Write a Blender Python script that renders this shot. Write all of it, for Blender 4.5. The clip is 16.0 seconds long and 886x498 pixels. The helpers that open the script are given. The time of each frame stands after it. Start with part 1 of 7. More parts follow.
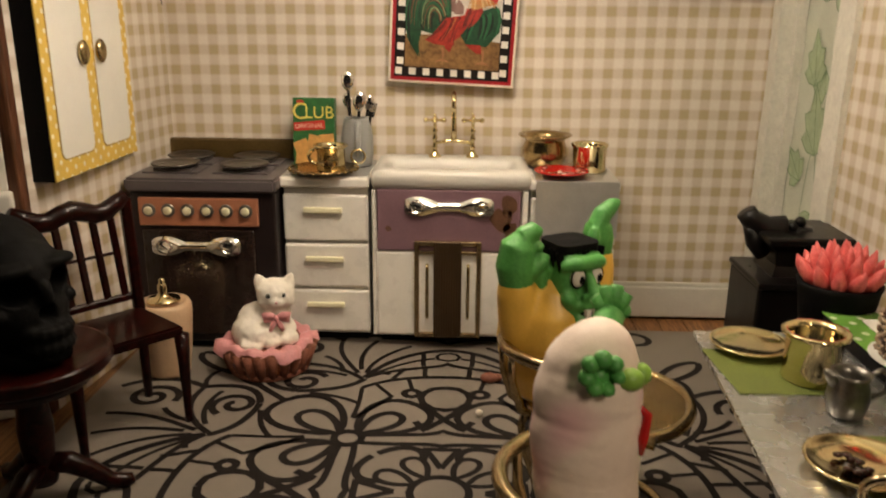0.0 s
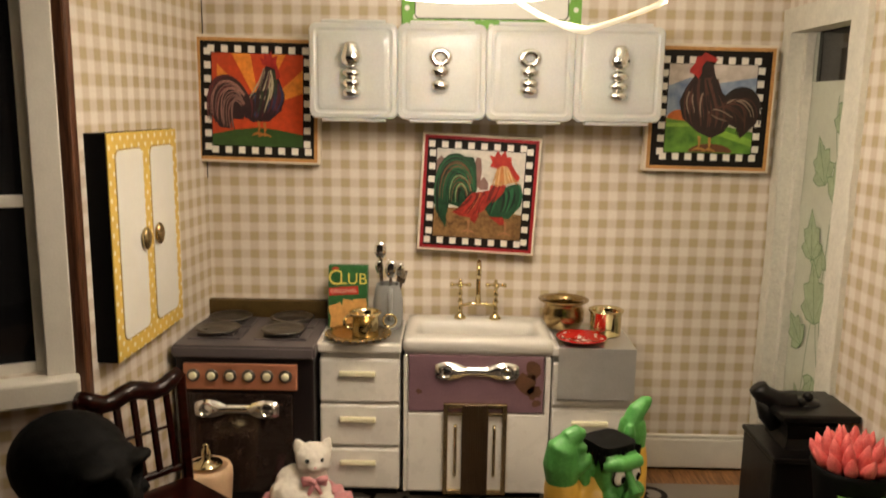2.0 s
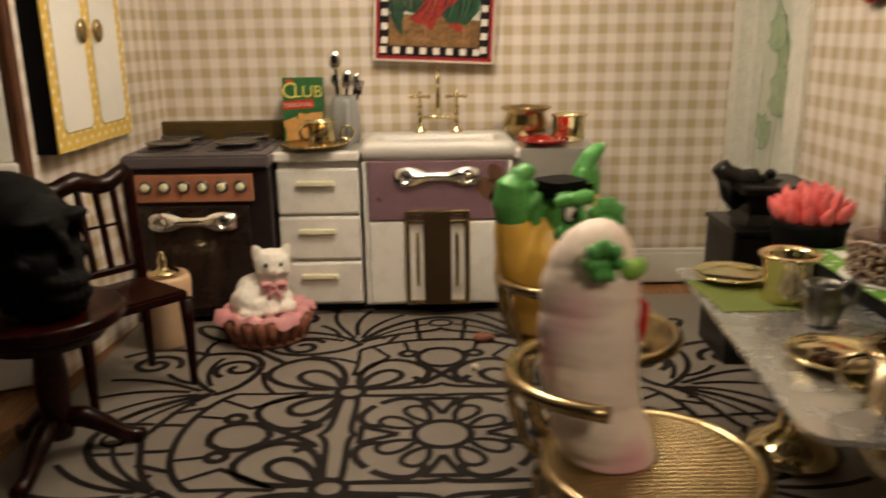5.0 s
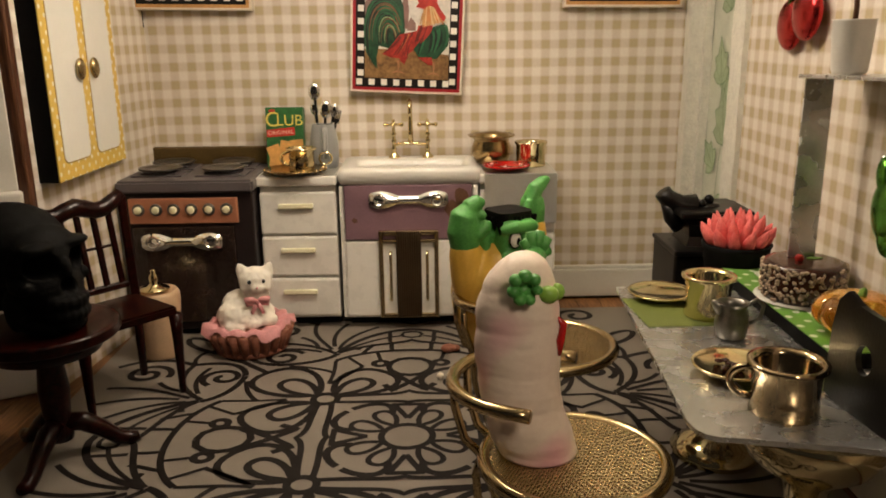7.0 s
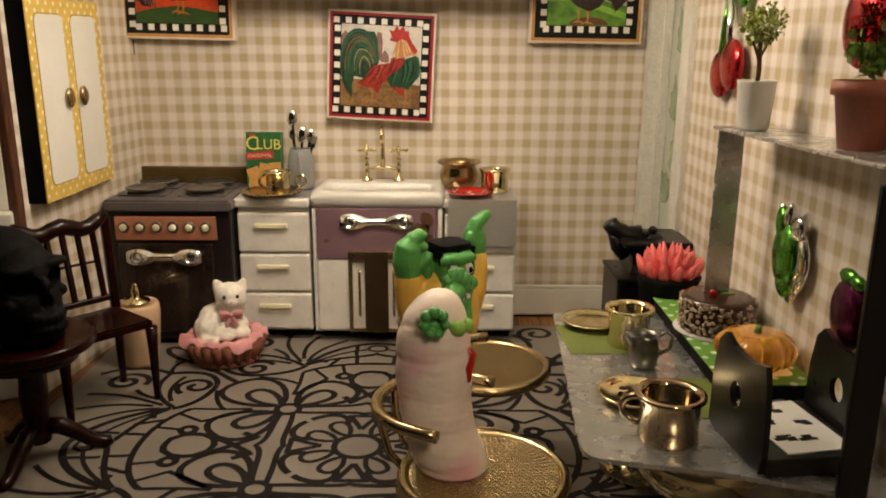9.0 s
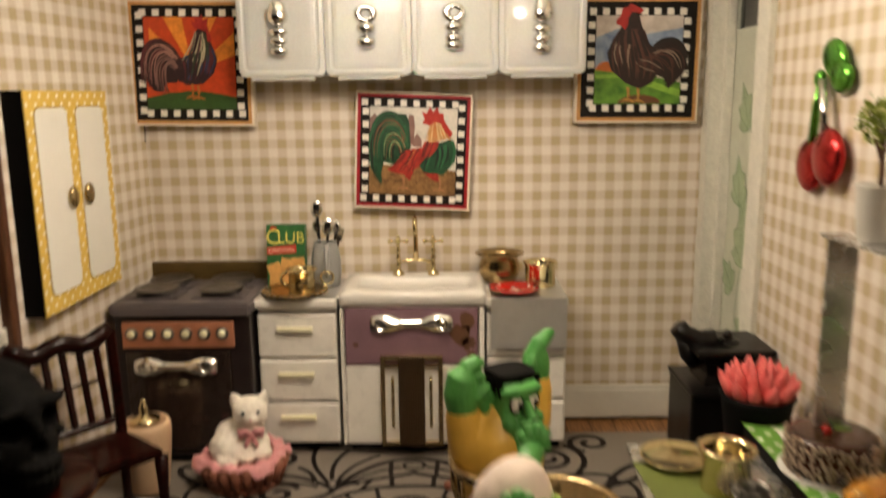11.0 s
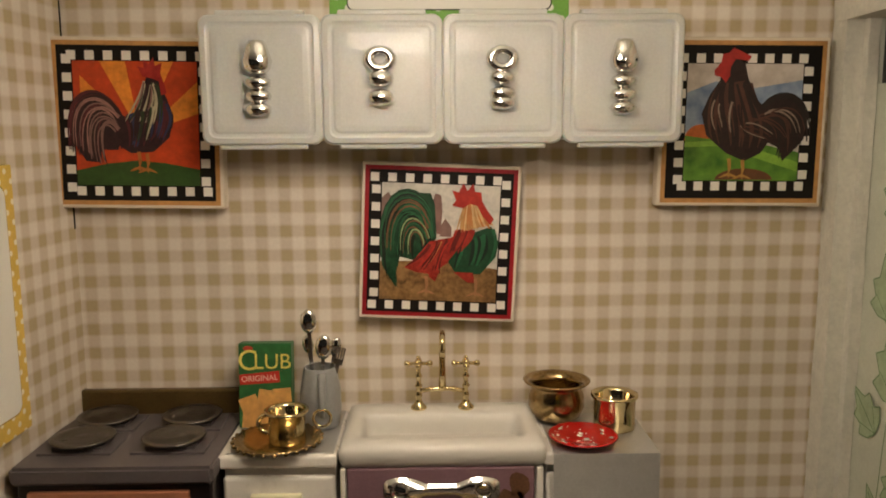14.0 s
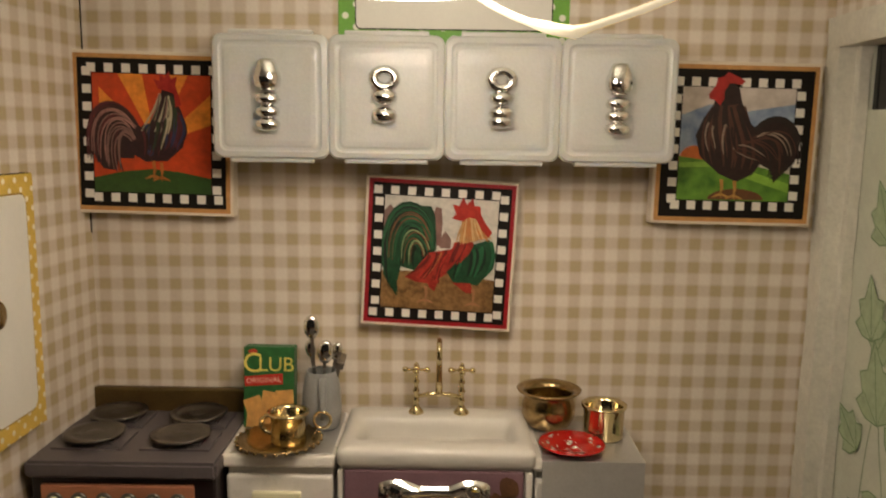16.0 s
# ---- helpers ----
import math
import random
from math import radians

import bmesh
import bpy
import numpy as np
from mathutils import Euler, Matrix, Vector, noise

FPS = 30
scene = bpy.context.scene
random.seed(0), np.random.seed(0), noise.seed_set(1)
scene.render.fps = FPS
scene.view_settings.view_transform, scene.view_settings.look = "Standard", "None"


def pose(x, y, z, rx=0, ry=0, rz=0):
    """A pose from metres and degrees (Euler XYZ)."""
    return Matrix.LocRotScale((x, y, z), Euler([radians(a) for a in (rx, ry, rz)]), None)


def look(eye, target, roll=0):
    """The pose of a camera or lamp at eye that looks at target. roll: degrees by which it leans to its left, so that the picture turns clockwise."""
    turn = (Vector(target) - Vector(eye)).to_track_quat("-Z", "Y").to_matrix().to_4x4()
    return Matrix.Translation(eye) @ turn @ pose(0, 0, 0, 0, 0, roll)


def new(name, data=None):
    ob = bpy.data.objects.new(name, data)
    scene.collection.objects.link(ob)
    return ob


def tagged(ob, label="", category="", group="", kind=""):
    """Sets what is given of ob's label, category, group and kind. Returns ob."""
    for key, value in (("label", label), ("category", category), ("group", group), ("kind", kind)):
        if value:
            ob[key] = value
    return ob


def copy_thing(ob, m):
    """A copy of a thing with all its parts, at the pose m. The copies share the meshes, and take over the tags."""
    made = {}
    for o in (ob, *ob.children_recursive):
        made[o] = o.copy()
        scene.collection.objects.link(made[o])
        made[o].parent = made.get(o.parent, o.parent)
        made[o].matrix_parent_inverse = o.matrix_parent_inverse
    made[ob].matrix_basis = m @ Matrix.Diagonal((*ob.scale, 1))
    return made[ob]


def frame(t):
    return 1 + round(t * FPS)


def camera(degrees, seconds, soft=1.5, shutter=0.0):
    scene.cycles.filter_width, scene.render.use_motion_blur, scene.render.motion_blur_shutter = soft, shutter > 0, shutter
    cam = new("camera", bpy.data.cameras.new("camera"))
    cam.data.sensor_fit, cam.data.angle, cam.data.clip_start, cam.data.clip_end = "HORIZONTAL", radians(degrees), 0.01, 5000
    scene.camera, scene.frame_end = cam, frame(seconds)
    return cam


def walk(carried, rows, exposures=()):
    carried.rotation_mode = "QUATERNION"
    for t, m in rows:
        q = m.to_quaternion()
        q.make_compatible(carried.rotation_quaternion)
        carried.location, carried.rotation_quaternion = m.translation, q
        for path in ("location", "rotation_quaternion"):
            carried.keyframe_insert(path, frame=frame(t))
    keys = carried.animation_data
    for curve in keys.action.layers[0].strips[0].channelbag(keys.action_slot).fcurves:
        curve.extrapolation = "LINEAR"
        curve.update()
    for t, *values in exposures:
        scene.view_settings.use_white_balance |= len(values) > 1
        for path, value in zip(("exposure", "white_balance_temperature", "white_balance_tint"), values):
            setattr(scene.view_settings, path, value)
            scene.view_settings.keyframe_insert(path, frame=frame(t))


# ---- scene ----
cam = camera(58.2, 16.0, soft=1.8, shutter=0.5)
ROWS = [
    (0.0, 0.0238, 0.0863, 0.1346, 1.8, -16.68, 0.5),
    (0.5, 0.0149, 0.085, 0.1451, 1.7, -16.08, 1.44),
    (1.0, 0.0087, 0.0808, 0.1538, 1.14, -15.19, 1.45),
    (1.5, 0.0059, 0.0768, 0.1631, 0.52, -13.56, 1.71),
    (2.0, 0.0051, 0.0718, 0.1696, 0.63, -10.18, 0.87),
    (2.5, 0.006, 0.0671, 0.1737, 0.45, -9.29, 0.49),
    (3.0, 0.008, 0.056, 0.1767, -0.7, -10.65, 0.07),
    (3.5, 0.001, 0.0539, 0.1622, -1.08, -12.6, 0.05),
    (3.8, -0.0195, 0.0625, 0.138, -5.1, -14.35, 0.1),
    (4.0, -0.0232, 0.072, 0.1242, -5.39, -15.4, 0.4),
    (4.2, -0.0318, 0.0768, 0.1142, -7.7, -15.2, -0.1),
    (4.5, -0.0274, 0.0749, 0.1198, -5.68, -15.96, -0.15),
    (4.7, -0.0092, 0.0722, 0.121, -3.05, -16.55, -0.7),
    (5.0, 0.0166, 0.069, 0.1192, -0.33, -15.51, -0.81),
    (5.2, 0.0313, 0.062, 0.1214, -0.57, -14.92, -0.31),
    (7.3, 0.0256, 0.04, 0.1339, -0.96, -15.05, -0.71),
    (7.5, 0.0264, 0.0363, 0.1367, -0.95, -15.43, -0.16),
    (8.0, 0.0325, 0.0301, 0.1396, -0.8, -15.96, -0.26),
    (8.5, 0.046, 0.0268, 0.1409, 0.33, -15.86, -0.27),
    (8.7, 0.0472, 0.0243, 0.1439, 0.09, -15.56, 0.17),
    (10.8, 0.0396, 0.0466, 0.1472, -0.44, -11.05, 0.63),
    (11.0, 0.0335, 0.0648, 0.1562, 0.58, -11.0, -0.66),
    (11.5, 0.0291, 0.1086, 0.1838, -2.67, -5.9, -0.81),
    (12.0, 0.0308, 0.1325, 0.1913, -1.37, -3.06, -1.44),
    (12.5, 0.0269, 0.1461, 0.1843, -0.37, -4.54, -0.39),
    (13.0, 0.0232, 0.1548, 0.1708, 0.22, -5.83, -0.93),
    (13.5, 0.0175, 0.1591, 0.1666, -0.02, -6.8, -0.7),
    (14.0, 0.0135, 0.1624, 0.1671, -0.98, -8.25, -0.37),
    (14.5, 0.0199, 0.1609, 0.166, -0.37, -8.59, -0.6),
    (15.0, 0.0283, 0.1557, 0.1615, -0.69, -9.05, -0.26),
    (15.5, 0.0254, 0.1513, 0.1663, -0.56, -9.1, 0.4),
    (16.0, 0.0186, 0.1531, 0.1737, 0.1, -8.53, 0.8),
]
EXPOSURE = [(0, -0.15), (2, -0.2), (3.5, -0.25), (5, -0.15), (11, -0.15), (11.5, -0.12), (12, -0.12), (12.5, -0.25), (13, -0.4), (13.5, -0.6), (15, -0.68), (16, -0.72)]
walk(cam, [(t, pose(x, y, z, 90 + pitch, 0, yaw) @ pose(0, 0, 0, 0, 0, roll)) for t, x, y, z, yaw, pitch, roll in ROWS], EXPOSURE)

# ---------------------------------------------------------------- world and light (lengths below are centimetres, U turns them into metres)
U = 0.01
world = bpy.data.worlds.new("room_dusk")
world.use_nodes = True
scene.world = world
world.node_tree.nodes["Background"].inputs[0].default_value = (1.0, 0.82, 0.62, 1)
world.node_tree.nodes["Background"].inputs[1].default_value = 0.018


def lamp(name, kind, loc, watts, color, size=0.01):
    data = bpy.data.lights.new(name, kind)
    data.energy, data.color = watts, color
    if kind == "AREA":
        data.size = size * U
    else:
        data.shadow_soft_size = size * U
    ob = new(name, data)
    ob.location = Vector(loc) * U
    return ob


WARM = (1.0, 0.81, 0.62)
lamp("pendant_light", "POINT", (0.8, 31.0, 20.0), 0.05, WARM, 1.6)
lamp("led_light", "POINT", (7.5, 27.1, 20.2), 0.19, WARM, 0.3)
# added fill spot out of view, brightens the puppets and the steel table
fill_spot = lamp("front_fill", "SPOT", (16, -14, 34), 3.7, (1.0, 0.80, 0.58), 5)
fill_spot.data.spot_size, fill_spot.data.spot_blend = radians(37), 1.0
fill_spot.matrix_world = look(Vector((16, -14, 34)) * U, Vector((10.5, 23, 5)) * U)

# ---------------------------------------------------------------- materials


def mat(name, color, rough=0.5, metal=0.0, spec=0.5, vary=0.12, scale=1.5, fine=14.0, bump=0.02, emit=None, coat=0.0, color2=None, trans=0.0, alpha=1.0, ior=1.45, sub=0.0):
    """A plain surface with two scales of variation; scale and fine are in features per centimetre."""
    m = bpy.data.materials.new(name)
    m.use_nodes = True
    nt = m.node_tree
    n, l = nt.nodes, nt.links
    b = n["Principled BSDF"]
    tc = n.new("ShaderNodeTexCoord")
    mp = n.new("ShaderNodeMapping")
    mp.inputs["Scale"].default_value = (100, 100, 100)
    l.new(tc.outputs["Object"], mp.inputs["Vector"])
    big = n.new("ShaderNodeTexNoise")
    big.inputs["Scale"].default_value, big.inputs["Detail"].default_value = scale, 4
    small = n.new("ShaderNodeTexNoise")
    small.inputs["Scale"].default_value, small.inputs["Detail"].default_value = fine, 3
    for t in (big, small):
        l.new(mp.outputs["Vector"], t.inputs["Vector"])
    mix = n.new("ShaderNodeMixRGB")
    c = Vector(color)
    mix.inputs[1].default_value = (*(c * (1 - vary)), 1)
    mix.inputs[2].default_value = (*(Vector(color2) if color2 else c * (1 + vary)), 1)
    add = n.new("ShaderNodeMath")
    add.operation = "MULTIPLY_ADD"
    l.new(small.outputs["Fac"], add.inputs[0])
    add.inputs[1].default_value = 0.5
    half = n.new("ShaderNodeMath")
    half.operation = "MULTIPLY"
    half.inputs[1].default_value = 0.5
    l.new(big.outputs["Fac"], half.inputs[0])
    l.new(half.outputs[0], add.inputs[2])
    ramp = n.new("ShaderNodeMapRange")
    ramp.inputs["From Min"].default_value, ramp.inputs["From Max"].default_value = 0.32, 0.68
    l.new(add.outputs[0], ramp.inputs["Value"])
    l.new(ramp.outputs["Result"], mix.inputs[0])
    l.new(mix.outputs[0], b.inputs["Base Color"])
    rr = n.new("ShaderNodeMapRange")
    rr.inputs["To Min"].default_value, rr.inputs["To Max"].default_value = max(0.02, rough * 0.8), min(1, rough * 1.2)
    l.new(big.outputs["Fac"], rr.inputs["Value"])
    l.new(rr.outputs["Result"], b.inputs["Roughness"])
    b.inputs["Metallic"].default_value = metal
    b.inputs["Specular IOR Level"].default_value = spec
    b.inputs["Coat Weight"].default_value = coat
    b.inputs["Transmission Weight"].default_value = trans
    b.inputs["IOR"].default_value = ior
    b.inputs["Subsurface Weight"].default_value = sub
    b.inputs["Subsurface Radius"].default_value = (0.004, 0.003, 0.002)
    if bump:
        bp = n.new("ShaderNodeBump")
        bp.inputs["Strength"].default_value, bp.inputs["Distance"].default_value = 0.5, bump * U
        l.new(add.outputs[0], bp.inputs["Height"])
        l.new(bp.outputs["Normal"], b.inputs["Normal"])
    if emit:
        b.inputs["Emission Color"].default_value = (*emit[0], 1)
        b.inputs["Emission Strength"].default_value = emit[1]
    return m


def band(nt, value, period, phase, soft=0.07):
    """1 on the dark half of a stripe, 0 on the light half."""
    n, l = nt.nodes, nt.links
    a = n.new("ShaderNodeMath")
    a.operation = "MULTIPLY_ADD"
    l.new(value, a.inputs[0])
    a.inputs[1].default_value, a.inputs[2].default_value = 100 / period, 0.75 - phase / period
    f = n.new("ShaderNodeMath")
    f.operation = "FRACT"
    l.new(a.outputs[0], f.inputs[0])
    s = n.new("ShaderNodeMath")
    s.operation = "SUBTRACT"
    l.new(f.outputs[0], s.inputs[0])
    s.inputs[1].default_value = 0.75
    ab = n.new("ShaderNodeMath")
    ab.operation = "ABSOLUTE"
    l.new(s.outputs[0], ab.inputs[0])
    # distance from the middle of the dark half
    wrap = n.new("ShaderNodeMath")
    wrap.operation = "PINGPONG"
    l.new(ab.outputs[0], wrap.inputs[0])
    wrap.inputs[1].default_value = 0.5
    r = n.new("ShaderNodeMapRange")
    r.inputs["From Min"].default_value, r.inputs["From Max"].default_value = 0.25 - soft, 0.25 + soft
    r.inputs["To Min"].default_value, r.inputs["To Max"].default_value = 1, 0
    l.new(wrap.outputs[0], r.inputs["Value"])
    return r.outputs["Result"]


def gingham(name, axis, phase_u, phase_v=12.69, period=0.838):
    m = bpy.data.materials.new(name)
    m.use_nodes = True
    nt = m.node_tree
    n, l = nt.nodes, nt.links
    b = n["Principled BSDF"]
    tc = n.new("ShaderNodeTexCoord")
    sep = n.new("ShaderNodeSeparateXYZ")
    # a slight waviness of the pasted paper
    wob = n.new("ShaderNodeTexNoise")
    wob.inputs["Scale"].default_value = 18
    l.new(tc.outputs["Object"], wob.inputs["Vector"])
    sc = n.new("ShaderNodeVectorMath")
    sc.operation = "MULTIPLY_ADD"
    l.new(wob.outputs["Color"], sc.inputs[0])
    sc.inputs[1].default_value = (0.0012, 0.0012, 0.0012)
    l.new(tc.outputs["Object"], sc.inputs[2])
    l.new(sc.outputs[0], sep.inputs[0])
    u = band(nt, sep.outputs[axis], period, phase_u)
    v = band(nt, sep.outputs["Z"], period, phase_v)
    one = n.new("ShaderNodeMath")
    one.operation = "MAXIMUM"
    l.new(u, one.inputs[0])
    l.new(v, one.inputs[1])
    two = n.new("ShaderNodeMath")
    two.operation = "MULTIPLY"
    l.new(u, two.inputs[0])
    l.new(v, two.inputs[1])
    m1 = n.new("ShaderNodeMixRGB")
    m1.inputs[1].default_value, m1.inputs[2].default_value = (0.795, 0.735, 0.655, 1), (0.67, 0.583, 0.488, 1)
    l.new(one.outputs[0], m1.inputs[0])
    m2 = n.new("ShaderNodeMixRGB")
    m2.inputs[2].default_value = (0.515, 0.412, 0.24, 1)
    l.new(two.outputs[0], m2.inputs[0])
    l.new(m1.outputs[0], m2.inputs[1])
    fib = n.new("ShaderNodeTexNoise")
    fib.inputs["Scale"].default_value, fib.inputs["Detail"].default_value = 900, 5
    l.new(tc.outputs["Object"], fib.inputs["Vector"])
    age = n.new("ShaderNodeTexNoise")
    age.inputs["Scale"].default_value, age.inputs["Detail"].default_value = 14, 4
    l.new(tc.outputs["Object"], age.inputs["Vector"])
    s = n.new("ShaderNodeMath")
    s.operation = "MULTIPLY_ADD"
    l.new(fib.outputs["Fac"], s.inputs[0])
    s.inputs[1].default_value = 0.35
    l.new(age.outputs["Fac"], s.inputs[2])
    mr = n.new("ShaderNodeMapRange")
    mr.inputs["From Min"].default_value, mr.inputs["From Max"].default_value = 0.45, 0.95
    mr.inputs["To Min"].default_value, mr.inputs["To Max"].default_value = 0.86, 1.06
    l.new(s.outputs[0], mr.inputs["Value"])
    mul = n.new("ShaderNodeVectorMath")
    mul.operation = "SCALE"
    l.new(m2.outputs[0], mul.inputs[0])
    l.new(mr.outputs["Result"], mul.inputs["Scale"])
    l.new(mul.outputs[0], b.inputs["Base Color"])
    b.inputs["Roughness"].default_value = 0.62
    bp = n.new("ShaderNodeBump")
    bp.inputs["Strength"].default_value, bp.inputs["Distance"].default_value = 0.3, 0.0002
    l.new(fib.outputs["Fac"], bp.inputs["Height"])
    l.new(bp.outputs["Normal"], b.inputs["Normal"])
    return m


def wood(name, dark, light, rough=0.4, stretch=(2, 0.15, 2), scale=6.0, coat=0.2):
    m = bpy.data.materials.new(name)
    m.use_nodes = True
    nt = m.node_tree
    n, l = nt.nodes, nt.links
    b = n["Principled BSDF"]
    tc = n.new("ShaderNodeTexCoord")
    info = n.new("ShaderNodeObjectInfo")
    off = n.new("ShaderNodeVectorMath")
    off.operation = "ADD"
    l.new(tc.outputs["Object"], off.inputs[0])
    l.new(info.outputs["Random"], off.inputs[1])
    mp = n.new("ShaderNodeMapping")
    mp.inputs["Scale"].default_value = tuple(100 * s for s in stretch)
    l.new(off.outputs[0], mp.inputs["Vector"])
    t = n.new("ShaderNodeTexNoise")
    t.inputs["Scale"].default_value, t.inputs["Detail"].default_value, t.inputs["Distortion"].default_value = scale, 6, 0.8
    l.new(mp.outputs["Vector"], t.inputs["Vector"])
    r = n.new("ShaderNodeValToRGB")
    r.color_ramp.elements[0].position, r.color_ramp.elements[1].position = 0.35, 0.68
    r.color_ramp.elements[0].color, r.color_ramp.elements[1].color = (*dark, 1), (*light, 1)
    l.new(t.outputs["Fac"], r.inputs[0])
    hsv = n.new("ShaderNodeHueSaturation")
    mr = n.new("ShaderNodeMapRange")
    mr.inputs["To Min"].default_value, mr.inputs["To Max"].default_value = 0.8, 1.15
    l.new(info.outputs["Random"], mr.inputs["Value"])
    l.new(mr.outputs["Result"], hsv.inputs["Value"])
    l.new(r.outputs[0], hsv.inputs["Color"])
    l.new(hsv.outputs[0], b.inputs["Base Color"])
    b.inputs["Roughness"].default_value = rough
    b.inputs["Specular IOR Level"].default_value = 0.3
    b.inputs["Coat Weight"].default_value = coat
    b.inputs["Coat Roughness"].default_value = 0.2
    bp = n.new("ShaderNodeBump")
    bp.inputs["Strength"].default_value, bp.inputs["Distance"].default_value = 0.25, 0.0001
    l.new(t.outputs["Fac"], bp.inputs["Height"])
    l.new(bp.outputs["Normal"], b.inputs["Normal"])
    return m


def dots(name, base, dot, period, radius, axes):
    """Printed polka dots on a lattice in the plane of two axes."""
    m = mat(name, base, 0.45, bump=0.0)
    nt = m.node_tree
    n, l = nt.nodes, nt.links
    b = n["Principled BSDF"]
    old = b.inputs["Base Color"].links[0].from_socket
    tc = n.new("ShaderNodeTexCoord")
    sep = n.new("ShaderNodeSeparateXYZ")
    l.new(tc.outputs["Object"], sep.inputs[0])
    com = n.new("ShaderNodeCombineXYZ")
    rot = n.new("ShaderNodeMapping")
    rot.inputs["Rotation"].default_value = (0, 0, radians(45))
    rot.inputs["Scale"].default_value = (100 / period,) * 3
    l.new(sep.outputs[axes[0]], com.inputs[0])
    l.new(sep.outputs[axes[1]], com.inputs[1])
    l.new(com.outputs[0], rot.inputs["Vector"])
    fr = n.new("ShaderNodeVectorMath")
    fr.operation = "FRACTION"
    l.new(rot.outputs[0], fr.inputs[0])
    d = n.new("ShaderNodeVectorMath")
    d.operation = "DISTANCE"
    l.new(fr.outputs[0], d.inputs[0])
    d.inputs[1].default_value = (0.5, 0.5, 0)
    mr = n.new("ShaderNodeMapRange")
    mr.inputs["From Min"].default_value, mr.inputs["From Max"].default_value = radius / period - 0.04, radius / period + 0.04
    mr.inputs["To Min"].default_value, mr.inputs["To Max"].default_value = 1, 0
    l.new(d.outputs["Value"], mr.inputs["Value"])
    mix = n.new("ShaderNodeMixRGB")
    l.new(mr.outputs["Result"], mix.inputs[0])
    l.new(old, mix.inputs[1])
    mix.inputs[2].default_value = (*dot, 1)
    l.new(mix.outputs[0], b.inputs["Base Color"])
    return m


PAPER_X = gingham("gingham_paper_back", "X", 4.91)
PAPER_Y = gingham("gingham_paper_side", "Y", 30.0)
WHITE = mat("white_paint", (0.72, 0.69, 0.62), 0.45, vary=0.06, bump=0.02)
CRACKED = mat("crackled_white_paint", (0.70, 0.68, 0.60), 0.6, vary=0.10, scale=2.2, fine=7, bump=0.12)
DOORPAINT = mat("aged_cream_door_paint", (0.60, 0.62, 0.52), 0.5, vary=0.08, bump=0.02)
CEIL = mat("ceiling_paint", (0.66, 0.66, 0.58), 0.7, vary=0.05, bump=0.02)
BORDER = mat("border_paper", (0.78, 0.77, 0.70), 0.6, vary=0.04, bump=0.005)
PLANK = wood("floor_plank_wood", (0.16, 0.07, 0.025), (0.36, 0.17, 0.06), 0.45)
MAHOGANY = wood("mahogany", (0.006, 0.0007, 0.0004), (0.022, 0.0021, 0.0011), 0.3, (1.0, 0.4, 1.0), 4.0, 0.2)
MAHOGANY.node_tree.nodes["Principled BSDF"].inputs["Specular IOR Level"].default_value = 0.12
MAHOGANY.node_tree.nodes["Principled BSDF"].inputs["Coat Roughness"].default_value = 0.09
BROWN = wood("brown_trim_wood", (0.06, 0.025, 0.012), (0.15, 0.06, 0.03), 0.4, (2, 2, 0.15), 5)
RUG = mat("rug_grey", (0.205, 0.178, 0.148), 0.42, vary=0.10, scale=1.2, fine=20, bump=0.01)
RUGLINE = mat("rug_black", (0.010, 0.007, 0.006), 0.6, spec=0.18, vary=0.2, bump=0.01)
BLACKGLOSS = mat("black_cast_gloss", (0.004, 0.0036, 0.0036), 0.3, spec=0.3, vary=0.2, coat=0.1, bump=0.02)
BLACKMATT = mat("black_matt", (0.0040, 0.0038, 0.0036), 0.7, spec=0.12, vary=0.25, bump=0.04)
STOVETOP = mat("stove_grey_enamel", (0.115, 0.098, 0.100), 0.38, vary=0.10, bump=0.01)
STOVEBODY = mat("stove_dark_body", (0.015, 0.010, 0.010), 0.35, vary=0.2, bump=0.01)
STOVEBACK = mat("stove_olive_brass", (0.115, 0.075, 0.025), 0.38, 0.4, vary=0.2, bump=0.01)
BURNER = mat("burner_gunmetal", (0.16, 0.145, 0.13), 0.30, 0.9, vary=0.25, bump=0.03)
COPPER = mat("copper_panel", (0.55, 0.235, 0.135), 0.38, 0.35, vary=0.08, bump=0.01)
OVENGLASS = mat("oven_smoked_glass", (0.024, 0.015, 0.012), 0.16, vary=0.4, coat=0.5, bump=0.0)
CHROME = mat("chrome", (0.80, 0.79, 0.77), 0.10, 1.0, vary=0.04, bump=0.006)
PEWTER = mat("pewter", (0.22, 0.21, 0.19), 0.34, 1.0, vary=0.2, bump=0.02)
GOLD = mat("gold_plate", (0.74, 0.62, 0.36), 0.10, 1.0, vary=0.06, bump=0.006)
BRASS = mat("aged_brass", (0.46, 0.35, 0.19), 0.22, 1.0, vary=0.28, bump=0.015)
COPPERPOT = mat("tarnished_brass_pot", (0.36, 0.24, 0.10), 0.22, 1.0, vary=0.35, scale=2.5, bump=0.01, color2=(0.54, 0.40, 0.20))
GREYTAPE = mat("silver_grey_tape", (0.56, 0.56, 0.55), 0.33, 0.7, vary=0.08, bump=0.01)
ENAMEL = mat("white_enamel", (0.74, 0.71, 0.65), 0.28, vary=0.04, bump=0.008, coat=0.2)
PORCELAIN = mat("porcelain", (0.62, 0.60, 0.55), 0.30, spec=0.4, vary=0.03, bump=0.004, coat=0.1)
HANDLECREAM = mat("cream_handle", (0.78, 0.74, 0.52), 0.35, vary=0.05, bump=0.0)
PURPLE = mat("mauve_apron_paint", (0.185, 0.105, 0.125), 0.42, vary=0.12, scale=1.1, bump=0.015)
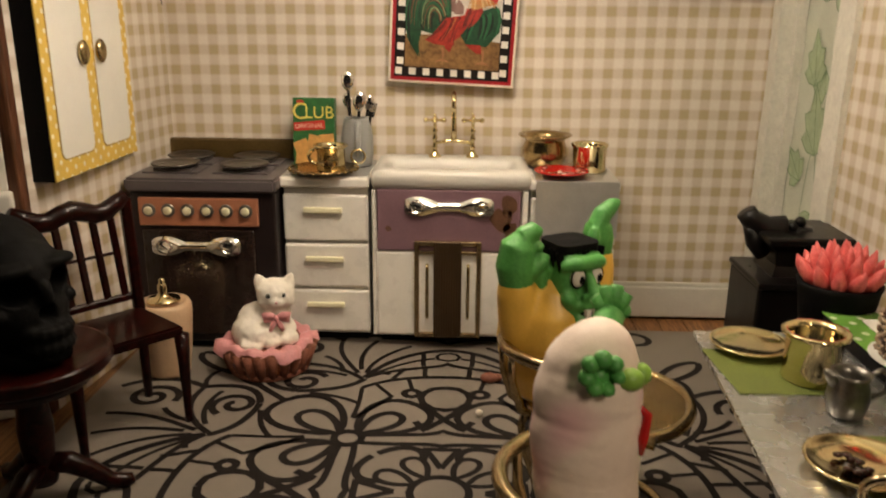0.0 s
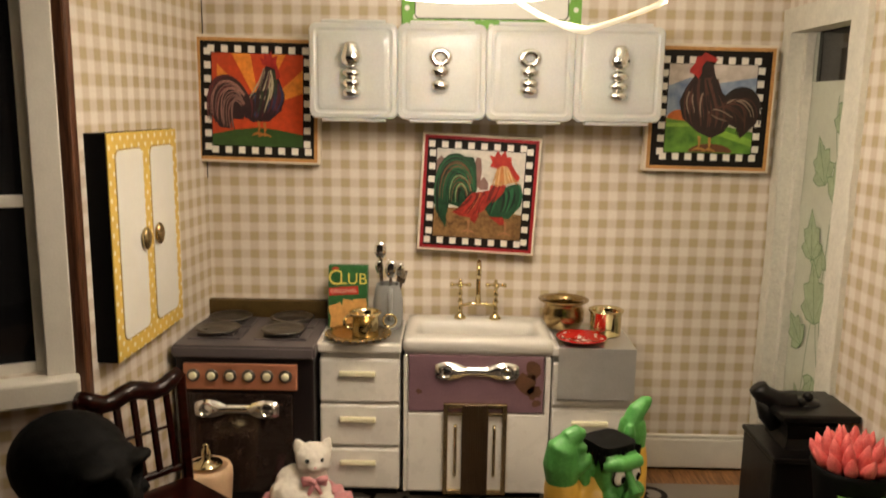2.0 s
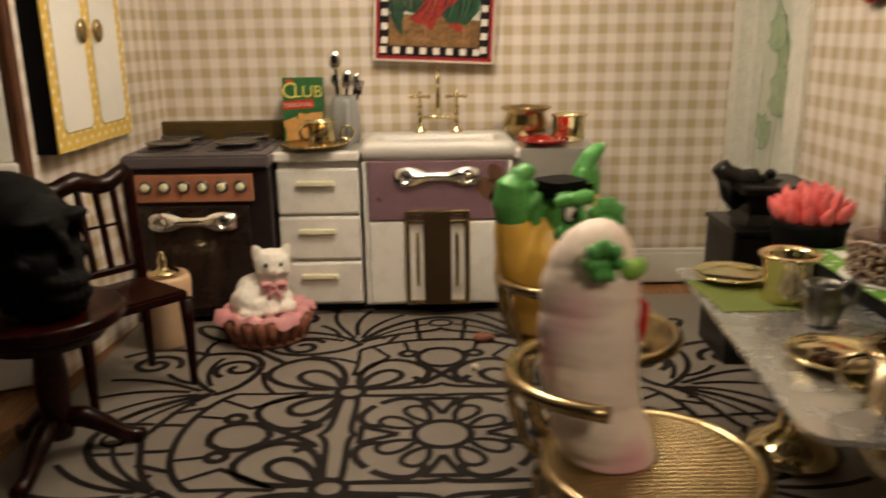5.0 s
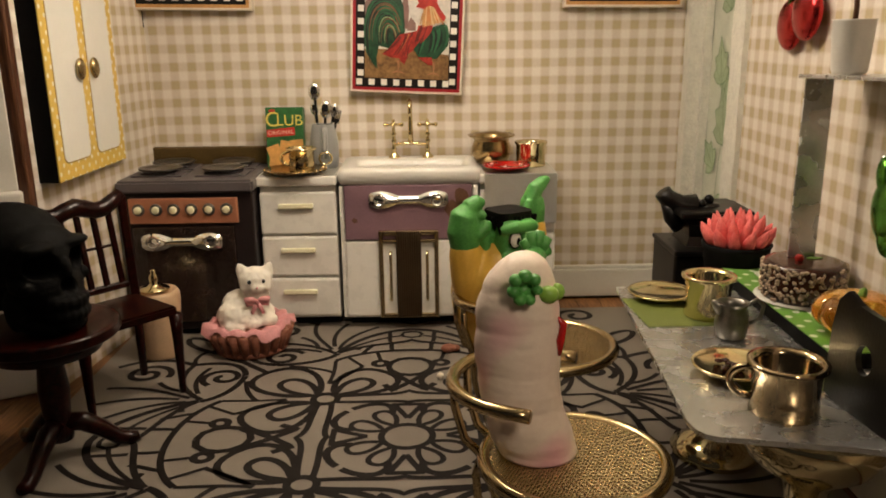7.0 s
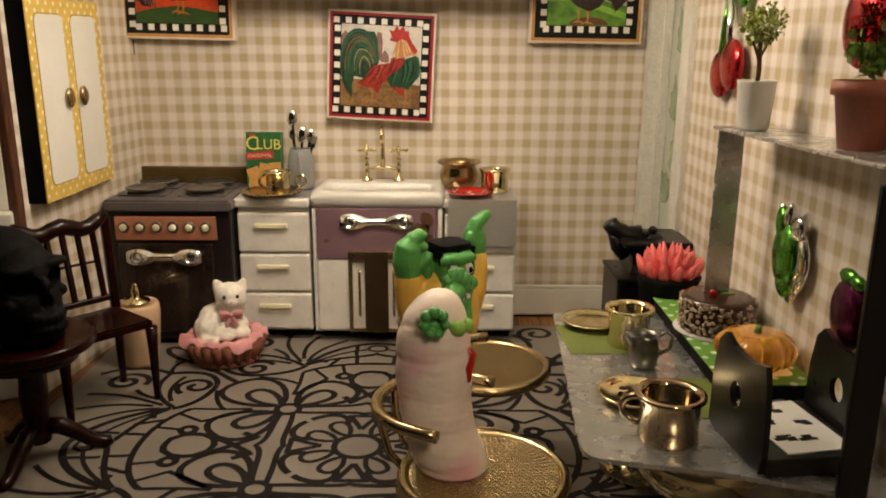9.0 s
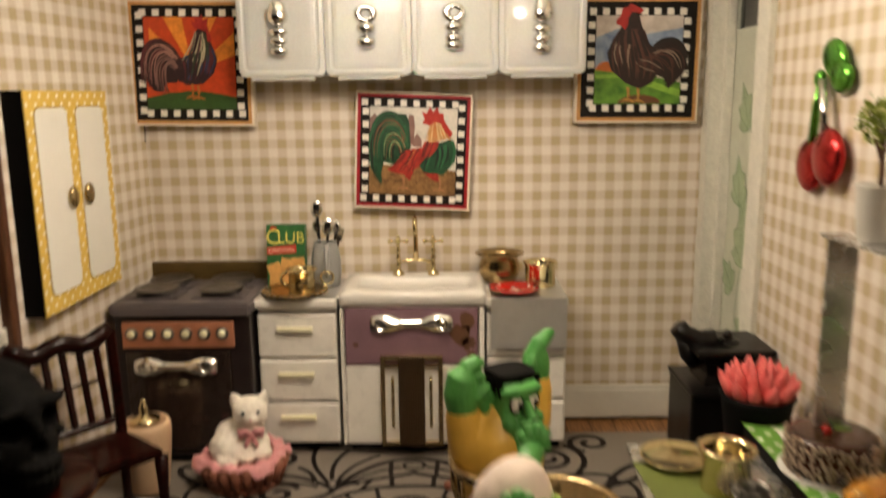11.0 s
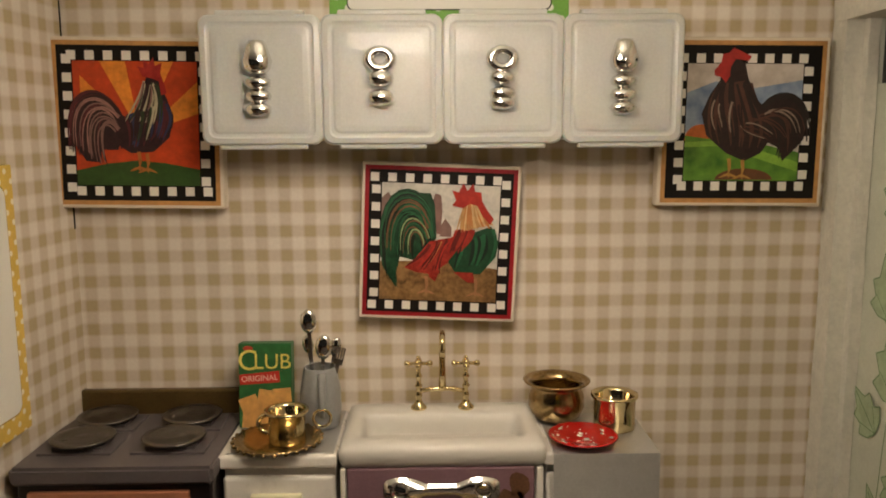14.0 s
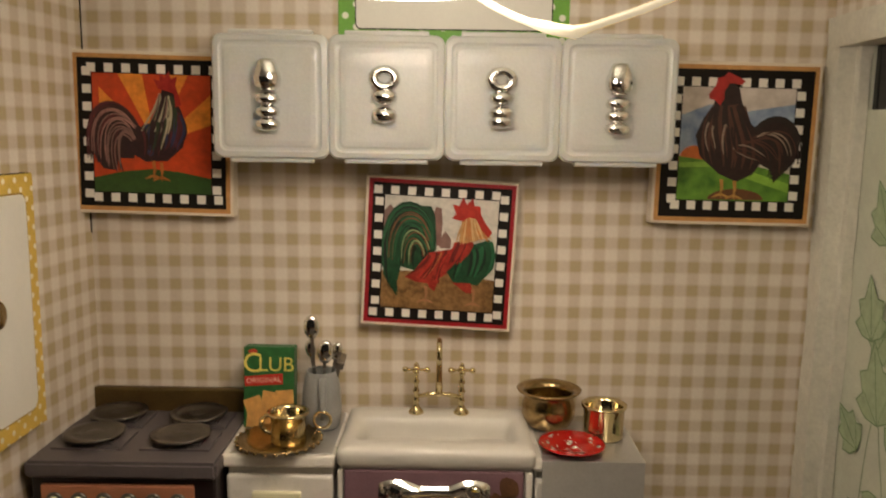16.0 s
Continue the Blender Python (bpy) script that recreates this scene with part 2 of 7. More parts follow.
RUST = mat("peeled_brown_patch", (0.10, 0.045, 0.02), 0.6, vary=0.4, bump=0.03)
PLASTIC = mat("milky_plastic", (0.73, 0.74, 0.715), 0.32, vary=0.08, scale=0.7, bump=0.006, sub=0.4, coat=0.3, trans=0.32)
BISQUE = mat("tile_bisque", (0.74, 0.66, 0.54), 0.5, vary=0.05)
GREYVASE = mat("grey_glaze", (0.27, 0.275, 0.27), 0.30, vary=0.10, bump=0.01)
YELLOWDOT = dots("yellow_dotted_paper", (0.72, 0.50, 0.10), (0.86, 0.80, 0.62), 0.42, 0.085, "YZ")
GREENDOT_XZ = dots("green_dotted_paper", (0.16, 0.40, 0.055), (0.80, 0.82, 0.70), 0.52, 0.11, "XZ")
GREENDOT_XY = dots("green_dotted_tray", (0.13, 0.32, 0.045), (0.70, 0.74, 0.60), 0.52, 0.10, "XY")
CARD = mat("white_card", (0.78, 0.77, 0.72), 0.5, vary=0.03, bump=0.003)
TAN = mat("clay_urn", (0.62, 0.43, 0.27), 0.5, vary=0.08, bump=0.01)
GLASSDARK = mat("night_glass", (0.010, 0.010, 0.011), 0.06, vary=0.3, bump=0.0, coat=0.3)
SHADE = mat("glowing_glass_shade", (0.85, 0.82, 0.74), 0.3, emit=((1.0, 0.84, 0.68), 21.0), bump=0.0)
LED = mat("lit_led", (0.9, 0.85, 0.7), 0.3, emit=((1.0, 0.85, 0.6), 14.0), bump=0.0)
WIRE = mat("lit_wire_sleeve", (0.9, 0.85, 0.7), 0.3, emit=((1.0, 0.80, 0.5), 0.9), bump=0.0)
REDGLOSS = mat("red_enamel", (0.42, 0.012, 0.010), 0.22, vary=0.15, coat=0.4, bump=0.004)
CORAL = mat("coral_wax", (0.72, 0.095, 0.10), 0.42, vary=0.18, bump=0.01, color2=(0.85, 0.22, 0.20))
CATWHITE = mat("white_bisque_fur", (0.82, 0.77, 0.68), 0.55, vary=0.06, fine=9, bump=0.06)
FRILL = mat("pale_pink_frill", (0.66, 0.30, 0.31), 0.45, vary=0.15)
BASKET = mat("basket_brown", (0.24, 0.085, 0.05), 0.55, vary=0.25, fine=8, bump=0.05)
GREENSKIN = mat("green_rubber", (0.065, 0.27, 0.060), 0.42, vary=0.12, bump=0.01, color2=(0.11, 0.38, 0.085))
BANANA = mat("yellow_rubber", (0.74, 0.45, 0.075), 0.36, vary=0.07, bump=0.008)
ROOT = mat("pale_root_rubber", (0.84, 0.70, 0.60), 0.42, vary=0.06, scale=1.0, fine=6, bump=0.03, color2=(0.87, 0.74, 0.64))
LIME = mat("lime_rubber", (0.24, 0.44, 0.07), 0.4, vary=0.15, bump=0.01)
LEAF = mat("leaf_green", (0.10, 0.26, 0.04), 0.5, vary=0.35, fine=5, color2=(0.24, 0.40, 0.06))
LEMON = mat("lemon_print", (0.82, 0.64, 0.16), 0.6, vary=0.18, fine=5, bump=0.0)
LEAFPRINT = mat("leaf_print", (0.17, 0.31, 0.12), 0.6, vary=0.3, fine=5, bump=0.0, color2=(0.38, 0.48, 0.24))
IVY = mat("ivy_paint", (0.38, 0.47, 0.30), 0.55, vary=0.18, fine=5, bump=0.0)
IVYLINE = mat("ivy_outline_paint", (0.17, 0.27, 0.14), 0.55, vary=0.18, fine=5, bump=0.0)
CAKEDARK = mat("chocolate_icing", (0.045, 0.014, 0.008), 0.25, vary=0.2, coat=0.3, bump=0.01)
CRUMB = mat("nut_crumb", (0.33, 0.20, 0.12), 0.6, vary=0.5, fine=9, bump=0.05, color2=(0.60, 0.48, 0.36))
AMBER = mat("amber_resin", (1.0, 0.46, 0.05), 0.06, vary=0.12, trans=0.85, bump=0.004, ior=1.45, color2=(1.0, 0.50, 0.06), coat=0.6)
STEEL = mat("brushed_table_steel", (0.56, 0.56, 0.55), 0.27, 0.8, vary=0.12, scale=1.4, fine=11, bump=0.006)
MATGREEN = mat("olive_place_mat", (0.13, 0.16, 0.035), 0.55, vary=0.12, bump=0.01)
TERRA = mat("terracotta", (0.30, 0.09, 0.05), 0.55, vary=0.12)
FOILRED = mat("foil_red", (0.45, 0.03, 0.03), 0.16, 0.9, vary=0.3, bump=0.03)
FOILGREEN = mat("foil_green", (0.12, 0.36, 0.05), 0.15, 0.9, vary=0.3, bump=0.03)
FOILYELLOW = mat("foil_yellow", (0.62, 0.42, 0.03), 0.16, 0.85, vary=0.3, bump=0.03)
FOILPLUM = mat("foil_plum", (0.10, 0.012, 0.05), 0.16, 0.85, vary=0.3, bump=0.03)
INK = mat("black_ink", (0.009, 0.007, 0.006), 0.5, spec=0.22, vary=0.15, bump=0.0)
PRINTWHITE = mat("white_ink", (0.76, 0.73, 0.66), 0.5, vary=0.04, bump=0.0)


def ink(name, color, color2=None, fine=5.0, vary=0.25):
    return mat(name, color, 0.42, vary=vary, scale=2.0, fine=fine, bump=0.0, color2=color2)


def blush(m):
    """Adds sprayed pink blotches, about a centimetre apart, to a pale rubber."""
    nt = m.node_tree
    n, l = nt.nodes, nt.links
    b = n["Principled BSDF"]
    old = b.inputs["Base Color"].links[0].from_socket
    tc = n.new("ShaderNodeTexCoord")
    t = n.new("ShaderNodeTexNoise")
    t.inputs["Scale"].default_value, t.inputs["Detail"].default_value = 62, 0.5
    l.new(tc.outputs["Object"], t.inputs["Vector"])
    r = n.new("ShaderNodeMapRange")
    r.inputs["From Min"].default_value, r.inputs["From Max"].default_value, r.inputs["To Max"].default_value = 0.54, 0.70, 0.75
    l.new(t.outputs["Fac"], r.inputs["Value"])
    mix = n.new("ShaderNodeMixRGB")
    mix.inputs[2].default_value = (0.74, 0.34, 0.42, 1)
    l.new(r.outputs["Result"], mix.inputs[0])
    l.new(old, mix.inputs[1])
    l.new(mix.outputs[0], b.inputs["Base Color"])
    return m


# ---------------------------------------------------------------- mesh helpers (centimetres)


class Shape:
    """One mesh in the making; i is the material slot of what is added next."""

    def __init__(self):
        self.bm, self.i, self.done = bmesh.new(), 0, 0

    def mark(self, smooth=False):
        self.bm.faces.ensure_lookup_table()
        for f in self.bm.faces[self.done:]:
            f.material_index, f.smooth = self.i, smooth
        self.done = len(self.bm.faces)
        return self

    def slot(self, i):
        self.i = i
        return self

    def box(self, x0, x1, y0, y1, z0, z1, bevel=0.0, seg=2, m=None):
        r = bmesh.ops.create_cube(self.bm, size=1.0)
        vs = r["verts"]
        for v in vs:
            v.co = Vector((x0 + (v.co.x + 0.5) * (x1 - x0), y0 + (v.co.y + 0.5) * (y1 - y0), z0 + (v.co.z + 0.5) * (z1 - z0)))
        if m:
            bmesh.ops.transform(self.bm, matrix=m, verts=vs)
        if bevel:
            bmesh.ops.bevel(self.bm, geom=list({e for v in vs for e in v.link_edges}), offset=bevel, segments=seg, affect="EDGES", profile=0.5)
        return self.mark(False)

    def lathe(self, profile, seg=28, at=(0, 0, 0), m=None, smooth=True, squash=1.0):
        """Turns (radius, height) pairs about the z axis."""
        rings = []
        for r, z in profile:
            if r < 1e-5:
                rings.append([self.bm.verts.new((at[0], at[1], at[2] + z))])
            else:
                rings.append([self.bm.verts.new((at[0] + r * math.cos(2 * math.pi * k / seg), at[1] + squash * r * math.sin(2 * math.pi * k / seg), at[2] + z)) for k in range(seg)])
        for a, b in zip(rings, rings[1:]):
            for k in range(seg):
                q = [a[k % len(a)], a[(k + 1) % len(a)], b[(k + 1) % len(b)], b[k % len(b)]]
                q = list(dict.fromkeys(q))
                if len(q) > 2:
                    self.bm.faces.new(q)
        if m:
            bmesh.ops.transform(self.bm, matrix=m, verts=[v for ring in rings for v in ring])
        return self.mark(smooth)

    def ball(self, c, r, sub=2, m=None, turn=None):
        rx, ry, rz = (r, r, r) if isinstance(r, (int, float)) else r
        res = bmesh.ops.create_icosphere(self.bm, subdivisions=sub, radius=1.0)
        mm = Matrix.Translation(c) @ (turn or Matrix()) @ Matrix.Diagonal((rx, ry, rz, 1))
        bmesh.ops.transform(self.bm, matrix=(m @ mm) if m else mm, verts=res["verts"])
        return self.mark(True)

    def tube(self, pts, r, seg=8, closed=False, flat=1.0):
        """A round (or flattened) rod along points; r may be a list."""
        pts = [Vector(p) for p in pts]
        n = len(pts)
        rings, side = [], None
        for k, p in enumerate(pts):
            a = pts[(k - 1) % n] if closed or k else pts[0]
            b = pts[(k + 1) % n] if closed or k < n - 1 else pts[-1]
            d = (b - a).normalized()
            if side is None:
                side = d.cross(Vector((0, 0, 1)))
                side = side if side.length > 1e-3 else Vector((1, 0, 0))
            side = (side - d * side.dot(d)).normalized()
            top = side.cross(d).normalized()
            rr = r[k] if isinstance(r, (list, tuple)) else r
            rings.append([self.bm.verts.new(p + rr * (math.cos(2 * math.pi * j / seg) * side + flat * math.sin(2 * math.pi * j / seg) * top)) for j in range(seg)])
        m = n if closed else n - 1
        for k in range(m):
            a, b = rings[k], rings[(k + 1) % n]
            for j in range(seg):
                self.bm.faces.new((a[j], a[(j + 1) % seg], b[(j + 1) % seg], b[j]))
        if not closed:
            self.bm.faces.new(rings[0][::-1])
            self.bm.faces.new(rings[-1])
        return self.mark(True)

    def prism(self, poly, z0, z1, m=None, smooth=False):
        """A flat outline in x, y raised from z0 to z1."""
        lo = [self.bm.verts.new((x, y, z0)) for x, y in poly]
        hi = [self.bm.verts.new((x, y, z1)) for x, y in poly]
        self.bm.faces.new(hi)
        self.bm.faces.new(lo[::-1])
        k = len(poly)
        for i in range(k):
            self.bm.faces.new((lo[i], lo[(i + 1) % k], hi[(i + 1) % k], hi[i]))
        if m:
            bmesh.ops.transform(self.bm, matrix=m, verts=lo + hi)
        return self.mark(smooth)

    def flat(self, poly, z, m=None):
        vs = [self.bm.verts.new((x, y, z)) for x, y in poly]
        self.bm.faces.new(vs)
        if m:
            bmesh.ops.transform(self.bm, matrix=m, verts=vs)
        return self.mark(False)

    def ribbon(self, pts, w, z, closed=False, m=None):
        """A flat painted line of width w along points of the plane."""
        P = [Vector((p[0], p[1])) for p in pts]
        n, L, R = len(P), [], []
        for k in range(n):
            a = P[(k - 1) % n] if closed or k else P[0]
            b = P[(k + 1) % n] if closed or k < n - 1 else P[-1]
            d = (b - a).normalized()
            o = Vector((-d.y, d.x)) * w / 2
            L.append(self.bm.verts.new((P[k].x + o.x, P[k].y + o.y, z)))
            R.append(self.bm.verts.new((P[k].x - o.x, P[k].y - o.y, z)))
        for k in range(n if closed else n - 1):
            j = (k + 1) % n
            self.bm.faces.new((R[k], R[j], L[j], L[k]))
        if m:
            bmesh.ops.transform(self.bm, matrix=m, verts=L + R)
        return self.mark(False)


def part(name, shape, material, parent=None, label="", recalc=True):
    """Links a shape as one mesh object, under a thing or part if one is given. material may be a list of slots."""
    bm = shape.bm
    if recalc:
        bmesh.ops.recalc_face_normals(bm, faces=bm.faces[:])
    bmesh.ops.scale(bm, vec=(U, U, U), verts=bm.verts[:])
    me = bpy.data.meshes.new(name)
    bm.to_mesh(me)
    bm.free()
    for m in (material if isinstance(material, list) else [material]):
        me.materials.append(m)
    ob = new(name, me)
    ob.parent = parent
    if label:
        ob["label"] = label
    return ob


def thing(name, loc, label, category, rz=0.0, group="", kind="", rx=0.0, ry=0.0):
    ob = new(name)
    ob.empty_display_size = 0.005
    ob.matrix_basis = pose(loc[0] * U, loc[1] * U, loc[2] * U, rx, ry, rz)
    return tagged(ob, label, category, group, kind)


def solid(name, shape, material, loc, label, category, rz=0.0, group="", kind="", rx=0.0, ry=0.0):
    """A thing that is one mesh."""
    ob = part(name, shape, material)
    ob.matrix_basis = pose(loc[0] * U, loc[1] * U, loc[2] * U, rx, ry, rz)
    return tagged(ob, label, category, group, kind)


def arc(cx, cy, r, a0, a1, n=16, ry=None):
    ry = r if ry is None else ry
    return [(cx + r * math.cos(radians(a0 + (a1 - a0) * k / n)), cy + ry * math.sin(radians(a0 + (a1 - a0) * k / n))) for k in range(n + 1)]


def ring(cx, cy, r, n=24, ry=None):
    return arc(cx, cy, r, 0, 360 - 360 / n, n - 1, ry)


def rounded(x0, x1, y0, y1, r, n=5):
    return arc(x1 - r, y1 - r, r, 0, 90, n) + arc(x0 + r, y1 - r, r, 90, 180, n) + arc(x0 + r, y0 + r, r, 180, 270, n) + arc(x1 - r, y0 + r, r, 270, 360, n)


def bez(p0, p1, p2, p3, n=12):
    out = []
    for k in range(n + 1):
        t = k / n
        s = 1 - t
        out.append(tuple(s * s * s * a + 3 * s * s * t * b + 3 * s * t * t * c + t * t * t * d for a, b, c, d in zip(p0, p1, p2, p3)))
    return out


UPRIGHT = Matrix.Rotation(radians(90), 4, "X")  # x, y of a drawing become x, z of a wall that faces -y


def organic(shape, voxel, smooth=6):
    """The shape's overlapping lumps melted into one skin."""
    ob = part("lump", shape, [])
    r = ob.modifiers.new("melt", "REMESH")
    r.mode, r.voxel_size = "VOXEL", voxel * U
    k = ob.modifiers.new("soften", "SMOOTH")
    k.factor, k.iterations = 0.5, smooth
    me = bpy.data.meshes.new_from_object(ob.evaluated_get(bpy.context.evaluated_depsgraph_get()))
    bpy.data.objects.remove(ob)
    out = Shape()
    out.bm.from_mesh(me)
    bmesh.ops.scale(out.bm, vec=(1 / U, 1 / U, 1 / U), verts=out.bm.verts[:])
    return out.mark(True)


def structure(name, shape, material, label=""):
    ob = part(name, shape, material)
    return tagged(ob, label, kind="structure")

# ---------------------------------------------------------------- structure
BACK, RIGHT, TOP = 43.2, 15.0, 26.15
structure("wall_back", Shape().box(-11.2, RIGHT + 1.2, BACK, BACK + 0.6, 0, TOP), PAPER_X, "back wall with tan and cream gingham wallpaper")
left = structure("wall_left", Shape().box(-0.5, 0, -10.05, 0.4, 0, TOP), PAPER_Y, "side wall with tan gingham wallpaper")
left.matrix_basis = pose(-10.6 * U, BACK * U, 0, 0, 0, -6.55)
DOOR0, DOOR1, DOORTOP = 37.0, 42.35, 20.35
s = Shape().box(RIGHT, RIGHT + 0.6, -8, DOOR0, 0, TOP).box(RIGHT, RIGHT + 0.6, DOOR1, BACK, 0, TOP).box(RIGHT, RIGHT + 0.6, DOOR0, DOOR1, DOORTOP, TOP)
structure("wall_right", s, PAPER_Y, "side wall with gingham wallpaper and a door")
structure("ceiling", Shape().box(-26, RIGHT + 0.6, 6, BACK + 0.6, TOP, TOP + 0.6), CEIL, "plain off-white ceiling")

# the bay wall with its dark window
BAY = pose(-12.1 * U, 33.0 * U, 0, 0, 0, 25.8)
WX0, WX1, WZ0, WZ1 = -5.8, -1.0, 8.0, 21.6
s = Shape().box(-13, WX0, 0, 0.5, 0, TOP).box(WX1, 0.0, 0, 0.5, 0, TOP).box(WX0, WX1, 0, 0.5, 0, WZ0).box(WX0, WX1, 0, 0.5, WZ1, TOP)
bay = structure("wall_bay", s, gingham("gingham_paper_bay", "X", 0.2), "bay wall with gingham wallpaper round a window")
bay.matrix_basis = BAY
win = thing("window_1", (0, 0, 0), "white-painted sash window, dark outside", "window", kind="structure")
win.matrix_basis = BAY
s = Shape().box(WX1, WX1 + 0.88, -0.28, 0, WZ0 - 0.1, WZ1 + 0.9, 0.05)
part("casing", s, WHITE, win)
part("casing", Shape().box(WX0 - 0.88, WX0, -0.28, 0, WZ0 - 0.1, WZ1 + 0.9, 0.05), WHITE, win)
part("header", Shape().box(WX0, WX1, -0.28, 0, WZ1, WZ1 + 0.9, 0.05), WHITE, win)
part("window_sill", Shape().box(WX0 - 1.1, WX1 + 1.0, -0.85, 0.1, WZ0 - 0.95, WZ0 - 0.1, 0.1), WHITE, win)
s = Shape().box(WX0, WX0 + 0.3, 0.05, 0.3, WZ0, WZ1, 0.03).box(WX1 - 0.3, WX1, 0.05, 0.3, WZ0, WZ1, 0.03).box(WX0 + 0.3, WX1 - 0.3, 0.05, 0.3, WZ0, WZ0 + 0.35, 0.03)
s.box(WX0 + 0.3, WX1 - 0.3, 0.0, 0.28, 13.55, 13.95, 0.03).box(WX0 + 0.3, WX1 - 0.3, 0.05, 0.3, WZ1 - 0.35, WZ1, 0.03)
part("sash", s, WHITE, win)
part("pane", Shape().box(WX0 + 0.3, WX1 - 0.3, 0.16, 0.2, WZ0 + 0.35, WZ1 - 0.35), GLASSDARK, win)
# black strip drawn in as the shaded line down the wall corner
structure("trim_gap", Shape().box(-10.64, -10.6, BACK - 0.1, BACK - 0.003, 13.6, 24.0), BLACKMATT, "black strip standing in for the shade line in the wall corner")
s = Shape().box(-13, -0.4, -0.3, -0.004, 0.1, 1.45, 0.08)
b = structure("baseboard_bay", s, WHITE, "white painted baseboard")
b.matrix_basis = BAY
structure("trim_corner", Shape().box(-12.2, -11.72, 32.75, 33.25, 0, TOP, 0.1), BROWN, "dark brown wooden corner post")
structure("baseboard_back", Shape().box(8.5, RIGHT - 0.02, BACK - 0.28, BACK - 0.004, 0.12, 1.55, 0.06).box(8.5, RIGHT - 0.02, BACK - 0.22, BACK - 0.006, 1.56, 1.75, 0.05), WHITE, "white painted baseboard")
structure("baseboard_right", Shape().box(RIGHT - 0.28, RIGHT - 0.004, 6, 35.5, 0.12, 1.6, 0.06), WHITE, "white painted baseboard")

# door in the side wall: crackled casing, cream leaf with painted ivy, small dark light on top
door = thing("door_1", (0, 0, 0), "closed cream door painted with green ivy, in crackled white frame", "door", kind="structure")


def rough_board(x0, x1, y0, y1, z0, z1, seed, axis="z"):
    """A board with a worn, uneven face."""
    sh = Shape()
    sh.box(x0, x1, y0, y1, z0, z1)
    for _ in range(3):
        bmesh.ops.subdivide_edges(sh.bm, edges=[e for e in sh.bm.edges if abs(e.verts[0].co.z - e.verts[1].co.z) > 0.4 or abs(e.verts[0].co.y - e.verts[1].co.y) > 0.6], cuts=2, use_grid_fill=True)
    for v in sh.bm.verts:
        d = noise.noise_vector((v.co.x * 1.3 + seed, v.co.y * 1.3, v.co.z * 1.1)) * 0.05
        v.co += Vector((d.x, d.y, 0))
    sh.done = 0
    return sh.mark(False)


part("jamb", rough_board(RIGHT - 0.22, RIGHT + 0.75, DOOR1 - 0.1, DOOR1 + 0.78, 0.0, DOORTOP - 0.01, 1), CRACKED, door)
part("jamb", rough_board(RIGHT - 0.22, RIGHT + 0.75, DOOR0 - 1.15, DOOR0 + 0.1, 0.0, DOORTOP - 0.01, 5), CRACKED, door)
part("header", rough_board(RIGHT - 0.24, RIGHT + 0.75, DOOR0 - 1.15, DOOR1 + 0.78, DOORTOP - 0.1, DOORTOP + 0.92, 9), CRACKED, door)
part("stop", rough_board(RIGHT + 0.35, RIGHT + 0.72, DOOR1 - 0.42, DOOR1 - 0.02, 0.0, DOORTOP - 0.02, 3), CRACKED, door)
leafx = RIGHT + 0.75
part("leaf", Shape().box(leafx, leafx + 0.3, DOOR0 - 0.1, DOOR1 + 0.1, 0, 18.2, 0.02).box(leafx, leafx + 0.3, DOOR0 - 0.1, 38.2, 18.2, DOORTOP).box(leafx, leafx + 0.3, 41.95, DOOR1 + 0.1, 18.2, DOORTOP), DOORPAINT, door)
part("pane", Shape().box(leafx + 0.12, leafx + 0.16, 38.2, 41.95, 18.2, DOORTOP), GLASSDARK, door)
ONDOOR = Matrix(((0, 0, -1, leafx), (-1, 0, 0, 0), (0, 1, 0, 0), (0, 0, 0, 1)))  # drawing x -> -y, drawing y -> z, up -> -x


LEAVES = []


def ivy_leaf(sh, x, y, size, turn):
    c, q = math.cos(radians(turn)), math.sin(radians(turn))
    out = [(0, 0), (0.30, 0.08), (0.52, 0.30), (0.34, 0.42), (0.40, 0.70), (0.20, 0.74), (0.0, 1.15), (-0.20, 0.74), (-0.40, 0.70), (-0.34, 0.42), (-0.52, 0.30), (-0.30, 0.08)]
    place = [(x + size * (a * c - b_ * q), y + size * (a * q + b_ * c)) for a, b_ in out]
    LEAVES.append(1)
    up = 0.012 + 0.007 * len(LEAVES)
    sh.slot(0).flat(place, up, ONDOOR)
    sh.slot(1)
    for k in range(12):
        sh.ribbon([place[k], place[(k + 1) % 12]], 0.045, up + 0.001 + 0.0004 * (k % 3), False, ONDOOR)
    sh.ribbon([(x, y), (x - size * q, y + size * c)], 0.04, up + 0.0025, False, ONDOOR)
    for a in (35, -35):
        d, e = math.cos(radians(turn + a + 90)), math.sin(radians(turn + a + 90))
        sh.ribbon([(x, y), (x + 0.55 * size * d, y + 0.55 * size * e)], 0.03, up + 0.003 + 0.0003 * (a > 0), False, ONDOOR)


